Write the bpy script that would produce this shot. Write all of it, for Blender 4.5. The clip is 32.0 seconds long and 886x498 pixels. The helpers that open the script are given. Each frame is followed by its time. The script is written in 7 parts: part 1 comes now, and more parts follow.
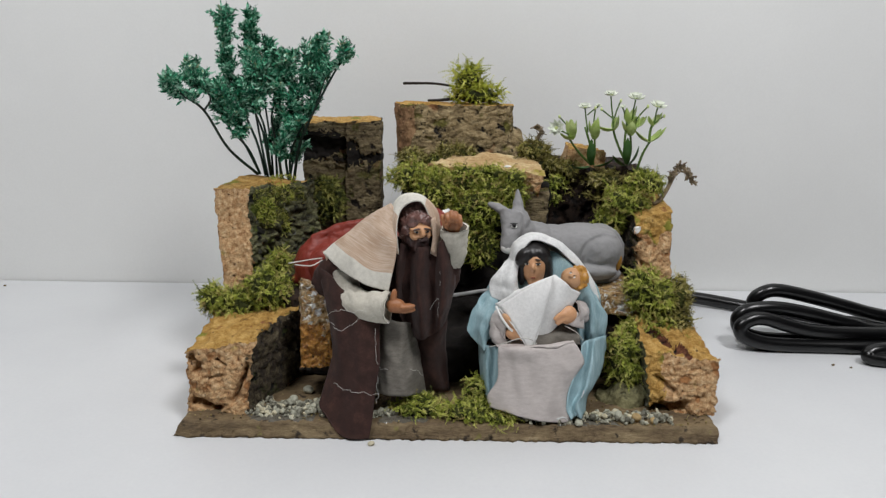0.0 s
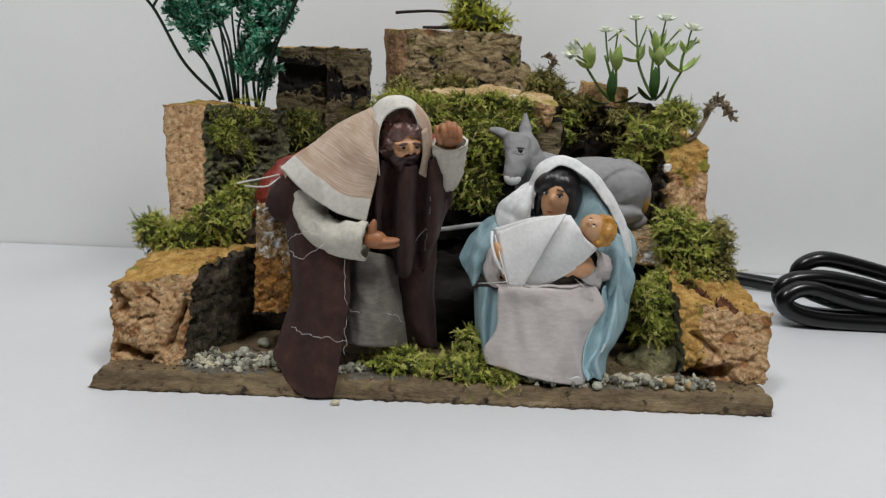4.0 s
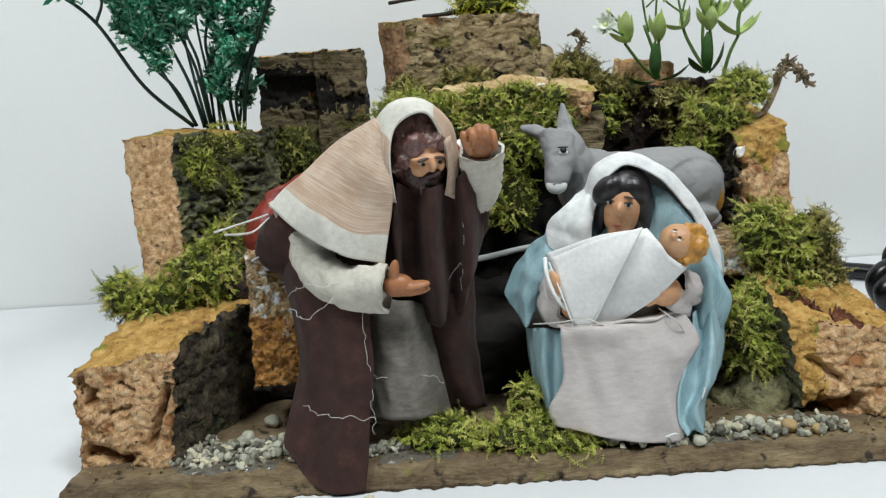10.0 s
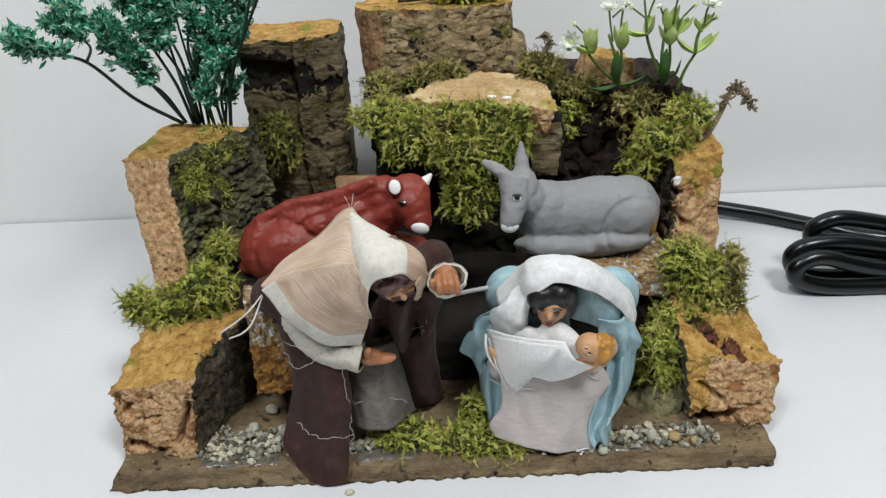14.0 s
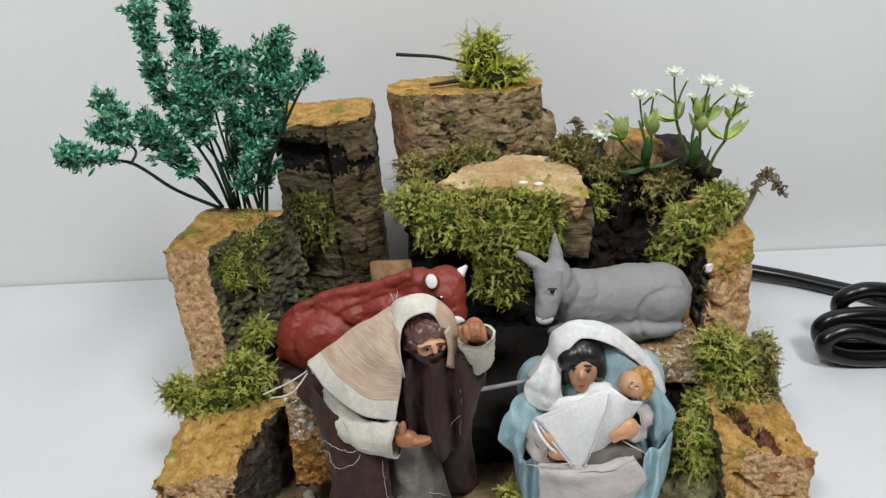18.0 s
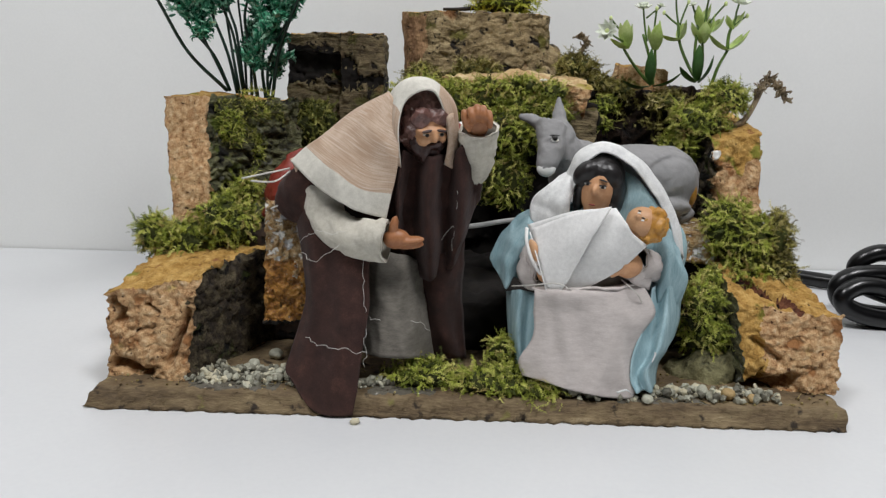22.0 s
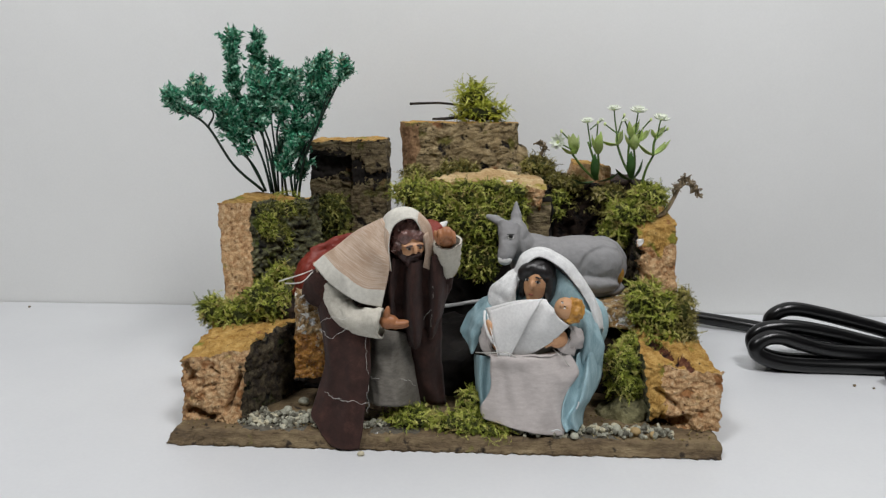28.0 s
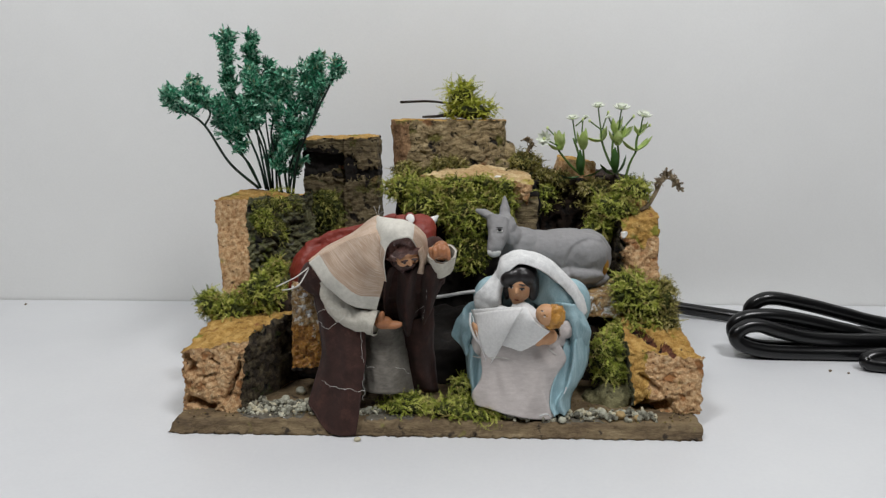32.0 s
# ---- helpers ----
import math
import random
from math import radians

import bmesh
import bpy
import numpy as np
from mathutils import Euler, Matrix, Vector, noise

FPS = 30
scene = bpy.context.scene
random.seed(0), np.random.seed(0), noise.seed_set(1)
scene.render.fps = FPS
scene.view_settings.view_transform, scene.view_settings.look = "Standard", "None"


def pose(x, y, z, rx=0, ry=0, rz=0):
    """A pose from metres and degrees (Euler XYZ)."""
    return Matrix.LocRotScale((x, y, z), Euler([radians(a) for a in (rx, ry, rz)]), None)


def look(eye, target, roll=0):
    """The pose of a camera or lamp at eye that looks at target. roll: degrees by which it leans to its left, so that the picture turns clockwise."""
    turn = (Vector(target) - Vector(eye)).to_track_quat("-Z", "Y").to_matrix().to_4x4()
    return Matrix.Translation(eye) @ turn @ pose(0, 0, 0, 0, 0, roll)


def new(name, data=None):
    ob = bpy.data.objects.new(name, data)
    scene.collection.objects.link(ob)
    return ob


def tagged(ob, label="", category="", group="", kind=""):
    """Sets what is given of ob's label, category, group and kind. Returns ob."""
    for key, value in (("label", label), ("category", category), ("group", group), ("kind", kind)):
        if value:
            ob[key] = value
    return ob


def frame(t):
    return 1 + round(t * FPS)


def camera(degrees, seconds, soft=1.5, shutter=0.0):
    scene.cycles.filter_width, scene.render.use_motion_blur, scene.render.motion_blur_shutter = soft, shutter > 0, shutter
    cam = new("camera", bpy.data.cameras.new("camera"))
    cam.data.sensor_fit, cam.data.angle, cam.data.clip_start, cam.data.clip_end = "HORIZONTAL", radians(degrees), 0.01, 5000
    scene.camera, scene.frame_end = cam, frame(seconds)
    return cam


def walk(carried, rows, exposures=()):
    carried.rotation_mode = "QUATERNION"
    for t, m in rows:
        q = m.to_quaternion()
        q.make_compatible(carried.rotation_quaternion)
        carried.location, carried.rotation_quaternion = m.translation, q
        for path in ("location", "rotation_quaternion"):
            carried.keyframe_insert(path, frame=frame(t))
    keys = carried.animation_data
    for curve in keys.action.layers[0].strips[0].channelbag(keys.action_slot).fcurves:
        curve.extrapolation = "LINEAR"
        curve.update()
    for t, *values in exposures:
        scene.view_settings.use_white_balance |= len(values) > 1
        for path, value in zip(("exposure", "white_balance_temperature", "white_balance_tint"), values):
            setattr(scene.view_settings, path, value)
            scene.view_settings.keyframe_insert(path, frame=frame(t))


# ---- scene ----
cam = camera(63.11, 32.0, soft=1.3)
PATH = [
    (0, (-0.01094, -0.29859, 0.16992), (0.0297, 1.6328, -0.348), 1.40),
    (0.5, (-0.00904, -0.29829, 0.16942), (0.0257, 1.631, -0.3566), 0.95),
    (1, (-0.00722, -0.29821, 0.16985), (0.0268, 1.6306, -0.358), 0.42),
    (1.5, (-0.00569, -0.29956, 0.16907), (0.0254, 1.633, -0.3452), 0.35),
    (2, (-0.00287, -0.29996, 0.17135), (0.0232, 1.6321, -0.345), 0.20),
    (2.5, (0.00058, -0.30175, 0.1733), (0.003, 1.6266, -0.3572), -0.46),
    (3, (0.01119, -0.29068, 0.16133), (-0.0508, 1.6301, -0.3925), -2.47),
    (3.5, (0.01524, -0.28396, 0.13109), (-0.0599, 1.6544, -0.3559), -0.40),
    (4, (-0.00294, -0.24719, 0.11049), (0.0274, 1.7071, -0.3137), 2.74),
    (4.5, (-0.0087, -0.20851, 0.09881), (0.0406, 1.7508, -0.2994), 2.34),
    (6.5, (-0.00702, -0.18448, 0.09894), (0.0289, 1.7683, -0.3315), -1.37),
    (7, (-0.00701, -0.18681, 0.10009), (0.0208, 1.7665, -0.3288), -1.59),
    (7.5, (-0.00828, -0.18817, 0.1029), (0.0278, 1.7645, -0.3279), -1.90),
    (8, (-0.00845, -0.18939, 0.10246), (0.0245, 1.7629, -0.3304), -1.89),
    (8.5, (-0.00857, -0.19047, 0.1045), (0.0178, 1.7616, -0.3299), -2.28),
    (9, (-0.00923, -0.19025, 0.1051), (0.0109, 1.7635, -0.3222), -2.60),
    (9.5, (-0.00903, -0.18901, 0.10576), (0.0002, 1.7636, -0.327), -3.10),
    (10, (-0.01105, -0.1887, 0.10943), (-0.0047, 1.7662, -0.3129), -3.36),
    (10.5, (-0.00994, -0.19143, 0.1092), (-0.0149, 1.7649, -0.3062), -3.70),
    (11, (-0.00688, -0.19418, 0.10993), (-0.0186, 1.7572, -0.3284), -3.78),
    (11.5, (-0.001, -0.19316, 0.12654), (-0.0557, 1.736, -0.3983), -5.38),
    (12, (0.00836, -0.19528, 0.15579), (-0.0961, 1.6964, -0.4849), -6.16),
    (12.5, (0.00492, -0.19285, 0.16736), (-0.0211, 1.6503, -0.6086), -5.46),
    (13, (0.00225, -0.19673, 0.184), (-0.0243, 1.6146, -0.6635), -3.96),
    (13.5, (0.00105, -0.1979, 0.197), (-0.0036, 1.5744, -0.7298), -3.33),
    (14, (0.00101, -0.19314, 0.21068), (0.0146, 1.5351, -0.7959), -1.97),
    (14.5, (0.00241, -0.18923, 0.22143), (0.0226, 1.5071, -0.8378), -2.20),
    (16.5, (0.00453, -0.19185, 0.22719), (0.0231, 1.5145, -0.8159), -2.40),
    (17, (0.00582, -0.193, 0.22747), (0.0233, 1.515, -0.8129), -2.32),
    (17.5, (0.00459, -0.18824, 0.22866), (0.0118, 1.5108, -0.8264), -2.29),
    (18, (-0.00792, -0.18051, 0.24112), (-0.0201, 1.5619, -0.7407), -2.57),
    (18.5, (-0.0094, -0.16977, 0.23588), (0.0019, 1.6381, -0.6193), -1.74),
    (19, (-0.00824, -0.16854, 0.23304), (0.0011, 1.7137, -0.4432), -2.16),
    (19.5, (-0.00509, -0.17472, 0.2247), (-0.0234, 1.7611, -0.2777), -1.79),
    (20, (-0.00236, -0.18362, 0.20271), (-0.0321, 1.7745, -0.2035), -1.40),
    (20.5, (-0.00781, -0.19263, 0.16879), (-0.0126, 1.7582, -0.2718), 0.32),
    (21, (-0.00937, -0.19821, 0.14504), (-0.0189, 1.7616, -0.2536), 1.78),
    (21.5, (-0.0056, -0.20924, 0.11746), (-0.0242, 1.7464, -0.3008), 1.96),
    (22, (-0.0063, -0.22037, 0.10489), (-0.0251, 1.7327, -0.3254), 1.60),
    (22.5, (-0.00187, -0.21919, 0.1027), (-0.0234, 1.7356, -0.3197), 1.34),
    (23, (-0.00217, -0.21937, 0.105), (-0.016, 1.7361, -0.3145), 1.37),
    (23.5, (-0.00175, -0.22648, 0.10794), (-0.0291, 1.7307, -0.3029), 1.33),
    (24, (-0.00109, -0.24014, 0.1164), (-0.0383, 1.7192, -0.2829), 1.04),
    (24.5, (0.00192, -0.25993, 0.12805), (-0.0697, 1.6984, -0.2719), 0.72),
    (25, (0.00458, -0.27577, 0.13744), (-0.0914, 1.679, -0.2742), 0.28),
    (25.5, (0.00636, -0.29203, 0.14398), (-0.0883, 1.6601, -0.2807), 0.10),
    (26, (0.01118, -0.29911, 0.14901), (-0.0869, 1.653, -0.2748), 0.33),
    (26.5, (0.01543, -0.29824, 0.14841), (-0.0843, 1.6572, -0.2592), 0.17),
    (28.5, (0.01282, -0.30331, 0.15504), (-0.0649, 1.6547, -0.2451), 0.44),
    (29, (0.01327, -0.30661, 0.15462), (-0.0582, 1.6521, -0.2434), -0.11),
    (29.5, (0.01208, -0.30984, 0.15557), (-0.0495, 1.6502, -0.2376), -0.09),
    (30, (0.01209, -0.31165, 0.15495), (-0.0427, 1.6496, -0.2332), 0.22),
    (30.5, (0.01093, -0.31112, 0.15472), (-0.0418, 1.6501, -0.2338), -0.12),
    (31, (0.01231, -0.31343, 0.15313), (-0.0374, 1.6459, -0.2452), 0.03),
    (31.5, (0.01065, -0.3141, 0.15441), (-0.0281, 1.6437, -0.2525), 0.33),
    (32, (0.01197, -0.31395, 0.15387), (-0.0379, 1.6441, -0.2507), 0.19),
]
walk(cam, [(t, look(eye, target, roll)) for t, eye, target, roll in PATH],
     exposures=[(0, -0.21, 6500, 10), (3.5, -0.21, 6500, 10), (4, -0.27, 6500, 10), (4.5, -0.22, 6480, 9), (6.5, 0.15, 6260, 4), (10.5, 0.16, 6250, 4), (12, 0.03, 6300, 6), (13, 0.01, 6340, 7), (17, -0.04, 6450, 9), (19, -0.08, 6450, 9),
                (20, -0.24, 6500, 10), (21, -0.32, 6500, 10), (22, -0.10, 6500, 10), (23, -0.06, 6500, 10), (25, -0.11, 6500, 10), (26, -0.20, 6500, 10), (32, -0.25, 6500, 10)])
scene.view_settings.exposure = 0.0


# ---- light ----
world = bpy.data.worlds.new("room_light")
scene.world = world
world.use_nodes = True
world.node_tree.nodes["Background"].inputs[0].default_value = (0.9, 0.95, 1.0, 1)
world.node_tree.nodes["Background"].inputs[1].default_value = 0.012


def unseen_lamp(name, eye, target, size, watts, colour=(1, 0.97, 0.93)):
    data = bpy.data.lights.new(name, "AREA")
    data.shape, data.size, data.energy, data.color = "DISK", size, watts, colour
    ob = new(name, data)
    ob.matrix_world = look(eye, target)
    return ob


# Unseen lamps added without fixtures, set close so the wall dims towards its corners.
unseen_lamp("unseen_lamp", (0.34, -0.37, 0.97), (0, 0.14, 0.06), 0.28, 6.9, (0.99, 0.985, 1.0))
unseen_lamp("unseen_lamp", (-0.34, -0.37, 0.97), (0, 0.14, 0.06), 0.28, 5.4, (0.99, 0.985, 1.0))


# ---- materials ----
def rgb(h):
    v = [int(h[i:i + 2], 16) / 255 for i in (0, 2, 4)]
    return tuple(c / 12.92 if c <= 0.04045 else ((c + 0.055) / 1.055) ** 2.4 for c in v) + (1,)


def material(name, stops, scale=250.0, rough=0.85, bump=0.4, fine=1400.0, detail=6.0, dist=0.0006, stretch=(1, 1, 1), metal=0.0, spots=None, sheen=0.0, island=0.0, coat=0.0, cracks=None, pits=0.0):
    """Two scales of noise over the given colours, a fine bump; spots: (colour, noise scale, threshold), sunk in;
    cracks: (colour, cell scale, width)."""
    m = bpy.data.materials.new(name)
    m.use_nodes = True
    n, l = m.node_tree.nodes, m.node_tree.links
    b = n["Principled BSDF"]
    b.inputs["Roughness"].default_value, b.inputs["Metallic"].default_value = rough, metal
    b.inputs["Sheen Weight"].default_value = sheen
    b.inputs["Coat Weight"].default_value = coat
    co = n.new("ShaderNodeTexCoord")
    mp = n.new("ShaderNodeMapping")
    mp.inputs["Scale"].default_value = stretch
    l.new(co.outputs["Object"], mp.inputs["Vector"])
    big = n.new("ShaderNodeTexNoise")
    big.inputs["Scale"].default_value, big.inputs["Detail"].default_value = scale, detail
    big.inputs["Roughness"].default_value = 0.65
    l.new(mp.outputs[0], big.inputs["Vector"])
    small = n.new("ShaderNodeTexNoise")
    small.inputs["Scale"].default_value, small.inputs["Detail"].default_value = fine, 3
    l.new(mp.outputs[0], small.inputs["Vector"])
    mix = n.new("ShaderNodeMath")
    mix.operation = "MULTIPLY_ADD"
    mix.inputs[1].default_value = 0.35
    l.new(small.outputs["Fac"], mix.inputs[0])
    half = n.new("ShaderNodeMath")
    half.operation = "MULTIPLY_ADD"
    half.inputs[1].default_value, half.inputs[2].default_value = 0.95, -0.15
    l.new(big.outputs["Fac"], half.inputs[0])
    l.new(half.outputs[0], mix.inputs[2])
    out = mix.outputs[0]
    if island:
        geo = n.new("ShaderNodeNewGeometry")
        add = n.new("ShaderNodeMath")
        add.operation = "MULTIPLY_ADD"
        add.inputs[1].default_value = island
        shift = n.new("ShaderNodeMath")
        shift.operation = "SUBTRACT"
        shift.inputs[1].default_value = 0.5
        l.new(geo.outputs["Random Per Island"], shift.inputs[0])
        l.new(shift.outputs[0], add.inputs[0])
        l.new(out, add.inputs[2])
        out = add.outputs[0]
    ramp = n.new("ShaderNodeValToRGB")
    e = ramp.color_ramp.elements
    while len(e) < len(stops):
        e.new(0.5)
    for i, (pos, h) in enumerate(stops):
        e[i].position, e[i].color = pos, rgb(h)
    l.new(out, ramp.inputs[0])
    col = ramp.outputs[0]
    height = mix.outputs[0]

    def sink(mask, by):
        nonlocal height
        low = n.new("ShaderNodeMath")
        low.operation = "MULTIPLY_ADD"
        low.inputs[1].default_value = -by
        l.new(mask, low.inputs[0])
        l.new(height, low.inputs[2])
        height = low.outputs[0]

    if cracks:
        h, sc, wd = cracks
        warp = n.new("ShaderNodeTexNoise")
        warp.inputs["Scale"].default_value, warp.inputs["Detail"].default_value = sc * 0.8, 3
        l.new(mp.outputs[0], warp.inputs["Vector"])
        shove = n.new("ShaderNodeVectorMath")
        shove.operation = "MULTIPLY_ADD"
        shove.inputs[1].default_value = (1.4 / sc,) * 3
        l.new(warp.outputs["Color"], shove.inputs[0])
        l.new(mp.outputs[0], shove.inputs[2])
        cell = n.new("ShaderNodeTexVoronoi")
        cell.feature = "DISTANCE_TO_EDGE"
        cell.inputs["Scale"].default_value = sc
        l.new(shove.outputs[0], cell.inputs["Vector"])
        edge = n.new("ShaderNodeMapRange")
        edge.inputs["From Min"].default_value, edge.inputs["From Max"].default_value = wd, 0.0
        l.new(cell.outputs["Distance"], edge.inputs["Value"])
        mx = n.new("ShaderNodeMix")
        mx.data_type = "RGBA"
        l.new(edge.outputs[0], mx.inputs["Factor"])
        l.new(col, mx.inputs["A"])
        mx.inputs["B"].default_value = rgb(h)
        col = mx.outputs["Result"]
        sink(edge.outputs[0], 0.9)
    for h, sc, th in spots or ():
        sp = n.new("ShaderNodeTexNoise")
        sp.inputs["Scale"].default_value, sp.inputs["Detail"].default_value = sc, 5
        l.new(co.outputs["Object"], sp.inputs["Vector"])
        edge = n.new("ShaderNodeMapRange")
        edge.inputs["From Min"].default_value, edge.inputs["From Max"].default_value = th, th + 0.06
        l.new(sp.outputs["Fac"], edge.inputs["Value"])
        mx = n.new("ShaderNodeMix")
        mx.data_type = "RGBA"
        l.new(edge.outputs[0], mx.inputs["Factor"])
        l.new(col, mx.inputs["A"])
        mx.inputs["B"].default_value = rgb(h)
        col = mx.outputs["Result"]
        if pits:
            sink(edge.outputs[0], pits)
    l.new(col, b.inputs["Base Color"])
    if bump:
        bp = n.new("ShaderNodeBump")
        bp.inputs["Strength"].default_value, bp.inputs["Distance"].default_value = bump, dist
        l.new(height, bp.inputs["Height"])
        l.new(bp.outputs[0], b.inputs["Normal"])
    return m


TABLE = material("white_laminate", [(0.3, "d2d4d6"), (0.7, "d9dbdc")], 9, 0.45, 0.02, 500, spots=[("c9cbcd", 6, 0.68)])
WALL = material("white_paint", [(0.3, "e6e7e5"), (0.7, "edeeec")], 5, 0.75, 0.08, 700)
UNSEENGREY = material("unseen_room_grey", [(0.3, "727270"), (0.7, "7e7e7c")], 5, 0.8, 0.08, 700)
BOARD = material("stained_wood", [(0.2, "30251a"), (0.45, "65543c"), (0.65, "837254"), (0.85, "a89a7c")], 130, 0.8, 0.9, 1100, dist=0.001, stretch=(0.3, 1, 1.5), spots=[("2e2418", 170, 0.62), ("7a743e", 110, 0.68)])
CORK = material("cut_cork", [(0.28, "6e492d"), (0.40, "ab8258"), (0.55, "c8a579"), (0.80, "e6d2b0")], 420, 0.9, 1.0, 2300, dist=0.0011, spots=[("5a371f", 520, 0.65), ("9c6c40", 90, 0.59), ("b8a052", 60, 0.68)], pits=0.8)
CORKTOP = material("mossed_cork_top", [(0.25, "5e451c"), (0.42, "9c7636"), (0.60, "bf9a56"), (0.85, "d9c28c")], 230, 0.9, 0.9, 1700, dist=0.0012, spots=[("7f7c2a", 70, 0.60), ("8a5a34", 140, 0.63), ("42301a", 300, 0.66)], pits=0.5)
CORKPALE = material("pale_split_cork", [(0.2, "8c6f48"), (0.42, "b39568"), (0.6, "cdb98e"), (0.85, "e4dac0")], 80, 0.9, 0.8, 1400, dist=0.0012, stretch=(0.4, 1, 1), spots=[("97893c", 60, 0.54), ("7d5b38", 320, 0.66)], pits=0.5)
BARK = material("dark_bark", [(0.25, "16110c"), (0.45, "382f24"), (0.6, "5f5540"), (0.82, "8f866c")], 230, 0.95, 1.0, 1500, dist=0.0022, spots=[("424b1c", 80, 0.60), ("0f0c08", 170, 0.60)], pits=0.9)
BARKSTRIPE = material("fissured_bark", [(0.25, "33281b"), (0.40, "776648"), (0.56, "a3906b"), (0.82, "cbbb97")], 230, 0.95, 0.9, 1900, dist=0.0014, stretch=(0.7, 0.7, 1.5), spots=[("645f2a", 60, 0.57), ("835c3a", 45, 0.58), ("1f1912", 130, 0.59), ("17120d", 320, 0.63)], pits=0.6)
PALEBARK = material("pale_grey_bark", [(0.27, "352b20"), (0.42, "675a43"), (0.58, "887a5a"), (0.82, "b0a282")], 230, 0.95, 1.0, 1700, dist=0.0018, stretch=(0.4, 0.4, 2.2), spots=[("5c5a2c", 60, 0.56), ("221a11", 150, 0.60), ("7a5a40", 60, 0.62)], pits=0.6)
REDHOLLOW = material("red_torn_cork", [(0.3, "2e150d"), (0.5, "5e3522"), (0.75, "8a5c40")], 240, 0.95, 1.0, 1500, dist=0.0016, spots=[("1a0c08", 260, 0.6)], pits=0.8)
GREYBARK = material("grey_green_bark", [(0.3, "4c4a34"), (0.5, "7b7754"), (0.75, "a09a74")], 170, 0.9, 0.9, 1200, dist=0.0012, spots=[("2c2a1c", 120, 0.62)], pits=0.6)
BARKGREEN = material("lichened_bark", [(0.24, "14130d"), (0.42, "403f2d"), (0.58, "6f6f4c"), (0.82, "a6a48a")], 240, 0.95, 1.0, 1700, dist=0.0020, stretch=(0.8, 0.5, 1.9), spots=[("11100a", 130, 0.59), ("8b8b82", 170, 0.62), ("59641f", 70, 0.60)], pits=0.5)
LEAFDARK = material("dark_green_leaf", [(0.3, "25471c"), (0.7, "426a2b")], 120, 0.45, 0.1)
# near-black; carries the shade in the cave and below the post
BLACKBARK = material("black_bark", [(0.3, "0b0908"), (0.7, "1f1913")], 200, 0.95, 0.6)
RUSTBARK = material("speckled_bark", [(0.25, "452a14"), (0.42, "855624"), (0.58, "ae7c34"), (0.8, "d8b67c")], 380, 0.35, 1.0, 1200, dist=0.0016, spots=[("e4e1da", 420, 0.66), ("2a1a0d", 340, 0.64)], pits=0.6)
FLECKBARK = material("white_flecked_bark", [(0.25, "5a3f26"), (0.42, "94703f"), (0.58, "b8a078"), (0.8, "e6dfd0")], 380, 0.35, 1.0, 1200, dist=0.0016, spots=[("e4e1da", 420, 0.56), ("d8d8d8", 150, 0.60), ("3a2612", 340, 0.66)], pits=0.5)
MOSS = material("green_moss", [(0.08, "3d460f"), (0.30, "748022"), (0.55, "a5ae42"), (0.78, "c8c76e"), (0.95, "a08c54")], 70, 0.75, 0, 700, island=0.85)
# olive moss film, and a darker stand-in for moss shaded by the tree
MOSSFILMSHADE = material("olive_shade_moss", [(0.10, "262c0c"), (0.36, "4f561a"), (0.60, "767a2e"), (0.88, "a8a458")], 120, 0.8, 0, 700, island=0.8)
MOSSYEL = material("yellow_moss", [(0.12, "6c7414"), (0.4, "97a026"), (0.65, "bcbe42"), (0.9, "dcd97e")], 120, 0.75, 0, 700, island=0.6)
MOSSDRY = material("brown_moss", [(0.12, "48421c"), (0.4, "777035"), (0.62, "989247"), (0.9, "bfb27c")], 120, 0.85, 0, 700, island=0.75)
MOSSCORE = material("dark_moss_filler", [(0.3, "1e210d"), (0.7, "444a16")], 200, 0.95, 0.6)
PEBBLE = material("grey_pebble", [(0.15, "5a584c"), (0.40, "8f8e7e"), (0.65, "b2b2a0"), (0.9, "c8c0a4")], 180, 0.6, 0.4, 900, island=0.9, spots=[("6a6152", 500, 0.64)])
PEBBLETAN = material("tan_pebble", [(0.2, "8a7145"), (0.8, "bda476")], 180, 0.7, 0.3)
CABLE = material("black_rubber", [(0.3, "070708"), (0.7, "0d0d0e")], 100, 0.28, 0.03)
LEAF = material("plastic_foliage", [(0.10, "0a4430"), (0.34, "24805c"), (0.58, "58ab86"), (0.9, "a6cfb8")], 80, 0.42, 0, 500, island=0.85)
LEAFTIP = material("faded_foliage_tip", [(0.2, "6f7f58"), (0.8, "a5b090")], 80, 0.7, 0, 500, island=0.6)
STEM = material("green_twig", [(0.3, "0b1f18"), (0.7, "16382b")], 120, 0.5, 0.1)
STALK = material("flower_stalk", [(0.3, "3f5a22"), (0.7, "5f7c34")], 120, 0.5, 0.1)
BUD = material("flower_leaf", [(0.3, "9fbb58"), (0.7, "d2df9c")], 100, 0.45, 0.05, island=0.4)
PETAL = material("white_petal", [(0.3, "d6ddcb"), (0.7, "eef1e6")], 100, 0.6, 0.05)
TWIG = material("dry_twig", [(0.3, "352a1e"), (0.5, "76664e"), (0.75, "b0a286")], 260, 0.9, 0.5)
DONKEY = material("grey_clay_paint", [(0.25, "858585"), (0.75, "949393")], 90, 0.75, 0.3, 1300, spots=[("6c6866", 300, 0.72)])
OX = material("red_clay_paint", [(0.25, "74281e"), (0.75, "8f392b")], 70, 0.5, 0.6, 1000, spots=[("4a1612", 200, 0.68), ("b88a7a", 700, 0.70)])
PAINTWHITE = material("white_dab", [(0.3, "dcdcd8"), (0.7, "efefec")], 200, 0.5, 0.05)
PAINTBLACK = material("black_dab", [(0.3, "0c0b0b"), (0.7, "171514")], 200, 0.4, 0.02)
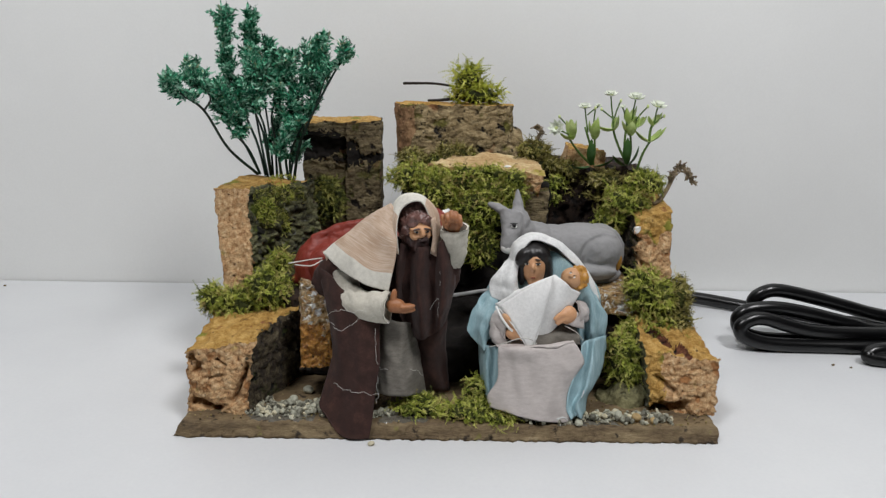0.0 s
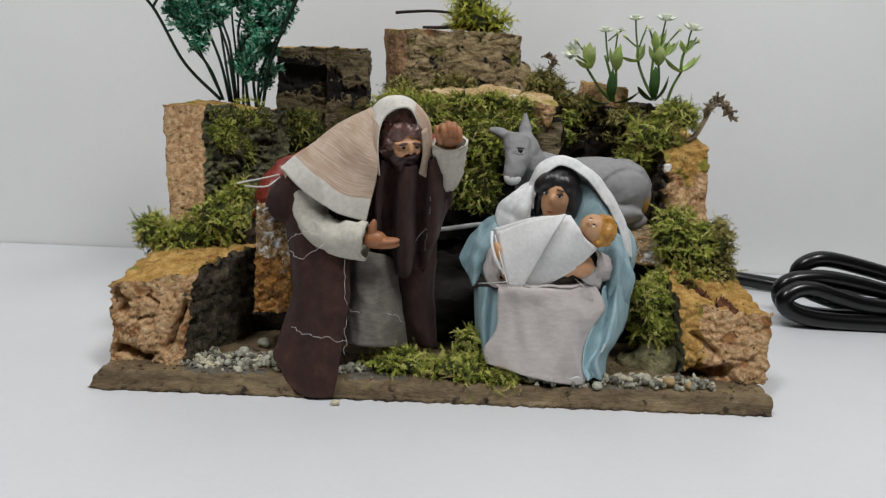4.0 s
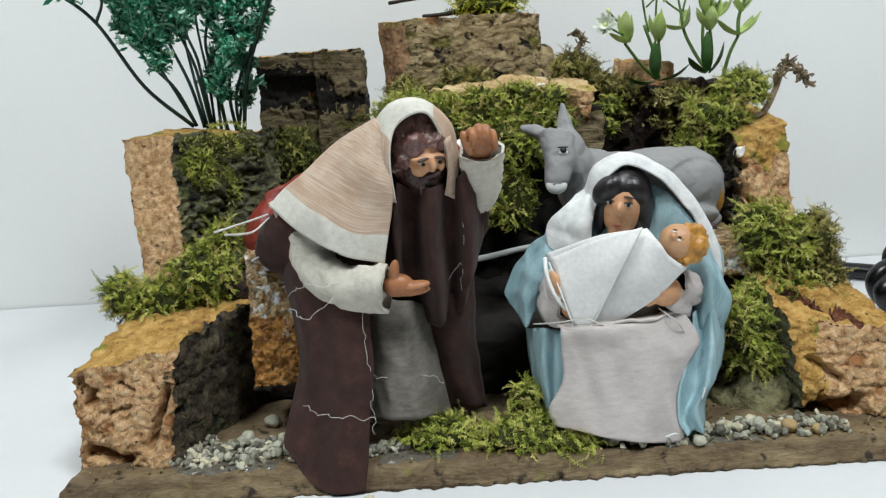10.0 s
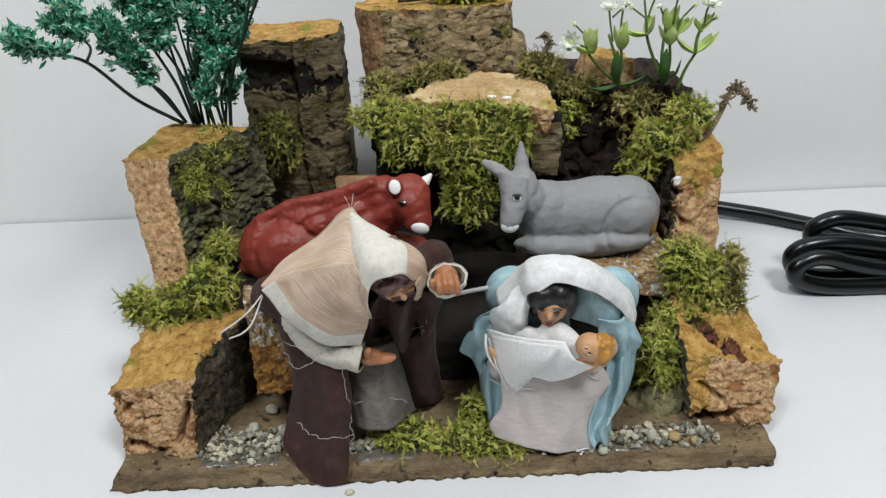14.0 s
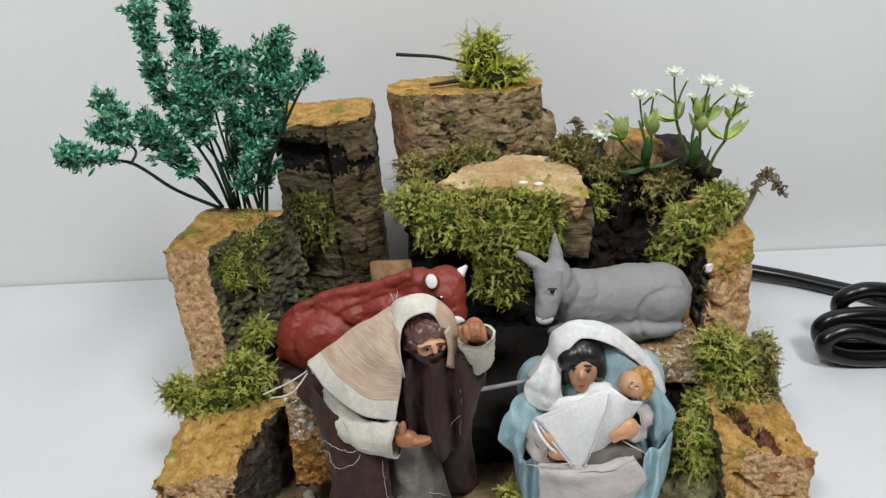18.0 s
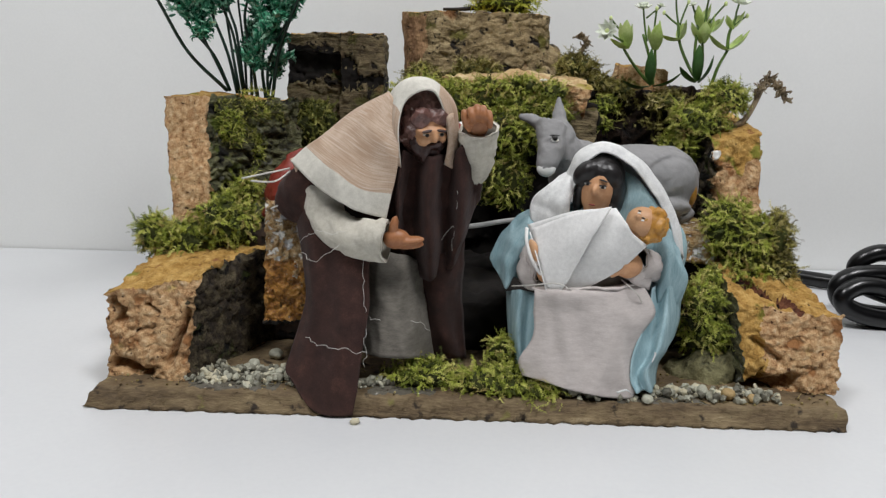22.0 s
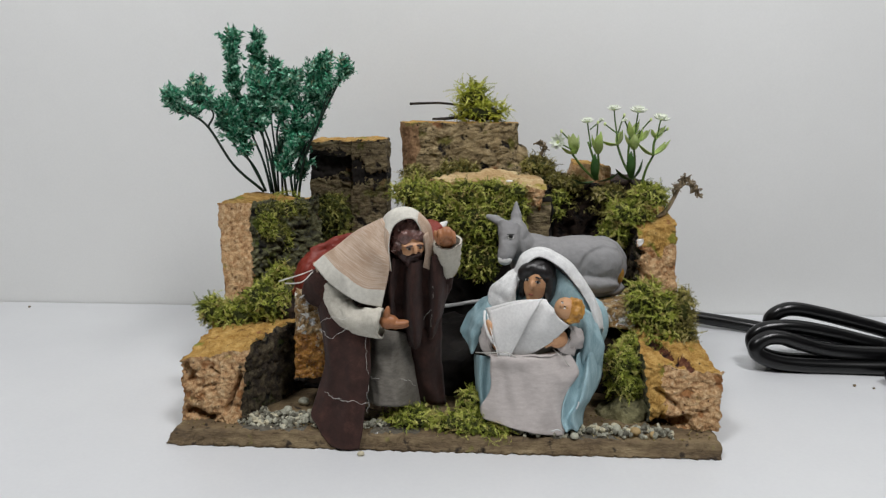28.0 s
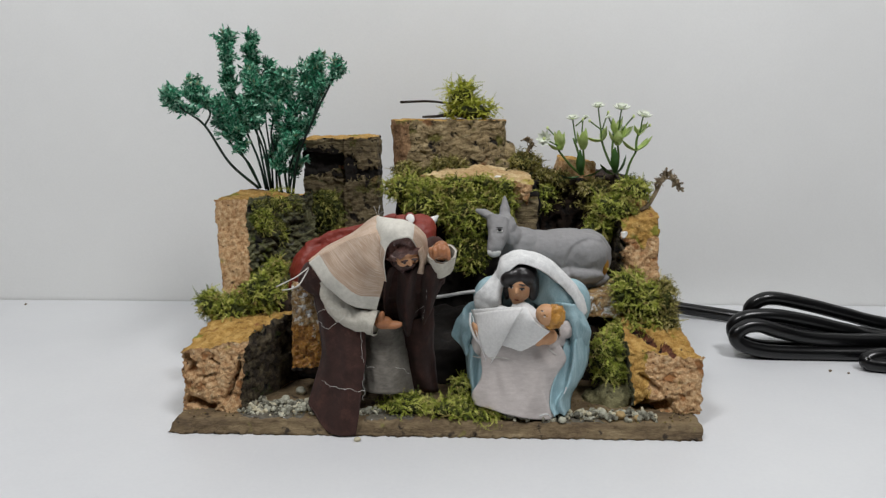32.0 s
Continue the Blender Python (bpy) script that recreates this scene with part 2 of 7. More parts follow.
OCHRE = material("ochre_dab", [(0.3, "8f6420"), (0.7, "b88734")], 200, 0.6, 0.1)
SKIN = material("painted_terracotta", [(0.3, "96603d"), (0.7, "b07a52")], 120, 0.45, 0.1)
SKINFACE = material("light_terracotta", [(0.3, "c28e64"), (0.7, "d6a67e")], 120, 0.45, 0.1)
TWIGDARK = material("black_twig", [(0.3, "14100c"), (0.7, "2e261e")], 260, 0.7, 0.4)
# pale specks in the black and brown hair stand for glossy glints
HAIRBLACK = material("black_hair_paint", [(0.3, "100f0f"), (0.7, "272424")], 260, 0.35, 0.3, spots=[("a8a8a8", 700, 0.72)])
HAIRBROWN = material("brown_hair_paint", [(0.3, "4a2f2a"), (0.7, "8d6a62")], 260, 0.3, 0.5, spots=[("c4b2ac", 420, 0.67)])
HAIRDARK = material("dark_beard_paint", [(0.3, "241513"), (0.7, "4a312c")], 260, 0.4, 0.4)
HAIRGOLD = material("gold_hair_paint", [(0.3, "9c6a26"), (0.7, "c79445")], 260, 0.4, 0.4)
COAT = material("brown_velvet", [(0.3, "23120d"), (0.55, "38211b"), (0.8, "53352b")], 160, 0.95, 0.4, 2500, sheen=0.04)
CUTSIDE = material("brown_cut_bark", [(0.25, "5a3f28"), (0.5, "8a694a"), (0.8, "b2926c")], 160, 0.9, 0.9, 1500, dist=0.0012, stretch=(1, 1, 0.5), spots=[("3a2718", 260, 0.63), ("6f6c34", 60, 0.64)], pits=0.6)
TUNIC = material("grey_linen", [(0.3, "605c55"), (0.7, "7d786f")], 700, 0.95, 0.4, 3200, stretch=(0.35, 0.35, 1), dist=0.0003)
SLEEVE = material("cream_linen", [(0.3, "bcb7a8"), (0.7, "d2cec2")], 700, 0.95, 0.5, 3200, dist=0.0003)
WHITECLOTH = material("white_cotton", [(0.3, "dcdcda"), (0.7, "eeeeec")], 700, 0.95, 0.35, 3200, dist=0.0003)
CREAMWOOL = material("cream_wool", [(0.3, "c6c3b8"), (0.7, "dcd9ce")], 500, 0.95, 0.5, 2800, dist=0.0004)
VEIL = material("white_wool_veil", [(0.3, "cacbca"), (0.7, "e8e9e7")], 380, 0.95, 0.6, 2500, dist=0.0004)
LINING = material("pale_blue_lining", [(0.3, "7f9fa7"), (0.7, "a8c3c9")], 300, 0.95, 0.6, 3000, stretch=(1, 1, 0.2), dist=0.0004, spots=[("b4cbd1", 150, 0.70)])
BLUECLOTH = material("pale_blue_cotton", [(0.3, "7f9fa7"), (0.7, "a8c3c9")], 300, 0.95, 0.6, 3000, stretch=(1, 1, 0.2), dist=0.0004, spots=[("b4cbd1", 150, 0.70)])
SKIRT = material("pinkish_grey_linen", [(0.3, "b6aeaa"), (0.7, "c8c1bd")], 700, 0.95, 0.4, 3200, stretch=(0.35, 0.35, 1), dist=0.0003)
THREAD = material("white_thread", [(0.3, "b2afa8"), (0.7, "d0cec8")], 200, 0.8, 0)
GLUE = material("clear_glue", [(0.3, "c9ccca"), (0.7, "e0e2e0")], 200, 0.12, 0.1)
WETGLUE = material("grey_glue", [(0.3, "4a463d"), (0.7, "6e6a60")], 300, 0.12, 0.3)
LITTER = material("bark_litter", [(0.2, "3b2c1c"), (0.5, "7a6a3c"), (0.8, "a89a6a")], 200, 0.9, 0.2, island=0.9)
DARKWOOD = material("dark_brown_bark", [(0.3, "150e09"), (0.7, "3c2c20")], 200, 0.95, 0.9, 1400, dist=0.0014, spots=[("0c0806", 150, 0.56)], pits=0.7)
SKINPALE = material("pale_terracotta", [(0.3, "b98a62"), (0.7, "cfa47c")], 120, 0.5, 0.1)
STEEL = material("pale_wire", [(0.3, "9a9a9a"), (0.7, "c0c0be")], 100, 0.3, 0.02)


def striped_wool():
    """Pinkish beige wool woven in uneven bands along the hem."""
    m = material("striped_beige_wool", [(0.3, "bda48f"), (0.7, "d0bca8")], 150, 0.95, 0.5, 2600, dist=0.0004)
    n, l = m.node_tree.nodes, m.node_tree.links
    uv = n.new("ShaderNodeTexCoord")
    link = n["Principled BSDF"].inputs["Base Color"].links[0]
    col = link.from_socket
    for scale, detail, lo, hi, shade, much in ((7.0, 1.0, 0.42, 0.62, "b4987f", 0.6), (130.0, 2.0, 0.42, 0.66, "a0876f", 0.55), (60.0, 1.0, 0.52, 0.70, "d9cbbb", 0.5)):
        mp = n.new("ShaderNodeMapping")
        mp.inputs["Scale"].default_value = (3.0, scale, 0)
        l.new(uv.outputs["UV"], mp.inputs["Vector"])
        band = n.new("ShaderNodeTexNoise")
        band.inputs["Scale"].default_value, band.inputs["Detail"].default_value = 1.0, detail
        l.new(mp.outputs[0], band.inputs["Vector"])
        rng = n.new("ShaderNodeMapRange")
        rng.inputs["From Min"].default_value, rng.inputs["From Max"].default_value = lo, hi
        rng.inputs["To Max"].default_value = much
        l.new(band.outputs["Fac"], rng.inputs["Value"])
        mx = n.new("ShaderNodeMix")
        mx.data_type = "RGBA"
        mx.inputs["B"].default_value = rgb(shade)
        l.new(rng.outputs[0], mx.inputs["Factor"])
        l.new(col, mx.inputs["A"])
        col = mx.outputs["Result"]
    l.new(col, n["Principled BSDF"].inputs["Base Color"])
    return m


WOOL = striped_wool()


# ---- mesh helpers ----
def mesh_object(name, bm, mats, smooth=True):
    me = bpy.data.meshes.new(name)
    bm.to_mesh(me)
    bm.free()
    for m in mats if isinstance(mats, (list, tuple)) else [mats]:
        me.materials.append(m)
    if smooth:
        me.shade_smooth()
    return new(name, me)


def part(name, bm, mats, parent, label="", smooth=True):
    ob = mesh_object(name, bm, mats, smooth)
    ob.parent = parent
    if label:
        ob["label"] = label
    return ob


def thing(name, at, label, category, group="", kind=""):
    ob = new(name)
    ob.empty_display_size = 0.01
    ob.location = at
    return tagged(ob, label, category, group, kind)


def solo(name, bm, mats, label, category, group="", kind="", smooth=True):
    return tagged(mesh_object(name, bm, mats, smooth), label, category, group, kind)


def split(name, bm, pieces, label, category, group=""):
    """A thing whose faces are shared out by material index among parts: pieces are (part name, material)."""
    lo = [min(v.co[k] for v in bm.verts) for k in range(3)]
    hi = [max(v.co[k] for v in bm.verts) for k in range(3)]
    at = Vector(((lo[0] + hi[0]) / 2, (lo[1] + hi[1]) / 2, lo[2]))
    ob = thing(name, at, label, category, group)
    bmesh.ops.translate(bm, verts=bm.verts, vec=-at)
    for k, (what, mat) in enumerate(pieces):
        own = bm.copy()
        bmesh.ops.delete(own, geom=[f for f in own.faces if f.material_index != k], context="FACES")
        if own.faces:
            for f in own.faces:
                f.material_index = 0
            part(what, own, mat, ob)
        else:
            own.free()
    bm.free()
    return ob


def crag(p, amp, freq, seed=0.0):
    """A vector of rough noise at p, for cork and bark."""
    q = Vector(p) * freq + Vector((seed, seed * 1.7, -seed))
    v = noise.noise_vector(q) + 0.5 * noise.noise_vector(q * 2.3) + 0.3 * noise.noise_vector(q * 5.1)
    return v * amp


def plate(p, size, depth, seed=0.0):
    """How far bark stands out at p: uneven plates of that size (x, y, z), parted by fissures of that depth, worn smooth in patches."""
    worn = min(1.0, max(0.30, 0.65 + 1.4 * noise.noise(p * 55 + Vector((seed * 3, 0, 5)))))
    p = p + noise.noise_vector(p * 70 + Vector((seed, 0, 0))) * 0.0024 + noise.noise_vector(p * 300) * 0.0012
    q = Vector((p.x / size[0], p.y / size[1], p.z / size[2])) + Vector((seed, seed, seed))
    far, spots = noise.voronoi(q)
    gap = far[1] - far[0]
    return depth * worn * (1.1 * noise.noise(spots[0] * 3.7) - math.exp(-(gap / 0.11) ** 2))


def hexa(bm, c, seg, sides, amp=0.0012, freq=90, seed=0.0, shift=(0, 0, 0), ridge=None, grooves=(), strata=None, plates=None):
    """A rough block with eight corners c (front: bl br tr tl, then back: bl br tr tl), seg cells along x, y, z,
    and a material index for front, back, left, right, bottom, top. ridge: side -> extra (amp, freq).
    grooves: (x0, z0, x1, z1, width, depth) cut into the front. strata: (side, push, waves a metre), wavy layers. plates: side -> (size, depth) of its bark."""
    nx, ny, nz = seg
    c = [Vector(v) for v in c]
    shift = Vector(shift)
    made = {}

    def at(i, j, k):
        if (i, j, k) not in made:
            u, v, w = i / nx, j / ny, k / nz
            f = c[0].lerp(c[1], u).lerp(c[3].lerp(c[2], u), w)
            b = c[4].lerp(c[5], u).lerp(c[7].lerp(c[6], u), w)
            p = f.lerp(b, v)
            p = p + crag(p, amp, freq, seed)
            for s, (a, fr) in (ridge or {}).items():
                on = {"front": j == 0, "back": j == ny, "left": i == 0, "right": i == nx, "top": k == nz}[s]
                if on:
                    p = p + crag(p, a, fr, seed + 9)
            for s, (size, deep) in (plates or {}).items():
                on = {"front": j == 0, "left": i == 0, "right": i == nx}[s]
                if on:
                    p = p + Vector({"front": (0, -1, 0), "left": (-1, 0, 0), "right": (0.8, -0.6, 0)}[s]) * plate(p, size, deep, seed)
            if strata:
                on = {"front": j == 0, "left": i == 0, "right": i == nx}[strata[0]]
                if on:
                    s = abs(math.sin((p.z + 0.6 * (p.y + p.x) + 0.010 * noise.noise(p * 60)) * strata[2]))
                    p = p + Vector({"front": (0, -1, 0), "left": (-1, 0, 0), "right": (0.8, -0.6, 0)}[strata[0]]) * strata[1] * (s ** 0.5 - 0.5)
            for x0, z0, x1, z1, wd, dp in grooves if v < 0.5 else ():
                a, b2 = Vector((x0, z0)), Vector((x1, z1))
                q = Vector((p.x, p.z)) + Vector((noise.noise(p * 260), noise.noise(p * 260 + Vector((5, 5, 5))))) * wd
                s = max(0.0, min(1.0, (q - a).dot(b2 - a) / max((b2 - a).length_squared, 1e-12)))
                d = (q - a - (b2 - a) * s).length / wd
                p = p + Vector((0, dp * math.exp(-d * d) * (1 - 2 * v), 0))
            made[i, j, k] = bm.verts.new(p - shift)
        return made[i, j, k]

    def quad(a, b, d, e, mat):
        f = bm.faces.new((a, b, d, e))
        f.material_index = mat

    for i in range(nx):
        for k in range(nz):
            quad(at(i, 0, k), at(i + 1, 0, k), at(i + 1, 0, k + 1), at(i, 0, k + 1), sides[0])
            quad(at(i + 1, ny, k), at(i, ny, k), at(i, ny, k + 1), at(i + 1, ny, k + 1), sides[1])
    for j in range(ny):
        for k in range(nz):
            quad(at(0, j + 1, k), at(0, j, k), at(0, j, k + 1), at(0, j + 1, k + 1), sides[2])
            quad(at(nx, j, k), at(nx, j + 1, k), at(nx, j + 1, k + 1), at(nx, j, k + 1), sides[3])
    for i in range(nx):
        for j in range(ny):
            quad(at(i, j + 1, 0), at(i + 1, j + 1, 0), at(i + 1, j, 0), at(i, j, 0), sides[4])
            quad(at(i, j, nz), at(i + 1, j, nz), at(i + 1, j + 1, nz), at(i, j + 1, nz), sides[5])
    return bm


def smooth_path(pts, n):
    """Catmull-Rom through pts, n steps a span."""
    p = [Vector(v) for v in pts]
    p = [2 * p[0] - p[1]] + p + [2 * p[-1] - p[-2]]
    out = []
    for i in range(1, len(p) - 2):
        for s in range(n):
            t = s / n
            a, b, c, d = p[i - 1:i + 3]
            out.append(0.5 * (2 * b + (c - a) * t + (2 * a - 5 * b + 4 * c - d) * t * t + (3 * b - a - 3 * c + d) * t ** 3))
    return out + [p[-2]]


def tube(bm, pts, radii, sides=8, mat=0, cap=True):
    """A tube along pts; radii: one number, or one for each point."""
    pts = [Vector(v) for v in pts]
    if not isinstance(radii, (list, tuple)):
        radii = [radii] * len(pts)
    if len(radii) != len(pts):
        radii = [radii[0] + (radii[-1] - radii[0]) * i / (len(pts) - 1) for i in range(len(pts))]
    rings = []
    a = None
    for i, p in enumerate(pts):
        d = (pts[min(i + 1, len(pts) - 1)] - pts[max(i - 1, 0)]).normalized()
        a = d.orthogonal().normalized() if a is None else (a - d * a.dot(d)).normalized()
        b = d.cross(a)
        rings.append([bm.verts.new(p + radii[i] * (math.cos(6.28319 * k / sides) * a + math.sin(6.28319 * k / sides) * b)) for k in range(sides)])
    for r, s in zip(rings, rings[1:]):
        for k in range(sides):
            f = bm.faces.new((r[k], r[(k + 1) % sides], s[(k + 1) % sides], s[k]))
            f.material_index = mat
    if cap:
        for r in (rings[0][::-1], rings[-1]):
            f = bm.faces.new(r)
            f.material_index = mat
    return bm


def ball(bm, at, radii, turn=(0, 0, 0), mat=0, sub=3):
    m = pose(*at, *turn) @ Matrix.Diagonal((*radii, 1))
    made = bmesh.ops.create_icosphere(bm, subdivisions=sub, radius=1, matrix=m)
    for v in made["verts"]:
        for f in v.link_faces:
            f.material_index = mat
    return made["verts"]


def fused(build, voxel=0.0012, rounds=4):
    """One skin round the overlapping forms that build(bm) makes, as a new bmesh."""
    bm = bmesh.new()
    build(bm)
    me = bpy.data.meshes.new("raw")
    bm.to_mesh(me)
    bm.free()
    ob = new("raw", me)
    r = ob.modifiers.new("skin", "REMESH")
    r.mode, r.voxel_size = "VOXEL", voxel
    s = ob.modifiers.new("soft", "SMOOTH")
    s.factor, s.iterations = 0.5, rounds
    dep = bpy.context.evaluated_depsgraph_get()
    done = bpy.data.meshes.new_from_object(ob.evaluated_get(dep))
    out = bmesh.new()
    out.from_mesh(done)
    bpy.data.objects.remove(ob)
    bpy.data.meshes.remove(me)
    bpy.data.meshes.remove(done)
    return out


def add_bm(bm, other, mat=0, m=None):
    """Adds other's faces to bm with one material index, and frees it."""
    for f in other.faces if mat is not None else ():
        f.material_index = mat
    if m is not None:
        bmesh.ops.transform(other, matrix=m, verts=other.verts)
    me = bpy.data.meshes.new("step")
    other.to_mesh(me)
    other.free()
    bm.from_mesh(me)
    bpy.data.meshes.remove(me)
    return bm


def sheet(bm, rows, nu, nv, mat=0, thick=0.0006, wave=0.0, freq=120, seed=0.0, border=None, tail=None):
    """A cloth through a net of points (rows of equal length), smoothed both ways, with folds and a back.
    border: (material index, rows from the last edge); tail: (material index, first column, columns at the other end)."""
    net = [smooth_path(r, nu) for r in rows]
    cols = [smooth_path([net[i][j] for i in range(len(net))], nv) for j in range(len(net[0]))]
    grid = [[cols[j][i].copy() for j in range(len(cols))] for i in range(len(cols[0]))]
    ni, nj = len(grid), len(grid[0])
    for i in range(ni):
        for j in range(nj):
            if wave:
                p = grid[i][j]
                q = Vector((p.x + 0.3 * p.z, p.y, 0.55 * p.z - 0.2 * p.x)) * freq * 0.8 + Vector((seed, 0, seed))
                shove = noise.noise_vector(p * freq + Vector((seed, 0, seed))) * wave * 0.6
                shove += Vector((0.25, -0.9, 0.3)) * wave * 1.7 * (0.45 - abs(noise.noise(q)) * 1.6)
                shove += Vector((0.1, -0.5, 0.2)) * wave * 0.5 * (0.4 - abs(noise.noise(q * 2.7)) * 1.6)
                grid[i][j] = p + shove
    norm = [[None] * nj for _ in range(ni)]
    for i in range(ni):
        for j in range(nj):
            a = grid[min(i + 1, ni - 1)][j] - grid[max(i - 1, 0)][j]
            b = grid[i][min(j + 1, nj - 1)] - grid[i][max(j - 1, 0)]
            v = a.cross(b)
            norm[i][j] = v.normalized() if v.length > 1e-12 else Vector((0, 0, 1))
    uv = bm.loops.layers.uv.verify()
    top = [[bm.verts.new(grid[i][j]) for j in range(nj)] for i in range(ni)]
    low = [[bm.verts.new(grid[i][j] - norm[i][j] * thick) for j in range(nj)] for i in range(ni)]

    def quad(vs, mt, ij):
        f = bm.faces.new(vs)
        f.material_index = mt
        for lp, (a, b) in zip(f.loops, ij):
            lp[uv].uv = (b / (nj - 1), a / (ni - 1))

    for i in range(ni - 1):
        mt = border[0] if border and (i >= ni - 1 - border[1]) else mat
        for j in range(nj - 1):
            ij = [(i, j), (i + 1, j), (i + 1, j + 1), (i, j + 1)]
            if tail:
                mt = tail[0] if j >= tail[1] or j < tail[2] else mat
            quad([top[a][b] for a, b in ij], mt, ij)
            quad([low[a][b] for a, b in ij[::-1]], mt, ij[::-1])
    for i in range(ni - 1):
        for j, flip in ((0, 1), (nj - 1, 0)):
            ij = [(i, j), (i + 1, j), (i + 1, j), (i, j)]
            vs = [top[i][j], top[i + 1][j], low[i + 1][j], low[i][j]]
            quad(vs[::-1] if flip else vs, mat, ij[::-1] if flip else ij)
    for j in range(nj - 1):
        for i, flip in ((0, 0), (ni - 1, 1)):
            ij = [(i, j), (i, j + 1), (i, j + 1), (i, j)]
            mt = border[0] if border and i else mat
            vs = [top[i][j], top[i][j + 1], low[i][j + 1], low[i][j]]
            quad(vs[::-1] if flip else vs, mt, ij[::-1] if flip else ij)
    return bm


def mossy(name, spots, mat, label, seed, per=620, length=0.0050, group="moss clumps", core=True, lift=0.15, droop=0.45, leaf=0.0013, slim=0.22):
    """A clump of feathery moss: over each lump (centre, radii) curved fronds stand out, each set with two rows of leaflets."""
    rnd = random.Random(seed)
    verts, faces = [], []
    for (c, r) in spots:
        c, r = Vector(c), Vector(r)
        size = (r.x * r.y + r.y * r.z + r.x * r.z) / 3
        for _ in range(int(per * size / 0.00012) + 20):
            d = Vector((rnd.gauss(0, 1), rnd.gauss(0, 1), rnd.gauss(0, 1) + 0.25)).normalized()
            if d.y > 0.75 or d.z < -0.8:
                continue
            bulge = 0.84 + 0.30 * noise.noise(Vector((d.x * r.x, d.y * r.y, d.z * r.z)) * 190 + c * 400)
            root = c + Vector((d.x * r.x, d.y * r.y, d.z * r.z)) * bulge * rnd.uniform(0.85, 1.05)
            out = Vector((d.x / r.x, d.y / r.y, d.z / r.z)).normalized()
            out = (out + Vector((rnd.gauss(0, 0.55), rnd.gauss(0, 0.55), rnd.gauss(0, 0.55) + lift))).normalized()
            ln = length * (rnd.uniform(0.4, 1.1) if rnd.random() < 0.8 else rnd.uniform(1.1, 1.6))
            side = out.cross(Vector((rnd.gauss(0, 1), rnd.gauss(0, 1), rnd.gauss(0, 1)))).normalized()
            steps = 9
            p = root
            way = out.copy()
            curl = Vector((rnd.gauss(0, 0.20), rnd.gauss(0, 0.20), rnd.gauss(0, 0.18) - droop * 0.22))
            base = len(verts)
            line = []
            for s in range(steps + 1):
                line.append((p.copy(), way.copy()))
                p = p + way * (ln / steps)
                way = (way + curl + Vector((rnd.gauss(0, 0.16), rnd.gauss(0, 0.16), rnd.gauss(0, 0.16)))).normalized()
            for s, (q, w) in enumerate(line):
                k = 0.00016 * (1 - 0.6 * s / steps)
                verts += [q - side * k, q + side * k]
            for s in range(steps):
                a = base + 2 * s
                faces.append((a, a + 1, a + 3, a + 2))
            long = leaf * min(1.0, length / 0.006)
            for s in range(1, steps + 1):
                q, w = line[s]
                up = w.cross(side)
                for sg in (-1, 1):
                    k = long * rnd.uniform(0.7, 1.2) * (1.15 - 0.55 * s / steps)
                    fan = (side * sg * 0.80 + w * 0.62 + up * rnd.gauss(0, 0.45)).normalized()
                    wide = fan.cross(up).normalized() * k * slim
                    mid = q + fan * k * 0.45 + up * k * 0.10
                    b = len(verts)
                    verts += [mid + wide, q + fan * k - up * k * 0.08, mid - wide]
                    faces.append((base + 2 * s + (sg > 0), b, b + 1, b + 2))
    me = bpy.data.meshes.new(name)
    me.from_pydata([tuple(v) for v in verts], [], faces)
    me.materials.append(mat)
    ob = tagged(new(name, me), label, "moss", group, "stuff")
    # filler lumps inside the clump; their dark colour gives the shade between fronds
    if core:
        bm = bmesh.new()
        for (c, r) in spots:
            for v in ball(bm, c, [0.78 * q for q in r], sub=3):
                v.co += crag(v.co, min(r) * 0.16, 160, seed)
        kid = mesh_object("moss_filler", bm, MOSSCORE)
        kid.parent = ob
    return ob


def sleeve(bm, pts, radii, flat, mat, inner, amp=0.0006, seed=0.0, sides=28):
    """An open cloth sleeve along pts, flattened front to back, with an inner wall and creases across its bend."""
    pts = smooth_path(pts, 8)
    n = len(pts) - 1
    shells = []
    for k, shrink in enumerate((1.0, 0.86)):
        rings = []
        a = None
        for i, p in enumerate(pts):
            d = (pts[min(i + 1, n)] - pts[max(i - 1, 0)]).normalized()
            a = d.cross(Vector((0, 1, 0))).normalized()
            b = a.cross(d)
            r = (radii[0] + (radii[1] - radii[0]) * i / n) * shrink
            ring = []
            for s in range(sides):
                t = 6.28319 * s / sides
                q = p + a * math.cos(t) * r + b * math.sin(t) * r * flat
                q += noise.noise_vector(q * 150 + Vector((seed, 0, 0))) * amp * 1.6
                q += (q - p).normalized() * amp * 1.4 * (0.5 - abs(noise.noise(Vector((i * 0.35, s * 0.45, seed))) * 2.2))
                ring.append(bm.verts.new(q))
            rings.append(ring)
        shells.append(rings)
        for r, s in zip(rings, rings[1:]):
            for j in range(sides):
                vs = (r[j], r[(j + 1) % sides], s[(j + 1) % sides], s[j])
                f = bm.faces.new(vs if k else vs[::-1])
                f.material_index = inner if k else mat
    for e in (0, n):
        for j in range(sides):
            f = bm.faces.new((shells[0][e][j], shells[0][e][(j + 1) % sides], shells[1][e][(j + 1) % sides], shells[1][e][j]))
            f.material_index = mat
    return bm


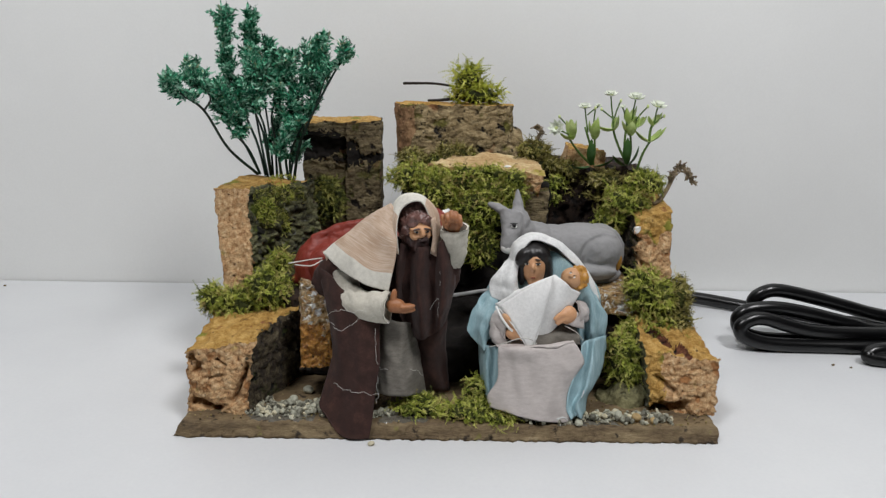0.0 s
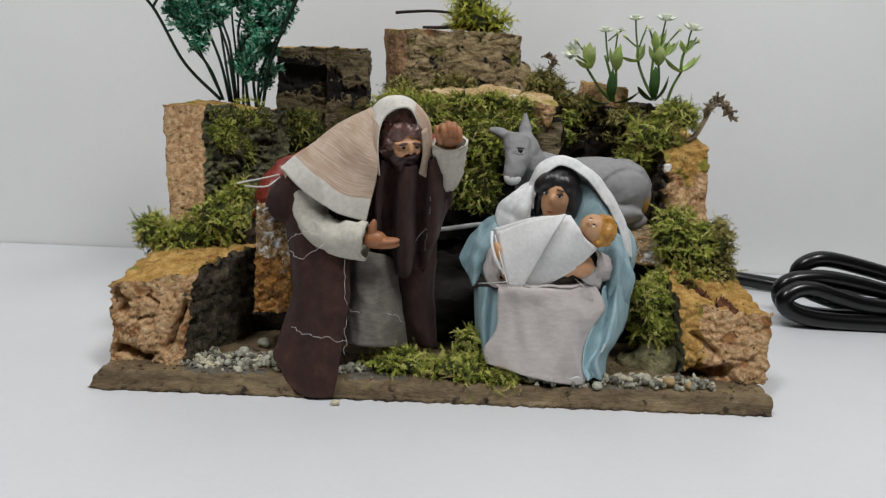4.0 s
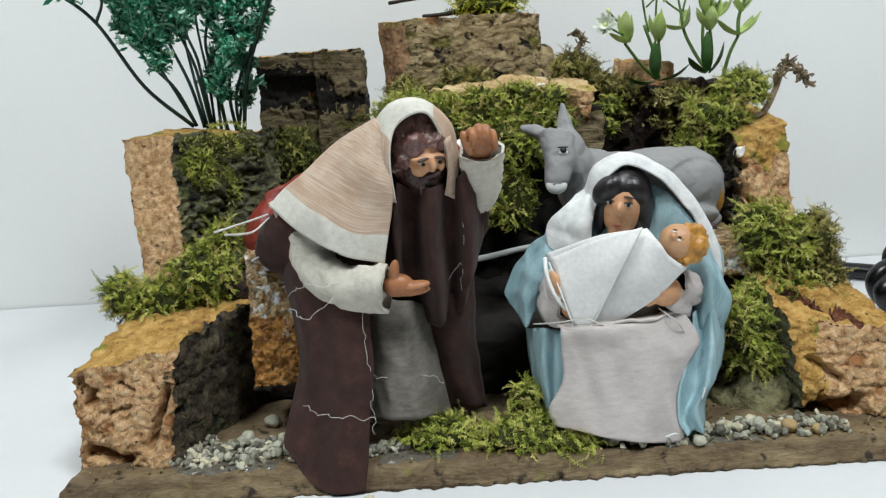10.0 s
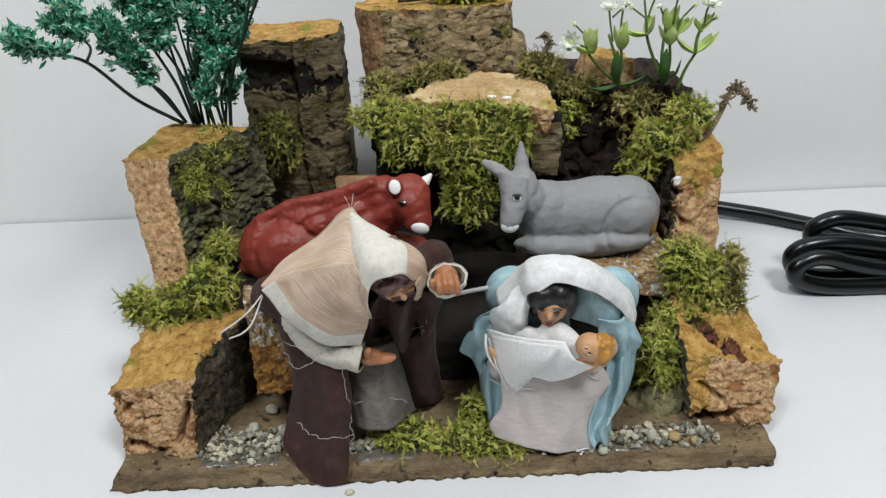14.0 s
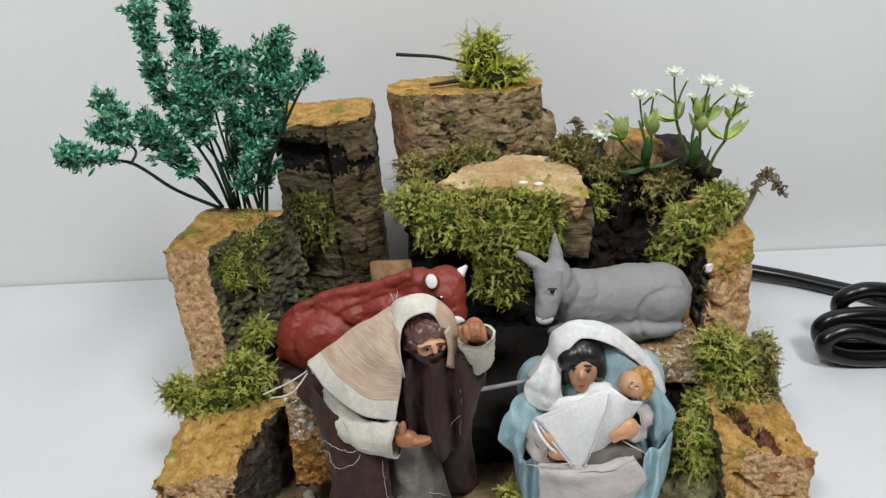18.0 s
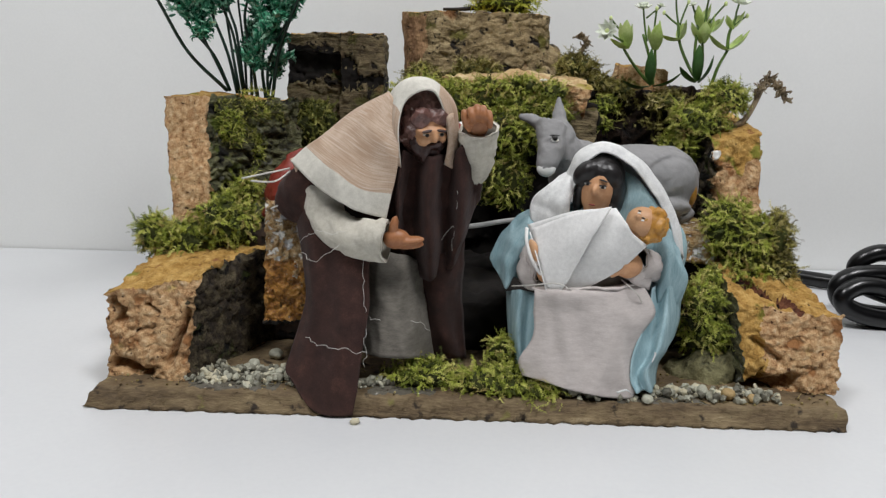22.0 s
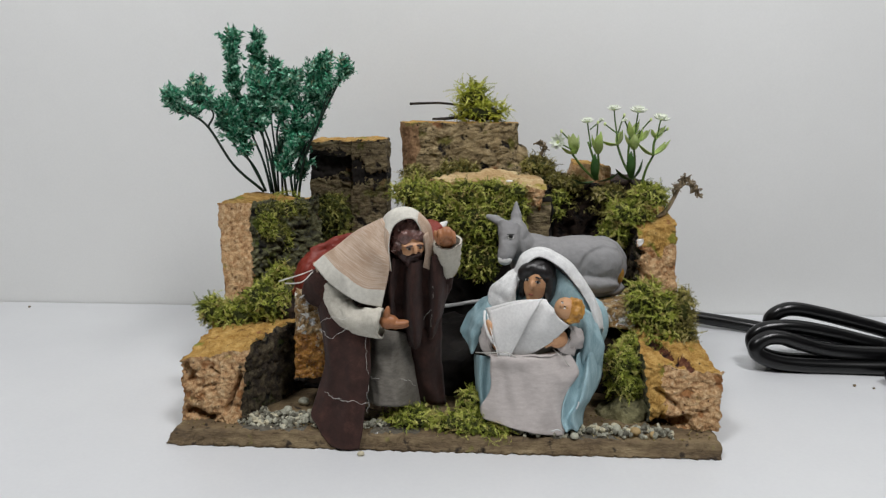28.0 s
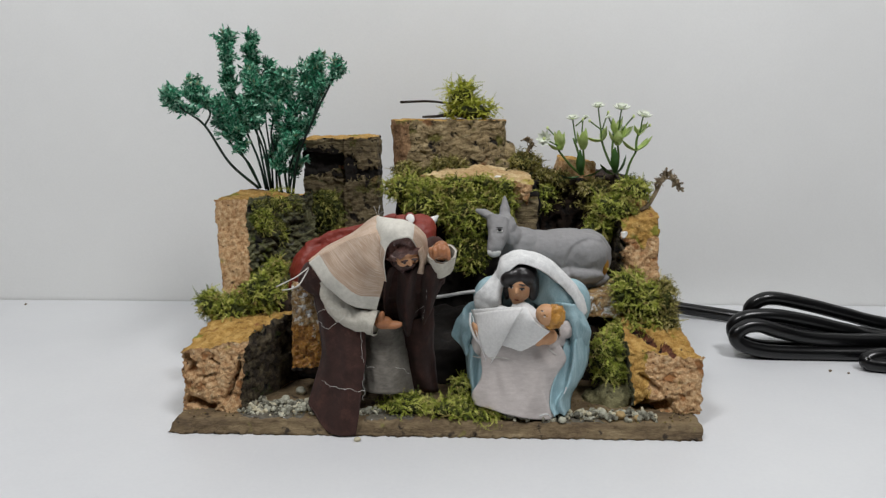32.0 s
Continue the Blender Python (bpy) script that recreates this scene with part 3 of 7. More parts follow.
# ---- setting ----
def box(bm, lo, hi, bevel=0.0, mat=0):
    m = Matrix.Translation([(a + b) / 2 for a, b in zip(lo, hi)]) @ Matrix.Diagonal((*[b - a for a, b in zip(lo, hi)], 1))
    made = bmesh.ops.create_cube(bm, size=1, matrix=m)
    if bevel:
        edges = {e for v in made["verts"] for e in v.link_edges}
        bmesh.ops.bevel(bm, geom=list(edges), offset=bevel, segments=2, affect="EDGES")
    return bm


def skewed(bm):
    """The wall stands half a degree askew to the board."""
    for v in bm.verts:
        if v.co.y > 0:
            v.co.y += 0.0105 * v.co.x
    return bm


bm = skewed(box(bmesh.new(), (-1.1, -0.75, -0.03), (1.1, 0.2243, 0.0)))
solo("table", bm, TABLE, "white laminate tabletop with a few crumbs against a white wall", "table", kind="structure", smooth=False)
bm = skewed(box(bmesh.new(), (-2.2, 0.2256, -0.75), (2.2, 0.3256, 2.2)))
solo("wall_north", bm, WALL, "plain white painted wall behind the table", "wall", kind="structure", smooth=False)
# Unseen room added around the table; its grey walls and ceiling cut bounced light.
bm = box(bmesh.new(), (-2.3, -2.6, -0.75), (-2.2, 0.338, 2.2))
solo("wall_west", bm, UNSEENGREY, "unseen wall, grey to hold back bounced light", "wall", kind="structure", smooth=False)
bm = box(bmesh.new(), (2.2, -2.6, -0.75), (2.3, 0.338, 2.2))
solo("wall_east", bm, UNSEENGREY, "unseen wall, grey to hold back bounced light", "wall", kind="structure", smooth=False)
bm = box(bmesh.new(), (-2.3, -2.7, -0.75), (2.3, -2.6, 2.2))
solo("wall_south", bm, UNSEENGREY, "unseen wall, grey to hold back bounced light", "wall", kind="structure", smooth=False)
bm = box(bmesh.new(), (-2.3, -2.7, -0.85), (2.3, 0.338, -0.75))
solo("floor", bm, BOARD, "brown floor of the room", "floor", kind="structure", smooth=False)
bm = box(bmesh.new(), (-2.3, -2.7, 2.2), (2.3, 0.338, 2.3))
solo("ceiling", bm, UNSEENGREY, "unseen ceiling, grey to hold back bounced light", "ceiling", kind="structure", smooth=False)


# ---- the board and the blocks of cork ----
TOP = 0.0065
bm = hexa(bmesh.new(), [(-0.125, -0.003, 0), (0.125, -0.003, 0), (0.1245, 0, TOP), (-0.1215, 0, TOP),
                        (-0.123, 0.178, 0), (0.123, 0.178, 0), (0.123, 0.176, TOP), (-0.123, 0.176, TOP)], (260, 70, 6), (0, 0, 0, 0, 0, 0), 0.0007, 190, ridge={"front": (0.0009, 330), "top": (0.0003, 500)})
for v in bm.verts:
    v.co.z = max(v.co.z, 0.0)
solo("display_board", bm, BOARD, "dark brown stained wooden board under the cork landscape", "board")

CORKS = [("cork", CORK), ("bark", BARK), ("top", CORKTOP), ("mossy_bark", BARKGREEN)]
bm = hexa(bmesh.new(), [(-0.122, 0.010, TOP), (-0.093, 0.006, TOP), (-0.090, 0.013, 0.041), (-0.122, 0.013, 0.035),
                        (-0.120, 0.060, TOP), (-0.070, 0.062, TOP), (-0.072, 0.060, 0.046), (-0.116, 0.060, 0.045)], (60, 70, 64), (0, 1, 0, 1, 0, 2), 0.0014, 110, 1, plates={"right": ((0.009, 0.009, 0.007), 0.0016)}, ridge={"right": (0.0022, 90), "left": (0.0016, 260), "front": (0.0008, 520), "top": (0.0007, 300)},
          grooves=((-0.0935, 0.030, -0.1000, 0.012, 0.0010, 0.008), (-0.1190, 0.0310, -0.1170, 0.0265, 0.0020, 0.008), (-0.119, 0.0100, -0.108, 0.0080, 0.0016, 0.008), (-0.112, 0.022, -0.106, 0.024, 0.0008, 0.0025), (-0.108, 0.031, -0.104, 0.029, 0.0007, 0.0025)))
split("cork_block", bm, CORKS, "low tan cork block with torn front and dark bark side", "cork", "cork blocks")

bm = hexa(bmesh.new(), [(-0.1120, 0.050, TOP), (-0.0945, 0.046, TOP), (-0.107, 0.077, 0.100), (-0.1245, 0.079, 0.100),
                        (-0.120, 0.122, TOP), (-0.064, 0.104, TOP), (-0.079, 0.116, 0.098), (-0.116, 0.114, 0.1015)], (30, 96, 170), (0, 1, 0, 3, 0, 2), 0.0011, 110, 2, ridge={"right": (0.0026, 90), "front": (0.0005, 500)}, strata=("right", 0.0016, 520), plates={"right": ((0.017, 0.017, 0.0050), 0.0020)})
split("cork_block", bm, CORKS, "tall upright tan cork block with mossy bark side", "cork", "cork blocks")

bm = hexa(bmesh.new(), [(0.097, 0.012, TOP), (0.1265, 0.012, TOP), (0.1285, 0.017, 0.032), (0.094, 0.021, 0.036),
                        (0.090, 0.060, TOP), (0.128, 0.055, TOP), (0.122, 0.055, 0.043), (0.095, 0.058, 0.046)], (70, 60, 60), (0, 1, 3, 0, 0, 2), 0.0010, 120, 3, ridge={"top": (0.0012, 260), "front": (0.0008, 480), "right": (0.0012, 260)},
          grooves=((0.112, 0.029, 0.126, 0.0275, 0.0006, 0.0005), (0.116, 0.0210, 0.128, 0.0200, 0.0005, 0.0004), (0.113, 0.0155, 0.128, 0.0140, 0.0005, 0.0004), (0.098, 0.0075, 0.112, 0.0085, 0.0030, 0.010), (0.100, 0.024, 0.108, 0.017, 0.0012, 0.004)))
for v in bm.verts:
    across = 0.75 * (v.co.x - 0.1080) + 0.66 * (v.co.y - 0.030)
    along = 0.75 * (v.co.y - 0.030) - 0.66 * (v.co.x - 0.1080)
    d = Vector((across / 0.0060, along / 0.0170, (v.co.z - 0.0385) / 0.012)).length + 0.5 * noise.noise(v.co * 240)
    if d < 1:
        v.co += Vector((0, 0.0010, -0.0070)) * (1 - d)
for f in bm.faces:
    c = f.calc_center_median()
    across = 0.75 * (c.x - 0.1080) + 0.66 * (c.y - 0.030)
    along = 0.75 * (c.y - 0.030) - 0.66 * (c.x - 0.1080)
    d = Vector((across / 0.0060, along / 0.0170, (c.z - 0.0360) / 0.012)).length + 0.6 * noise.noise(c * 240)
    if d < 0.80:
        f.material_index = 4
    elif f.material_index == 0 and c.x < 0.1035 + 0.004 * noise.noise(c * 140) + 0.0015 * noise.noise(c * 600):
        f.material_index = 2
split("cork_block", bm, CORKS + [("torn_hollow", REDHOLLOW)], "low cork block with a reddish torn hollow on top", "cork", "cork blocks")

bm = hexa(bmesh.new(), [(0.100, 0.060, TOP), (0.1205, 0.062, TOP), (0.1215, 0.085, 0.0915), (0.100, 0.078, 0.086),
                        (0.095, 0.110, TOP), (0.122, 0.112, TOP), (0.119, 0.114, 0.099), (0.098, 0.110, 0.096)], (60, 44, 150), (0, 1, 1, 1, 0, 2), 0.0009, 120, 4, ridge={"left": (0.003, 120), "front": (0.0009, 300)},
          grooves=((0.1000, 0.0720, 0.1010, 0.0600, 0.0022, 0.005), (0.1000, 0.0660, 0.1060, 0.0620, 0.0016, 0.004), (0.1000, 0.0780, 0.1030, 0.0760, 0.0012, 0.004), (0.1040, 0.0560, 0.1080, 0.0480, 0.0016, 0.003)))
for f in bm.faces:
    c = f.calc_center_median()
    if f.material_index == 0 and c.z > 0.074 + 0.9 * abs(c.x - 0.112) + 0.008 * noise.noise(c * 130):
        f.material_index = 2
    elif f.material_index == 0 and c.x < 0.1015 + 0.0035 * noise.noise(c * 160) + 0.0025 * noise.noise(c * 500) and c.z < 0.080:
        f.material_index = 1
split("cork_block", bm, CORKS, "upright orange cork block with rough bark edges", "cork", "cork blocks")

# left back stump with an overhanging lip
bm = hexa(bmesh.new(), [(-0.089, 0.142, TOP), (-0.060, 0.140, TOP), (-0.058, 0.142, 0.122), (-0.088, 0.144, 0.122),
                        (-0.088, 0.172, TOP), (-0.055, 0.174, TOP), (-0.055, 0.173, 0.122), (-0.088, 0.172, 0.122)], (50, 14, 150), (3, 1, 1, 1, 1, 1), 0.0012, 110, 5, ridge={"front": (0.0008, 240)}, plates={"front": ((0.024, 0.012, 0.0050), 0.0012)})
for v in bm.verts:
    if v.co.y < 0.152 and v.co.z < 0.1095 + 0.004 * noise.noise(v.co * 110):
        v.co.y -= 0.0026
# faces below the lip turn near-black, with a ragged edge
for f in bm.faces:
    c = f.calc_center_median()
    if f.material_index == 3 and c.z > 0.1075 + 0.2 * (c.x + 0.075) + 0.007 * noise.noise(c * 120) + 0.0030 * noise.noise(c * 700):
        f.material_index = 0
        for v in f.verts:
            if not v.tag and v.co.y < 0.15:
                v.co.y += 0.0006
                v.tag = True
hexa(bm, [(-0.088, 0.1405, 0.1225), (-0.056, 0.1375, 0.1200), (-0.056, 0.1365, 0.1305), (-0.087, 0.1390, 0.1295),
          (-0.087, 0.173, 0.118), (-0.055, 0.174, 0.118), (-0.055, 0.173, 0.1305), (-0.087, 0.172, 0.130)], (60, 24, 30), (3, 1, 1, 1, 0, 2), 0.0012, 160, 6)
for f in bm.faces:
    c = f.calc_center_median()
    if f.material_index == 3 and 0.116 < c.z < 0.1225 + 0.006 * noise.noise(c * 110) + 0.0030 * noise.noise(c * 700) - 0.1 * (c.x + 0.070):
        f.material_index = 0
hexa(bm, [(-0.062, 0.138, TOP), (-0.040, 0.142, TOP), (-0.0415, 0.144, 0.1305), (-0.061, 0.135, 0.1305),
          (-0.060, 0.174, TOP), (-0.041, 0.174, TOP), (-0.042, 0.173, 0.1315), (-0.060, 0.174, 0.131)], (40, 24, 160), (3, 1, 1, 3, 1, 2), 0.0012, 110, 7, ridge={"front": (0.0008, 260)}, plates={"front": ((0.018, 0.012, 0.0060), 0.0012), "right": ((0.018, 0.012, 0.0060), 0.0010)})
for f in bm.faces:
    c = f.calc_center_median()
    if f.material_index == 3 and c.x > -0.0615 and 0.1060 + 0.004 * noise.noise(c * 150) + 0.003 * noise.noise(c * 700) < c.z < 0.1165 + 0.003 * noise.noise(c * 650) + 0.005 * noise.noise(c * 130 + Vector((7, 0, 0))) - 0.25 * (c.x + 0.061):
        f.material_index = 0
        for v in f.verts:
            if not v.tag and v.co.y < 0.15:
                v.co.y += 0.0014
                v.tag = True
split("bark_stump", bm, [("black_hollow", BLACKBARK), ("bark", BARK), ("top", CORKTOP), ("ridged_bark", PALEBARK)], "upright bark stump with a black band under its lip", "stump", "bark stumps")


def stump(bm, rows, nr, nz, mats, amp, freq, seed):
    """Bark between a lower and an upper half ring: rows of (centre x, back y, half width, depth, z)."""
    rings = []
    for k in range(nz + 1):
        t = k / nz
        cx, by, hw, dp, z = [a + (b - a) * t for a, b in zip(*rows)]
        ring = []
        for i in range(nr):
            a = math.pi * 2 * i / nr
            x, y = math.cos(a), math.sin(a)
            s = (abs(x) ** 2.6 + abs(y) ** 2.6) ** (-1 / 2.6)
            p = Vector((cx + hw * x * s, by - dp / 2 + dp / 2 * y * s, z))
            q = Vector((p.x * 1.3, p.y * 1.3, p.z * 0.9))
            p += crag(q, amp, freq, seed)
            p += Vector((x, y, 0)).normalized() * plate(p, (0.0088, 0.0078, 0.0048), 0.0011, seed) * min(1.0, max(0.15, (p.x + 0.024) / 0.008))
            ring.append(bm.verts.new(p))
        rings.append(ring)
    for k in range(nz):
        for i in range(nr):
            f = bm.faces.new((rings[k][i], rings[k][(i + 1) % nr], rings[k + 1][(i + 1) % nr], rings[k + 1][i]))
            f.material_index = mats[0]
    cx, by, hw, dp, z = rows[1]
    last = rings[-1]
    for s in (0.75, 0.5, 0.25):
        ring = []
        for v in rings[-1]:
            p = Vector((cx, by - dp / 2, z)).lerp(v.co, s)
            ring.append(bm.verts.new(p + Vector((0, 0, crag(p, amp * 0.4, freq, seed).z))))
        for i in range(nr):
            f = bm.faces.new((last[i], last[(i + 1) % nr], ring[(i + 1) % nr], ring[i]))
            f.material_index = mats[1]
        last = ring
    f = bm.faces.new(last)
    f.material_index = mats[1]
    f = bm.faces.new(rings[0][::-1])
    f.material_index = mats[0]
    return bm


bm = stump(bmesh.new(), ((0.006, 0.166, 0.036, 0.028, 0.100), (0.003, 0.168, 0.0365, 0.030, 0.1415)), 340, 84, (0, 1), 0.0009, 180, 11)
for f in bm.faces:
    f.normal_update()
    c = f.calc_center_median()
    if f.material_index == 0 and c.x < -0.0215 + 0.003 * noise.noise(c * 120) + 0.05 * (c.z - 0.12):
        f.material_index = 2
for c, r in (((0.041, 0.152, 0.118), (0.005, 0.006, 0.011)), ((0.037, 0.146, 0.112), (0.006, 0.005, 0.006))):
    for v in ball(bm, c, r, mat=0):
        v.co += crag(v.co, 0.0016, 150, 4)
split("bark_stump", bm, [("bark", BARKSTRIPE), ("sawn_top", CORKTOP), ("cut_side", CUTSIDE)], "grey ridged bark stump with a pale sawn top", "stump", "bark stumps")

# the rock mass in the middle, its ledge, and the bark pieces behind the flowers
# near-black colour stands in for the shade inside the cave
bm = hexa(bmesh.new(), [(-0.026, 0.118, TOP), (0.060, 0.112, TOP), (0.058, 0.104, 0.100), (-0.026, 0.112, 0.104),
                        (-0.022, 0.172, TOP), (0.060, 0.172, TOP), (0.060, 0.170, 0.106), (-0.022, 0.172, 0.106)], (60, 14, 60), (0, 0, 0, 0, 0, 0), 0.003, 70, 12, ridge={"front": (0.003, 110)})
solo("bark_mass", bm, BLACKBARK, "bark mass around the cave, coloured black for its shade", "bark")
bm = hexa(bmesh.new(), [(-0.006, 0.106, 0.1030), (0.050, 0.099, 0.0940), (0.0540, 0.098, 0.1075), (-0.0130, 0.108, 0.1105),
                        (-0.004, 0.122, 0.104), (0.050, 0.126, 0.100), (0.0480, 0.126, 0.1125), (0.006, 0.126, 0.1130)], (110, 54, 20), (0, 1, 0, 0, 1, 2), 0.0018, 75, 13, ridge={"front": (0.0016, 260), "top": (0.0008, 220)})
for v in bm.verts:
    d = v.co - Vector((0.030, 0.128, 0.1125))
    v.co.z += 0.0012 * math.exp(-(d.x / 0.016) ** 2 - (d.y / 0.010) ** 2)
    v.co.y += 0.0035 * math.exp(-(d.x / 0.014) ** 2) * (v.co.y > 0.115)
for x, y in ((0.0330, 0.1060), (0.0265, 0.1080)):
    ball(bm, (x, y, 0.1102), (0.0021, 0.0013, 0.0008), mat=3)
split("cork_ledge", bm, [("cork", CORK), ("bark", BARK), ("pale_top", CORKPALE), ("paint_speck", PAINTWHITE)], "flat pale cork ledge above the cave with white paint specks", "cork", "cork blocks")
bm = hexa(bmesh.new(), [(0.043, 0.100, 0.076), (0.055, 0.098, 0.076), (0.056, 0.098, 0.098), (0.043, 0.099, 0.098),
                        (0.043, 0.115, 0.076), (0.056, 0.115, 0.076), (0.056, 0.115, 0.099), (0.043, 0.115, 0.099)], (14, 8, 18), (0, 0, 0, 0, 0, 0), 0.0016, 130, 14)
solo("bark_chip", bm, PALEBARK, "brownish grey bark chip under the cork ledge", "bark", "bark pieces")
bm = hexa(bmesh.new(), [(0.060, 0.124, TOP), (0.117, 0.120, TOP), (0.116, 0.124, 0.107), (0.062, 0.128, 0.108),
                        (0.060, 0.168, TOP), (0.117, 0.165, TOP), (0.112, 0.160, 0.109), (0.062, 0.165, 0.110)], (50, 24, 90), (1, 1, 1, 1, 0, 1), 0.002, 90, 15, ridge={"front": (0.003, 140)})
split("bark_stump", bm, [("cork", CORK), ("bark", DARKWOOD)], "broad dark bark stump behind the flowers", "stump", "bark stumps")
bm = hexa(bmesh.new(), [(0.070, 0.130, 0.106), (0.094, 0.128, 0.106), (0.093, 0.130, 0.1165), (0.072, 0.132, 0.1185),
                        (0.070, 0.150, 0.106), (0.094, 0.148, 0.106), (0.092, 0.146, 0.1175), (0.072, 0.148, 0.1195)], (24, 16, 12), (0, 0, 0, 0, 0, 2), 0.0014, 140, 19)
split("cork_chip", bm, CORKS, "small tan cork chip behind the flowers", "cork", "cork blocks")
bm = hexa(bmesh.new(), [(0.038, 0.054, TOP), (0.097, 0.054, TOP), (0.097, 0.054, 0.048), (0.038, 0.054, 0.048),
                        (0.038, 0.100, TOP), (0.099, 0.100, TOP), (0.099, 0.100, 0.050), (0.038, 0.100, 0.050)], (30, 20, 26), (0, 0, 0, 0, 0, 0), 0.0012, 120, 16)
solo("bark_step", bm, DARKWOOD, "dark bark step under the grey donkey", "bark", "bark pieces")
bm = hexa(bmesh.new(), [(0.050, 0.050, 0.044), (0.0965, 0.051, 0.042), (0.0965, 0.051, 0.0545), (0.050, 0.050, 0.0545),
                        (0.050, 0.088, 0.045), (0.098, 0.088, 0.045), (0.098, 0.088, 0.0545), (0.050, 0.088, 0.0545)], (50, 30, 16), (0, 0, 0, 0, 0, 0), 0.0010, 200, 16)
solo("bark_slab", bm, FLECKBARK, "speckled bark slab that carries the grey donkey", "bark", "bark pieces")
bm = hexa(bmesh.new(), [(-0.084, 0.050, TOP), (-0.006, 0.050, TOP), (-0.006, 0.050, 0.050), (-0.084, 0.050, 0.050),
                        (-0.084, 0.100, TOP), (-0.006, 0.100, TOP), (-0.006, 0.100, 0.050), (-0.084, 0.100, 0.050)], (30, 20, 20), (0, 0, 0, 0, 0, 0), 0.001, 120, 17)
solo("bark_step", bm, DARKWOOD, "dark bark step that carries the red ox", "bark", "bark pieces")
# block added over the board, black to stand for the cave's shade
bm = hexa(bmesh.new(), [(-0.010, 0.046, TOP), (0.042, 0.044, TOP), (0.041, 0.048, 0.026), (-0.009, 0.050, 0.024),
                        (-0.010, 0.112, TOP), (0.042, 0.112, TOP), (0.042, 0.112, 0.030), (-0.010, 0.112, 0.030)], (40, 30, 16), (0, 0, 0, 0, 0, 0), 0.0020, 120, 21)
solo("bark_step", bm, BLACKBARK, "black bark block added for the shade inside the cave", "bark", "bark pieces")
bm = box(bmesh.new(), (-0.042, 0.090, 0.048), (-0.024, 0.094, 0.0825), 0.0006)
solo("wooden_slat", bm, CUTSIDE, "small brown wooden slat behind the red ox", "slat")
bm = hexa(bmesh.new(), [(-0.0710, 0.0220, 0.0220), (-0.0550, 0.0220, 0.0250), (-0.0590, 0.0260, 0.0610), (-0.0700, 0.0260, 0.0670),
                        (-0.0730, 0.0340, 0.0180), (-0.0570, 0.0340, 0.0210), (-0.0610, 0.0380, 0.0590), (-0.0730, 0.0380, 0.0640)], (50, 16, 110), (0, 0, 0, 0, 0, 0), 0.0013, 220, 18, ridge={"front": (0.0008, 600)})
# the added foot narrows down to the board, black for the shade there
for v in bm.verts:
    if v.co.z < 0.022:
        k = (0.022 - v.co.z) / 0.014
        v.co.x += (-0.0635 - v.co.x) * 0.5
        v.co.y += (0.034 - v.co.y) * 0.6
        v.co.z = 0.022 - k * 0.0155
for f in bm.faces:
    c = f.calc_center_median()
    f.material_index = 1 if c.z < 0.024 else 2 if c.z > 0.044 + 0.012 * noise.noise(c * 150) else 0
split("bark_post", bm, [("rusty_bark", RUSTBARK), ("shade_foot", BLACKBARK), ("flecked_bark", FLECKBARK)], "upright speckled bark post with orange and white flecks", "bark", "bark pieces")

def lump(b):
    for at, r in (((0.0820, 0.0300, 0.0030), (0.009, 0.010, 0.0085)), ((0.0890, 0.0280, 0.0070), (0.011, 0.010, 0.0095)), ((0.0990, 0.0320, 0.0060), (0.010, 0.010, 0.0105)), ((0.0900, 0.0400, -0.0050), (0.016, 0.010, 0.006))):
        ball(b, at, r)


bm = fused(lump, 0.0011, 2)
for v in bm.verts:
    v.co += crag(v.co, 0.0016, 150, 3)
solo("bark_lump", bm, GREYBARK, "grey green bark lump beside the low cork block", "bark", "bark pieces")

# a whitish dab of glue, built as a small rough lump
bm = bmesh.new()
for v in ball(bm, (0.1010, 0.0768, 0.0820), (0.0017, 0.0012, 0.0026), (0, 25, 0)):
    v.co += crag(v.co, 0.0008, 420, 2)
solo("cork_chip", bm, PAINTWHITE, "small whitish dab of glue on the upright orange cork", "cork", "cork blocks")

# ---- moss ----
mossy("moss_clump", [((-0.108, 0.052, 0.044), (0.016, 0.010, 0.009)), ((-0.092, 0.052, 0.052), (0.012, 0.010, 0.012)), ((-0.120, 0.050, 0.048), (0.006, 0.008, 0.008))], MOSS, "bright green moss between the two left cork blocks", 21)
# the darker moss colour here stands for the tree's shade
mossy("moss_clump", [((-0.074, 0.128, 0.084), (0.013, 0.010, 0.016))], MOSSFILMSHADE, "moss against the stump, coloured darker for the tree's shade", 22)
mossy("moss_clump", [((-0.020, 0.108, 0.103), (0.014, 0.012, 0.008)), ((-0.008, 0.100, 0.094), (0.016, 0.010, 0.013)), ((0.018, 0.098, 0.088), (0.020, 0.009, 0.013)), ((0.016, 0.100, 0.068), (0.013, 0.009, 0.018)), ((0.036, 0.100, 0.096), (0.010, 0.008, 0.008)), ((0.006, 0.101, 0.101), (0.014, 0.006, 0.006)), ((0.028, 0.097, 0.098), (0.013, 0.005, 0.006))], MOSS, "thick green moss over the mouth of the cave", 23)
mossy("moss_clump", [((-0.022, 0.128, 0.110), (0.009, 0.010, 0.006)), ((0.004, 0.132, 0.114), (0.012, 0.008, 0.004))], MOSSDRY, "olive brown moss at the foot of the stump", 24)
mossy("moss_tuft", [((0.017, 0.150, 0.147), (0.017, 0.010, 0.006)), ((0.012, 0.150, 0.156), (0.009, 0.008, 0.009))], MOSSYEL, "yellow green moss tuft on top of the stump", 25, per=330, length=0.0080, leaf=0.0011, slim=0.36, lift=0.35, droop=0.25)
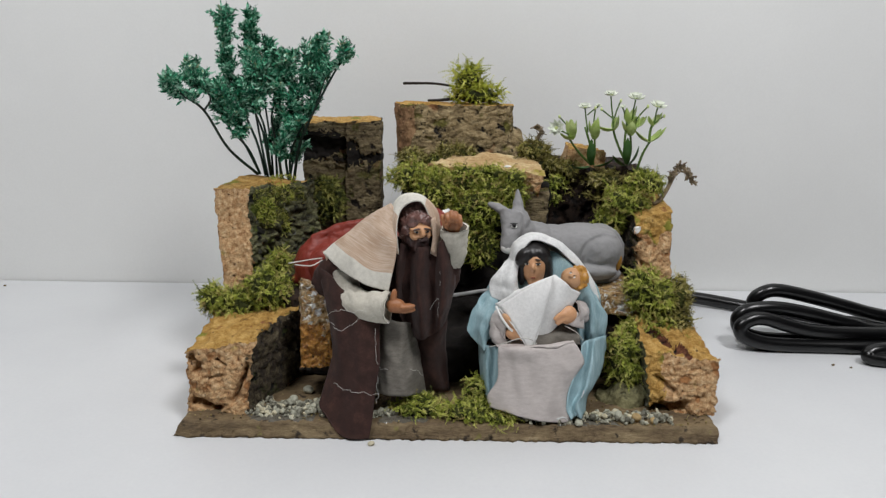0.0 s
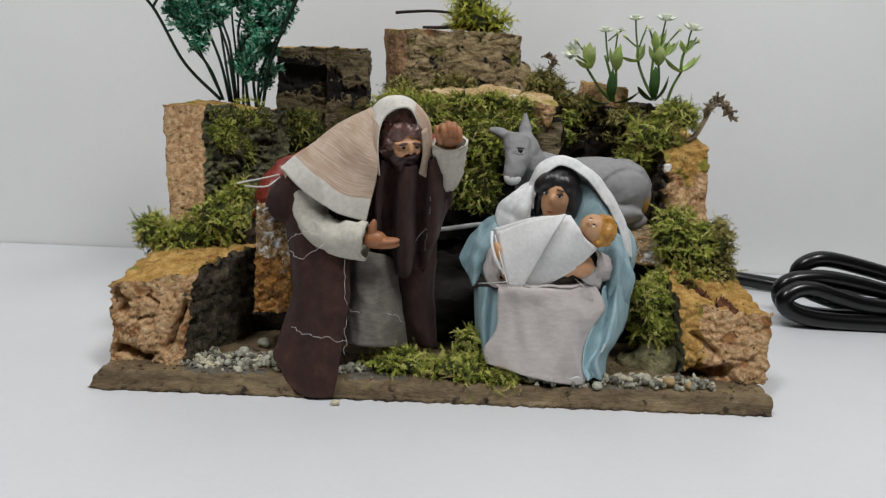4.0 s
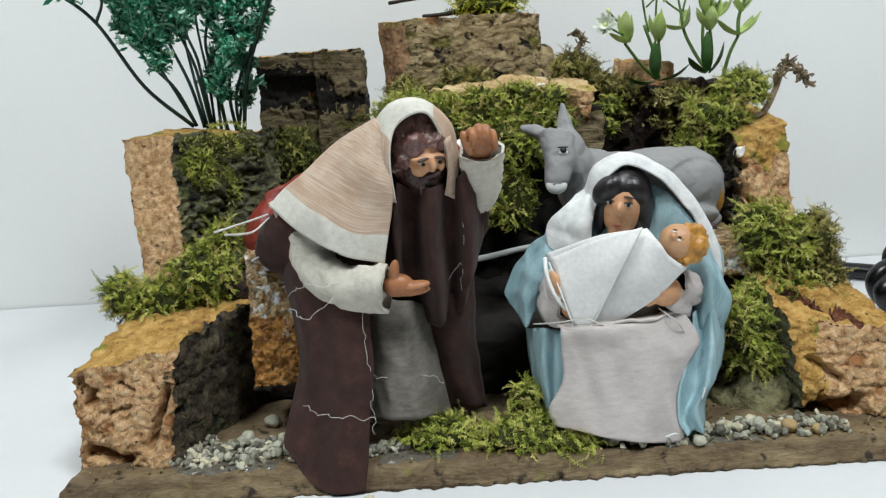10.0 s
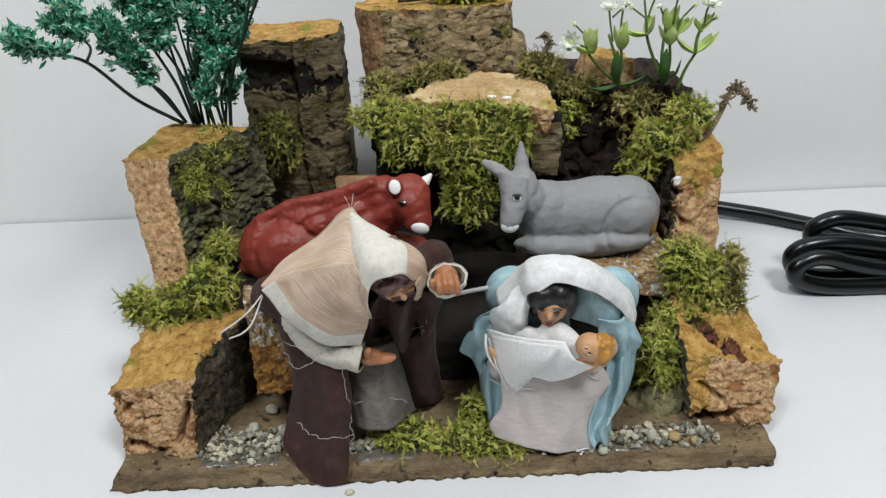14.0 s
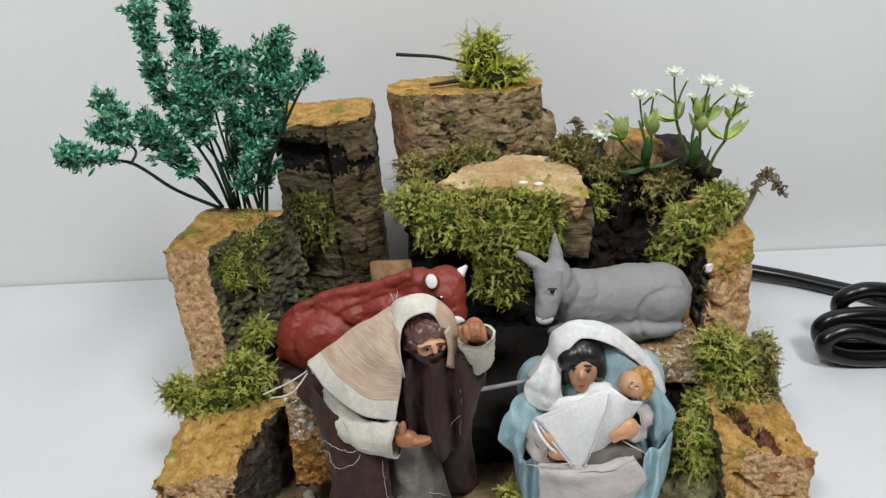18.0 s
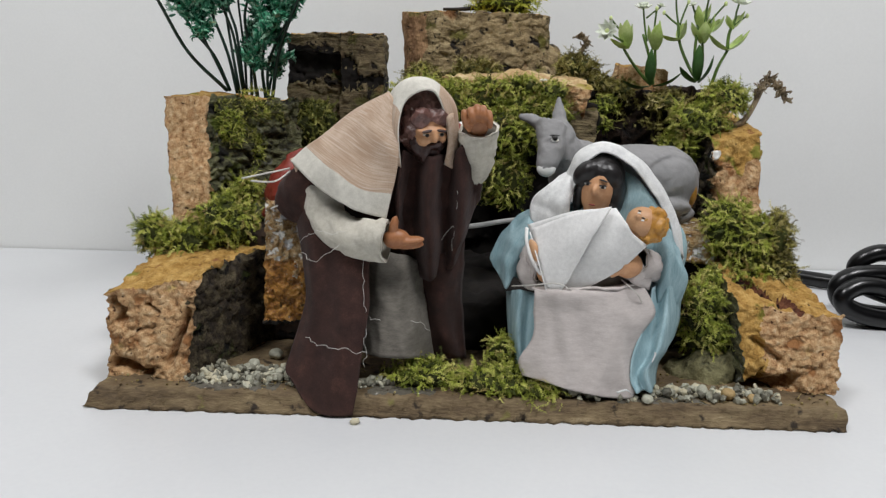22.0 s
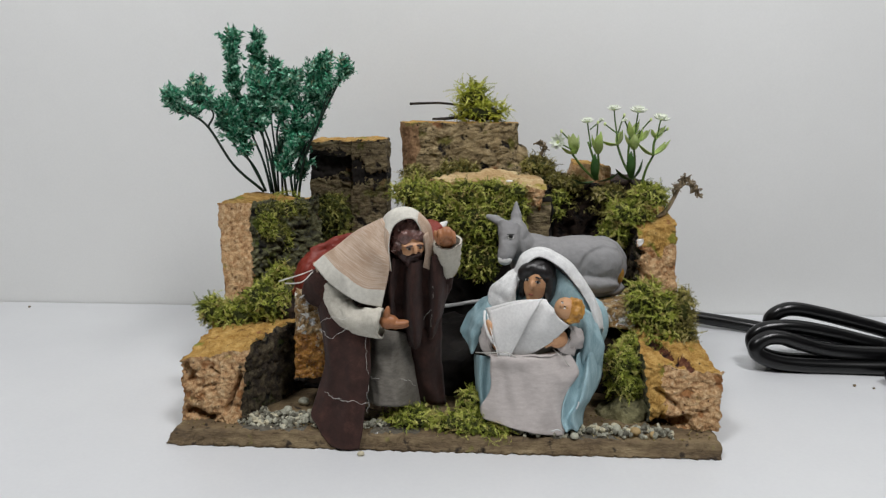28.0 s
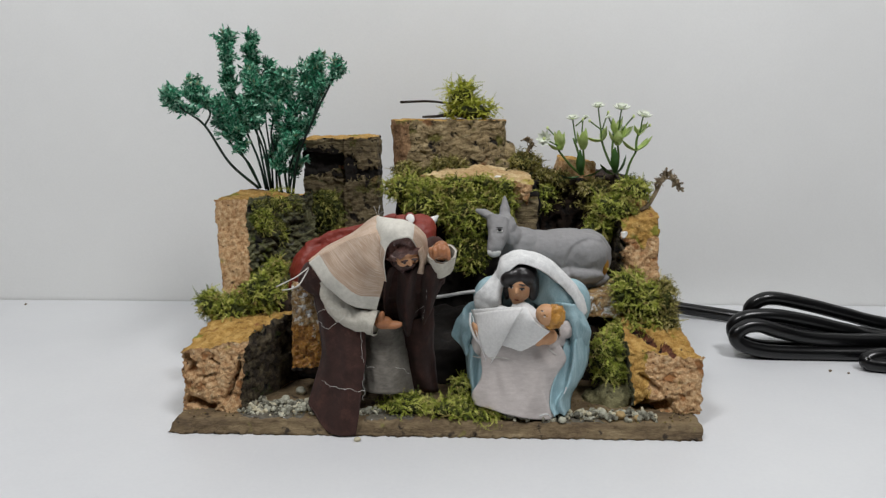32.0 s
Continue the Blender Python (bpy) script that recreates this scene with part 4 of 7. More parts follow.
mossy("moss_clump", [((0.050, 0.128, 0.116), (0.010, 0.008, 0.007)), ((0.058, 0.122, 0.110), (0.007, 0.007, 0.004))], MOSSDRY, "brown green moss beside the flat ledge", 26)
mossy("moss_clump", [((0.098, 0.092, 0.094), (0.013, 0.010, 0.009)), ((0.108, 0.094, 0.104), (0.010, 0.010, 0.007)), ((0.090, 0.094, 0.082), (0.009, 0.008, 0.007))], MOSS, "green moss over the upright cork block", 27)
mossy("moss_clump", [((0.099, 0.052, 0.056), (0.009, 0.009, 0.013)), ((0.107, 0.052, 0.049), (0.012, 0.010, 0.013)), ((0.104, 0.046, 0.036), (0.012, 0.008, 0.008)), ((0.095, 0.044, 0.033), (0.008, 0.008, 0.010))], MOSS, "thick green moss between the right cork blocks", 28)
mossy("moss_clump", [((0.085, 0.031, 0.029), (0.008, 0.008, 0.012)), ((0.088, 0.030, 0.020), (0.009, 0.007, 0.007))], MOSS, "small green moss clump beside the mother doll", 29)
mossy("moss_clump", [((-0.014, 0.012, 0.009), (0.014, 0.008, 0.005)), ((0.010, 0.008, 0.009), (0.016, 0.008, 0.005)), ((0.024, 0.004, 0.008), (0.008, 0.004, 0.003)), ((0.013, 0.018, 0.014), (0.006, 0.004, 0.008))], MOSS, "bright green moss on the board between the dolls", 30, length=0.0050)

mossy("moss_clump", [((-0.094, 0.104, 0.100), (0.010, 0.009, 0.003)), ((-0.092, 0.092, 0.094), (0.008, 0.007, 0.004))], MOSS, "thin yellow green moss on the tall cork block", 31, length=0.0024, per=420, core=False)
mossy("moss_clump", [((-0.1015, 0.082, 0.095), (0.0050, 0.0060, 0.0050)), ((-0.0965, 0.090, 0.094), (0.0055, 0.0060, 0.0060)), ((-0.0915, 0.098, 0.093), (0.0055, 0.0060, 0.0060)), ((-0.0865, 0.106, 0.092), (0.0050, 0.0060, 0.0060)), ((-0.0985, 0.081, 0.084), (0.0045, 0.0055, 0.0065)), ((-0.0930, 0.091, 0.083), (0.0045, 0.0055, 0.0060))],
      MOSSFILMSHADE, "short olive moss film over the top of the bark side", 37, length=0.0020, per=1700, core=False)
mossy("moss_clump", [((-0.0975, 0.080, 0.086), (0.0045, 0.007, 0.010)), ((-0.092, 0.094, 0.078), (0.004, 0.008, 0.009)), ((-0.094, 0.066, 0.050), (0.004, 0.006, 0.006))], MOSS, "short dark moss on the bark side of the tall block", 36, length=0.0026, per=1500, core=False)
mossy("moss_clump", [((-0.090, 0.070, 0.062), (0.006, 0.006, 0.007))], MOSS, "green moss in the bark hollow of the tall block", 32)
mossy("moss_clump", [((0.070, 0.126, 0.107), (0.008, 0.007, 0.004)), ((0.092, 0.118, 0.102), (0.010, 0.007, 0.005))], MOSSDRY, "brown moss at the feet of the flower sprigs", 33)
mossy("moss_clump", [((0.006, 0.135, 0.109), (0.026, 0.006, 0.004))], MOSS, "green moss along the foot of the stump", 34, length=0.0035)
mossy("moss_clump", [((0.118, 0.053, 0.052), (0.006, 0.008, 0.011)), ((0.119, 0.048, 0.041), (0.006, 0.007, 0.008))], MOSSDRY, "brown dry moss beside the low cork block", 35)

mossy("moss_clump", [((-0.005, 0.1035, 0.1046), (0.008, 0.004, 0.0045)), ((0.009, 0.1012, 0.1060), (0.008, 0.004, 0.0045)), ((0.023, 0.0990, 0.1070), (0.008, 0.004, 0.0045)), ((0.036, 0.0972, 0.1048), (0.007, 0.004, 0.0045))], MOSS, "green moss creeping over the front edge of the ledge", 38, length=0.0046)

mossy("moss_clump", [((0.0620, 0.1150, 0.1000), (0.0060, 0.0040, 0.0050)), ((0.0600, 0.1120, 0.0920), (0.0040, 0.0040, 0.0040))], MOSS, "small green moss clump in the crevice beside the ledge", 39, per=420, length=0.0044)
mossy("moss_clump", [((0.0800, 0.1230, 0.0960), (0.0110, 0.0040, 0.0080)), ((0.0900, 0.1180, 0.0880), (0.0070, 0.0040, 0.0060))], MOSSDRY, "sparse brown moss hanging on the dark stump", 40, per=150, length=0.0044, core=False)

# ---- gravel ----
rnd = random.Random(5)
for n, (x0, x1, y0, y1, label) in enumerate(((-0.094, -0.056, 0.002, 0.022, "pale grey gravel strewn beside the low cork block"), (0.032, 0.104, 0.000, 0.014, "grey gravel strewn before the mother doll"), (-0.038, -0.024, 0.004, 0.012, "a few grey gravel stones by the brown robe"))):
    bm = bmesh.new()
    for _ in range((330, 280, 50)[n]):
        r = rnd.uniform(0.0007, 0.0022) * rnd.uniform(0.7, 1)
        x, y = rnd.uniform(x0, x1), rnd.triangular(y0, y1, y0 + (y1 - y0) * 0.6)
        k = bmesh.ops.create_icosphere(bm, subdivisions=1, radius=1, matrix=pose(x, y, TOP + r * rnd.uniform(0.4, 1.3), rnd.uniform(0, 360), rnd.uniform(0, 360)) @ Matrix.Diagonal((r, r * rnd.uniform(0.6, 1), r * rnd.uniform(0.5, 0.9), 1)))
        for v in k["verts"]:
            v.co += noise.noise_vector(v.co * 900) * 0.0004
    solo("gravel", bm, PEBBLE, label, "gravel", "", "stuff", smooth=False)

for n, (x, y, r) in enumerate(((0.0373, 0.0055, 0.0030), (0.0880, 0.0060, 0.0026), (0.0800, 0.0080, 0.0026), (-0.0745, 0.0200, 0.0024), (-0.0690, 0.0300, 0.0026), (0.0600, 0.0010, 0.0020), (0.0955, 0.0040, 0.0020))):
    bm = bmesh.new()
    for v in ball(bm, (0, 0, r * 0.7), (r, r * 0.85, r * 0.75), (0, 0, 40 * n)):
        v.co += noise.noise_vector(v.co * 350 + Vector((n, 0, 0))) * r * 0.22
    ob = solo("pebble", bm, PEBBLETAN if n in (1, 6) else PEBBLE, "rounded tan pebble among the gravel" if n in (1, 6) else "rounded grey pebble among the gravel", "pebble", "pebbles")
    ob.location = (x, y, TOP)

bm = bmesh.new()
for x0, x1 in ((-0.094, -0.060), (-0.034, -0.008), (0.046, 0.080)):
    rows = []
    for i in range(int((x1 - x0) / 0.0004)):
        x = x0 + i * 0.0004
        row = []
        for k in range(22):
            y = 0.0008 + k * 0.0004
            fade = min(1, k / 4, (21 - k) / 6, (x - x0) / 0.003, (x1 - x) / 0.003)
            lift = noise.noise(Vector((x * 260, y * 420, 3))) + 0.5 * noise.noise(Vector((x * 900, y * 900, 9)))
            row.append(bm.verts.new((x, y, TOP - 0.0004 + 0.0008 * fade + 0.0005 * lift)))
        rows.append(row)
    for a, b in zip(rows, rows[1:]):
        for k in range(21):
            bm.faces.new((a[k], b[k], b[k + 1], a[k + 1]))
solo("glue", bm, WETGLUE, "dried shiny glue drops on the board under the gravel", "glue", "", "stuff")

rnd = random.Random(9)
bm = bmesh.new()
for _ in range(420):
    x, y = rnd.uniform(-0.120, 0.122), rnd.triangular(0.000, 0.030, 0.004)
    r = rnd.uniform(0.0002, 0.0006)
    a = rnd.uniform(0, 6.28)
    if rnd.random() < 0.5:
        d = Vector((math.cos(a), math.sin(a), rnd.uniform(-0.1, 0.3))) * rnd.uniform(0.001, 0.003)
        p = Vector((x, y, TOP + 0.0004))
        tube(bm, [p, p + d * 0.5 + Vector((0, 0, 0.0003)), p + d], [0.00014, 0.0001], 4)
    else:
        bmesh.ops.create_icosphere(bm, subdivisions=1, radius=r, matrix=pose(x, y, TOP + r * 0.6, a * 50, a * 30))
solo("litter", bm, LITTER, "brown bark crumbs and moss shreds strewn over the board", "litter", "", "stuff", smooth=False)

# ---- cable ----
cable = thing("power_cable", (0.2, 0.12, 0), "black rubber power cable folded into loops on the table", "cable")
def strand(pts, r=0.0043):
    bm = tube(bmesh.new(), smooth_path([(x - 0.2, y - 0.12, z) for x, y, z in pts], 10), r, 14)
    part("strand", bm, CABLE, cable)


strand([(0.100, 0.200, 0.016), (0.118, 0.205, 0.013), (0.140, 0.202, 0.010), (0.160, 0.198, 0.0075), (0.180, 0.192, 0.0060), (0.200, 0.184, 0.0050), (0.225, 0.170, 0.0044), (0.26, 0.152, 0.0043), (0.36, 0.142, 0.0043)])
strand([(0.240, 0.128, 0.0060), (0.215, 0.130, 0.0100), (0.199, 0.130, 0.0165), (0.1946, 0.129, 0.0255), (0.2001, 0.128, 0.0315), (0.2100, 0.128, 0.0327), (0.2306, 0.128, 0.0287), (0.2533, 0.128, 0.0230), (0.2809, 0.128, 0.0165), (0.36, 0.128, 0.0041)])
strand([(0.36, 0.119, 0.0041), (0.29, 0.118, 0.0041), (0.235, 0.118, 0.0041), (0.200, 0.117, 0.0046), (0.1850, 0.117, 0.0090), (0.1808, 0.118, 0.0165), (0.1852, 0.118, 0.0223), (0.1957, 0.118, 0.0245), (0.2082, 0.118, 0.0242), (0.2266, 0.118, 0.0210), (0.2508, 0.118, 0.0154), (0.2759, 0.118, 0.0110), (0.36, 0.118, 0.0120)])
strand([(0.36, 0.104, 0.0060), (0.2705, 0.106, 0.0050), (0.2312, 0.108, 0.0041), (0.2080, 0.108, 0.0044), (0.1920, 0.108, 0.0060), (0.1815, 0.109, 0.0098), (0.1800, 0.110, 0.0155), (0.1866, 0.111, 0.0196), (0.1953, 0.111, 0.0200), (0.2064, 0.110, 0.0170), (0.2212, 0.110, 0.0135), (0.2430, 0.110, 0.0120), (0.2728, 0.110, 0.0120), (0.36, 0.110, 0.0130)])
strand([(0.36, 0.090, 0.0100), (0.272, 0.092, 0.0090), (0.2550, 0.092, 0.0086), (0.2490, 0.091, 0.0060), (0.2530, 0.089, 0.0042), (0.275, 0.087, 0.0041), (0.36, 0.085, 0.0041)])


# ---- animals ----
def centred(bm, at):
    """Moves the mesh so that the place at becomes its origin."""
    bmesh.ops.translate(bm, verts=bm.verts, vec=-Vector(at))
    return bm


def donkey():
    def body(b):
        for at, r, turn in (((0.0610, 0.0680, 0.0710), (0.027, 0.012, 0.0135), (0, 2, 0)), ((0.0800, 0.0690, 0.0700), (0.0145, 0.013, 0.0155), (0, 0, 0)),
                            ((0.0440, 0.0640, 0.0740), (0.014, 0.0105, 0.0135), (0, 0, 0)), ((0.0360, 0.0600, 0.0830), (0.0085, 0.008, 0.0105), (0, -20, 0)),
                            ((0.0350, 0.0580, 0.0890), (0.0070, 0.0066, 0.0080), (0, 0, 0)), ((0.0700, 0.0680, 0.0720), (0.024, 0.0130, 0.0140), (0, 2, 0)), ((0.0520, 0.0660, 0.0720), (0.022, 0.0115, 0.0135), (0, 0, 0)), ((0.0790, 0.0620, 0.0730), (0.0120, 0.0090, 0.0115), (0, 0, 0)), ((0.0750, 0.0570, 0.0630), (0.0130, 0.0046, 0.0038), (0, 0, 0)), ((0.0460, 0.0560, 0.0620), (0.0130, 0.0046, 0.0040), (0, 0, 0)),
                            ((0.0270, 0.0490, 0.0780), (0.0038, 0.0042, 0.0040), (0, 0, 0)), ((0.0480, 0.0560, 0.0620), (0.019, 0.0045, 0.0045), (0, 6, 0)),
                            ((0.0730, 0.0580, 0.0620), (0.016, 0.0045, 0.0048), (0, 0, 0)), ((0.0660, 0.0690, 0.0580), (0.028, 0.012, 0.0075), (0, 0, 0)),
                            ((0.0800, 0.0600, 0.0710), (0.010, 0.0055, 0.0115), (0, 0, 0))):
            ball(b, at, r, turn)
        tube(b, smooth_path([(0.0310, 0.0570, 0.0930), (0.0300, 0.0550, 0.0900), (0.0290, 0.0520, 0.0840), (0.0270, 0.0480, 0.0770)], 5), [0.0076, 0.0040], 20)
        tube(b, [(0.0280, 0.0570, 0.0930), (0.0232, 0.0600, 0.0960), (0.0185, 0.0640, 0.0970)], [0.0028, 0.0028, 0.0012], 10)
        tube(b, [(0.0340, 0.0600, 0.0900), (0.0350, 0.0610, 0.0980), (0.0350, 0.0620, 0.1060)], [0.0034, 0.0038, 0.0012], 10)

    bm = bmesh.new()
    raw = fused(body, 0.0007, 7)
    for v in raw.verts:
        v.co += crag(v.co, 0.00035, 260, 1)
    add_bm(bm, raw, 0)
    ball(bm, (0.0270, 0.0470, 0.0769), (0.0036, 0.0020, 0.0030), mat=1)
    ball(bm, (0.0300, 0.0480, 0.0880), (0.0016, 0.0010, 0.0010), mat=1)
    ball(bm, (0.0300, 0.0470, 0.0890), (0.0011, 0.0006, 0.0012), mat=2)
    ball(bm, (0.0300, 0.0470, 0.0900), (0.0020, 0.0006, 0.0004), mat=2)
    ball(bm, (0.0890, 0.0650, 0.0670), (0.0032, 0.0068, 0.0070), mat=3)
    # the head leans back towards the ears
    for v in bm.verts:
        over = max(0.0, v.co.z - 0.085)
        haunch = (Vector((v.co.x, v.co.z)) - Vector((0.0810, 0.0690))).length
        v.co.y += 0.0011 * math.exp(-((haunch - 0.0125) / 0.0012) ** 2) * (v.co.y < 0.068)
        head = min(1.0, max(0.0, (0.040 - v.co.x) / 0.006))
        v.co += Vector((0.0022 * head - 0.08 * over, 0.0055 + 0.25 * over, -0.12 * over))
    at = (0.06, 0.066, 0.056)
    ob = solo("donkey_figurine", centred(bm, at), [DONKEY, PAINTWHITE, PAINTBLACK, OCHRE], "grey painted clay donkey figurine lying on a bark step", "figurine")
    ob.location = at


def ox():
    def body(b):
        for at, r, turn in (((-0.0640, 0.0680, 0.0620), (0.0175, 0.014, 0.0165), (0, -20, 0)), ((-0.0480, 0.0680, 0.0680), (0.027, 0.013, 0.0165), (0, -15, 0)),
                            ((-0.0320, 0.0660, 0.0740), (0.018, 0.0115, 0.0150), (0, -18, 0)), ((-0.0200, 0.0650, 0.0820), (0.012, 0.0085, 0.0120), (0, -35, 0)),
                            ((-0.0100, 0.0640, 0.0870), (0.0090, 0.0078, 0.0078), (0, 0, 0)), ((-0.0085, 0.0590, 0.0835), (0.0074, 0.0070, 0.0085), (20, -18, 0)),
                            ((-0.0065, 0.0555, 0.0795), (0.0056, 0.0052, 0.0058), (0, 0, 0)), ((-0.0600, 0.0580, 0.0630), (0.0130, 0.0065, 0.0125), (0, -15, 0)),
                            ((-0.0420, 0.0680, 0.0570), (0.042, 0.012, 0.0085), (0, -4, 0)), ((-0.0280, 0.0580, 0.0600), (0.016, 0.005, 0.005), (0, 8, 0))):
            ball(b, at, r, turn)
        tube(b, smooth_path([(-0.0720, 0.0660, 0.0760), (-0.0560, 0.0660, 0.0830), (-0.0400, 0.0640, 0.0870), (-0.0220, 0.0620, 0.0935)], 5), [0.0024, 0.0026], 8)

    bm = bmesh.new()
    raw = fused(body, 0.0008, 7)
    crease = smooth_path([(-0.0480, 0.056, 0.0770), (-0.0400, 0.055, 0.0815), (-0.0300, 0.055, 0.0845), (-0.0200, 0.054, 0.0885)], 6)
    for v in raw.verts:
        v.co += crag(v.co, 0.0005, 240, 1)
        near = min((v.co - p).length for p in crease)
        v.co.y += 0.0014 * math.exp(-((near - 0.004) / 0.0016) ** 2) * (v.co.y < 0.066)
        haunch = (Vector((v.co.x, v.co.z)) - Vector((-0.0590, 0.0650))).length
        v.co.y += 0.0012 * math.exp(-((haunch - 0.0130) / 0.0014) ** 2) * (v.co.y < 0.066)
    add_bm(bm, raw, 0)
    # white ears, muzzle and the eye, with a white dot for its shine
    tube(bm, [(-0.0110, 0.0630, 0.0885), (-0.0146, 0.0576, 0.0930)], [0.0020, 0.0014], 8)
    ball(bm, (-0.0148, 0.0578, 0.0930), (0.0031, 0.0012, 0.0037), (-30, -15, 0), mat=0)
    ball(bm, (-0.0146, 0.0568, 0.0932), (0.0023, 0.0007, 0.0029), (-30, -15, 0), mat=1)
    tube(bm, [(-0.0095, 0.0630, 0.0870), (-0.0030, 0.0660, 0.0910), (-0.0005, 0.0680, 0.0930)], [0.0020, 0.0022, 0.0006], 10, 1)
    ball(bm, (-0.0056, 0.0511, 0.0780), (0.0036, 0.0014, 0.0026), (10, 15, 0), mat=1)
    ball(bm, (-0.0120, 0.0529, 0.0884), (0.0018, 0.0009, 0.0010), (0, 20, 0), mat=2)
    ball(bm, (-0.0110, 0.0523, 0.0888), (0.0005, 0.0005, 0.0004), mat=1)
    at = (-0.045, 0.066, 0.05)
    ob = solo("ox_figurine", centred(bm, at), [OX, PAINTWHITE, PAINTBLACK, DONKEY], "dark red painted clay ox figurine with white ears and muzzle", "figurine")
    ob.location = at


donkey()
ox()


# ---- the dolls ----
def bow(t):
    """How far the dolls have bowed, 0 to 1: one turn of the crank takes six seconds."""
    return (1 - math.cos(2 * math.pi * (t + 0.573) / 6.0)) / 2


MAN_HIP = (-0.0201, 0.0208, 0.0585)
MOTHER_HIP = (0.0391, 0.0307, 0.0399)
CHILD_HUB = (0.0328, 0.0314, 0.0369)


def old_man():
    bm = bmesh.new()

    hd = bmesh.new()

    def face(b):
        ball(b, (-0.0170, 0.0210, 0.0950), (0.0080, 0.0086, 0.0104))
        ball(b, (-0.0160, 0.0120, 0.0960), (0.0013, 0.0022, 0.0024), (-20, 0, 0))
        ball(b, (-0.0190, 0.0140, 0.0940), (0.0030, 0.0026, 0.0026))
        ball(b, (-0.0130, 0.0150, 0.0940), (0.0026, 0.0026, 0.0026))
        ball(b, (-0.0170, 0.0130, 0.0980), (0.0056, 0.0018, 0.0012))
    add_bm(hd, fused(face, 0.0005, 2), 10)

    def hair(b):
        ball(b, (-0.0175, 0.0240, 0.1005), (0.0088, 0.0088, 0.0072))
        ball(b, (-0.0203, 0.0158, 0.1012), (0.0042, 0.0030, 0.0034), (0, 25, 0))
        ball(b, (-0.0142, 0.0158, 0.1014), (0.0040, 0.0030, 0.0032), (0, -20, 0))
        ball(b, (-0.0232, 0.0205, 0.0950), (0.0030, 0.0056, 0.0080))
        ball(b, (-0.0105, 0.0240, 0.0950), (0.0026, 0.0048, 0.0072))
    raw = fused(hair, 0.0007, 2)
    for v in raw.verts:
        v.co += crag(v.co, 0.0011, 330, 2)
    add_bm(hd, raw, 1)

    def beard(b):
        ball(b, (-0.0166, 0.0165, 0.0878), (0.0050, 0.0056, 0.0056))
        ball(b, (-0.0160, 0.0120, 0.0930), (0.0034, 0.0016, 0.0010))
        ball(b, (-0.0212, 0.0178, 0.0918), (0.0030, 0.0048, 0.0052))
        ball(b, (-0.0122, 0.0178, 0.0918), (0.0028, 0.0046, 0.0050))
    raw = fused(beard, 0.0006, 2)
    for v in raw.verts:
        v.co += crag(v.co, 0.0009, 350, 3)
    add_bm(hd, raw, 9)
    for x in (-0.0192, -0.0138):
        ball(hd, (x, 0.0122, 0.0969), (0.0012, 0.0007, 0.0005), mat=5)
        ball(hd, (x + 0.0002, 0.0114, 0.0969), (0.0007, 0.0005, 0.0006), mat=8)
        ball(hd, (x, 0.0116, 0.0984), (0.0019, 0.0007, 0.0005), (0, 10 if x > -0.016 else -10, 0), mat=9)

    at = Vector((-0.0170, 0.0210, 0.0950))
    add_bm(bm, hd, None, Matrix.Translation(at + Vector((0, 0.0008, 0))) @ pose(0.0004, 0.0000, -0.0008, 14, 0, 15) @ Matrix.Scale(0.90, 4) @ Matrix.Translation(-at))

    def torso(b):
        for at, r in (((-0.0120, 0.0270, 0.0740), (0.017, 0.009, 0.020)), ((-0.0160, 0.0290, 0.0540), (0.015, 0.010, 0.020)), ((-0.0420, 0.0260, 0.0680), (0.022, 0.008, 0.015)),
                      ((-0.0570, 0.0290, 0.0660), (0.009, 0.007, 0.010)), ((-0.0020, 0.0310, 0.0790), (0.007, 0.007, 0.013)), ((-0.0290, 0.0260, 0.0710), (0.02, 0.009, 0.018))):
            ball(b, at, r)
    raw = fused(torso, 0.0012, 4)
    for v in raw.verts:
        v.co += crag(v.co, 0.0009, 150, 5)
    add_bm(bm, raw, 2)
    # the coat's front falls in folds
    sheet(bm, [[(-0.0230, 0.0150, 0.0880), (-0.0190, 0.0200, 0.0850), (-0.0140, 0.0130, 0.0870), (-0.0080, 0.0200, 0.0860), (-0.0050, 0.0150, 0.0900), (0.0000, 0.0230, 0.0910)],
               [(-0.0250, 0.0130, 0.0730), (-0.0200, 0.0200, 0.0680), (-0.0150, 0.0090, 0.0720), (-0.0090, 0.0200, 0.0680), (-0.0040, 0.0120, 0.0740), (0.0020, 0.0230, 0.0730)],
               [(-0.0240, 0.0150, 0.0570), (-0.0190, 0.0210, 0.0520), (-0.0140, 0.0080, 0.0570), (-0.0080, 0.0190, 0.0540), (-0.0040, 0.0120, 0.0590), (0.0010, 0.0250, 0.0590)],
               [(-0.0200, 0.0180, 0.0440), (-0.0170, 0.0200, 0.0410), (-0.0130, 0.0120, 0.0430), (-0.0090, 0.0170, 0.0430), (-0.0050, 0.0170, 0.0460), (-0.0020, 0.0260, 0.0470)]], 7, 9, 2, 0.0008, 0.0006, 160, 2)
    # sleeves and palms
    sleeve(bm, [(-0.0490, 0.0250, 0.0740), (-0.0480, 0.0170, 0.0650), (-0.0410, 0.0100, 0.0610), (-0.0280, 0.0050, 0.0610)], (0.0060, 0.0070), 0.72, 3, 3, 0.0007, 2)
    sleeve(bm, [(-0.0020, 0.0290, 0.0710), (0.0010, 0.0230, 0.0810), (0.0010, 0.0200, 0.0880), (0.0005, 0.0180, 0.0950)], (0.0045, 0.0061), 0.9, 3, 3, 0.0006, 5)

    def palms(b):
        ball(b, (-0.0250, 0.0050, 0.0620), (0.0044, 0.0030, 0.0034))
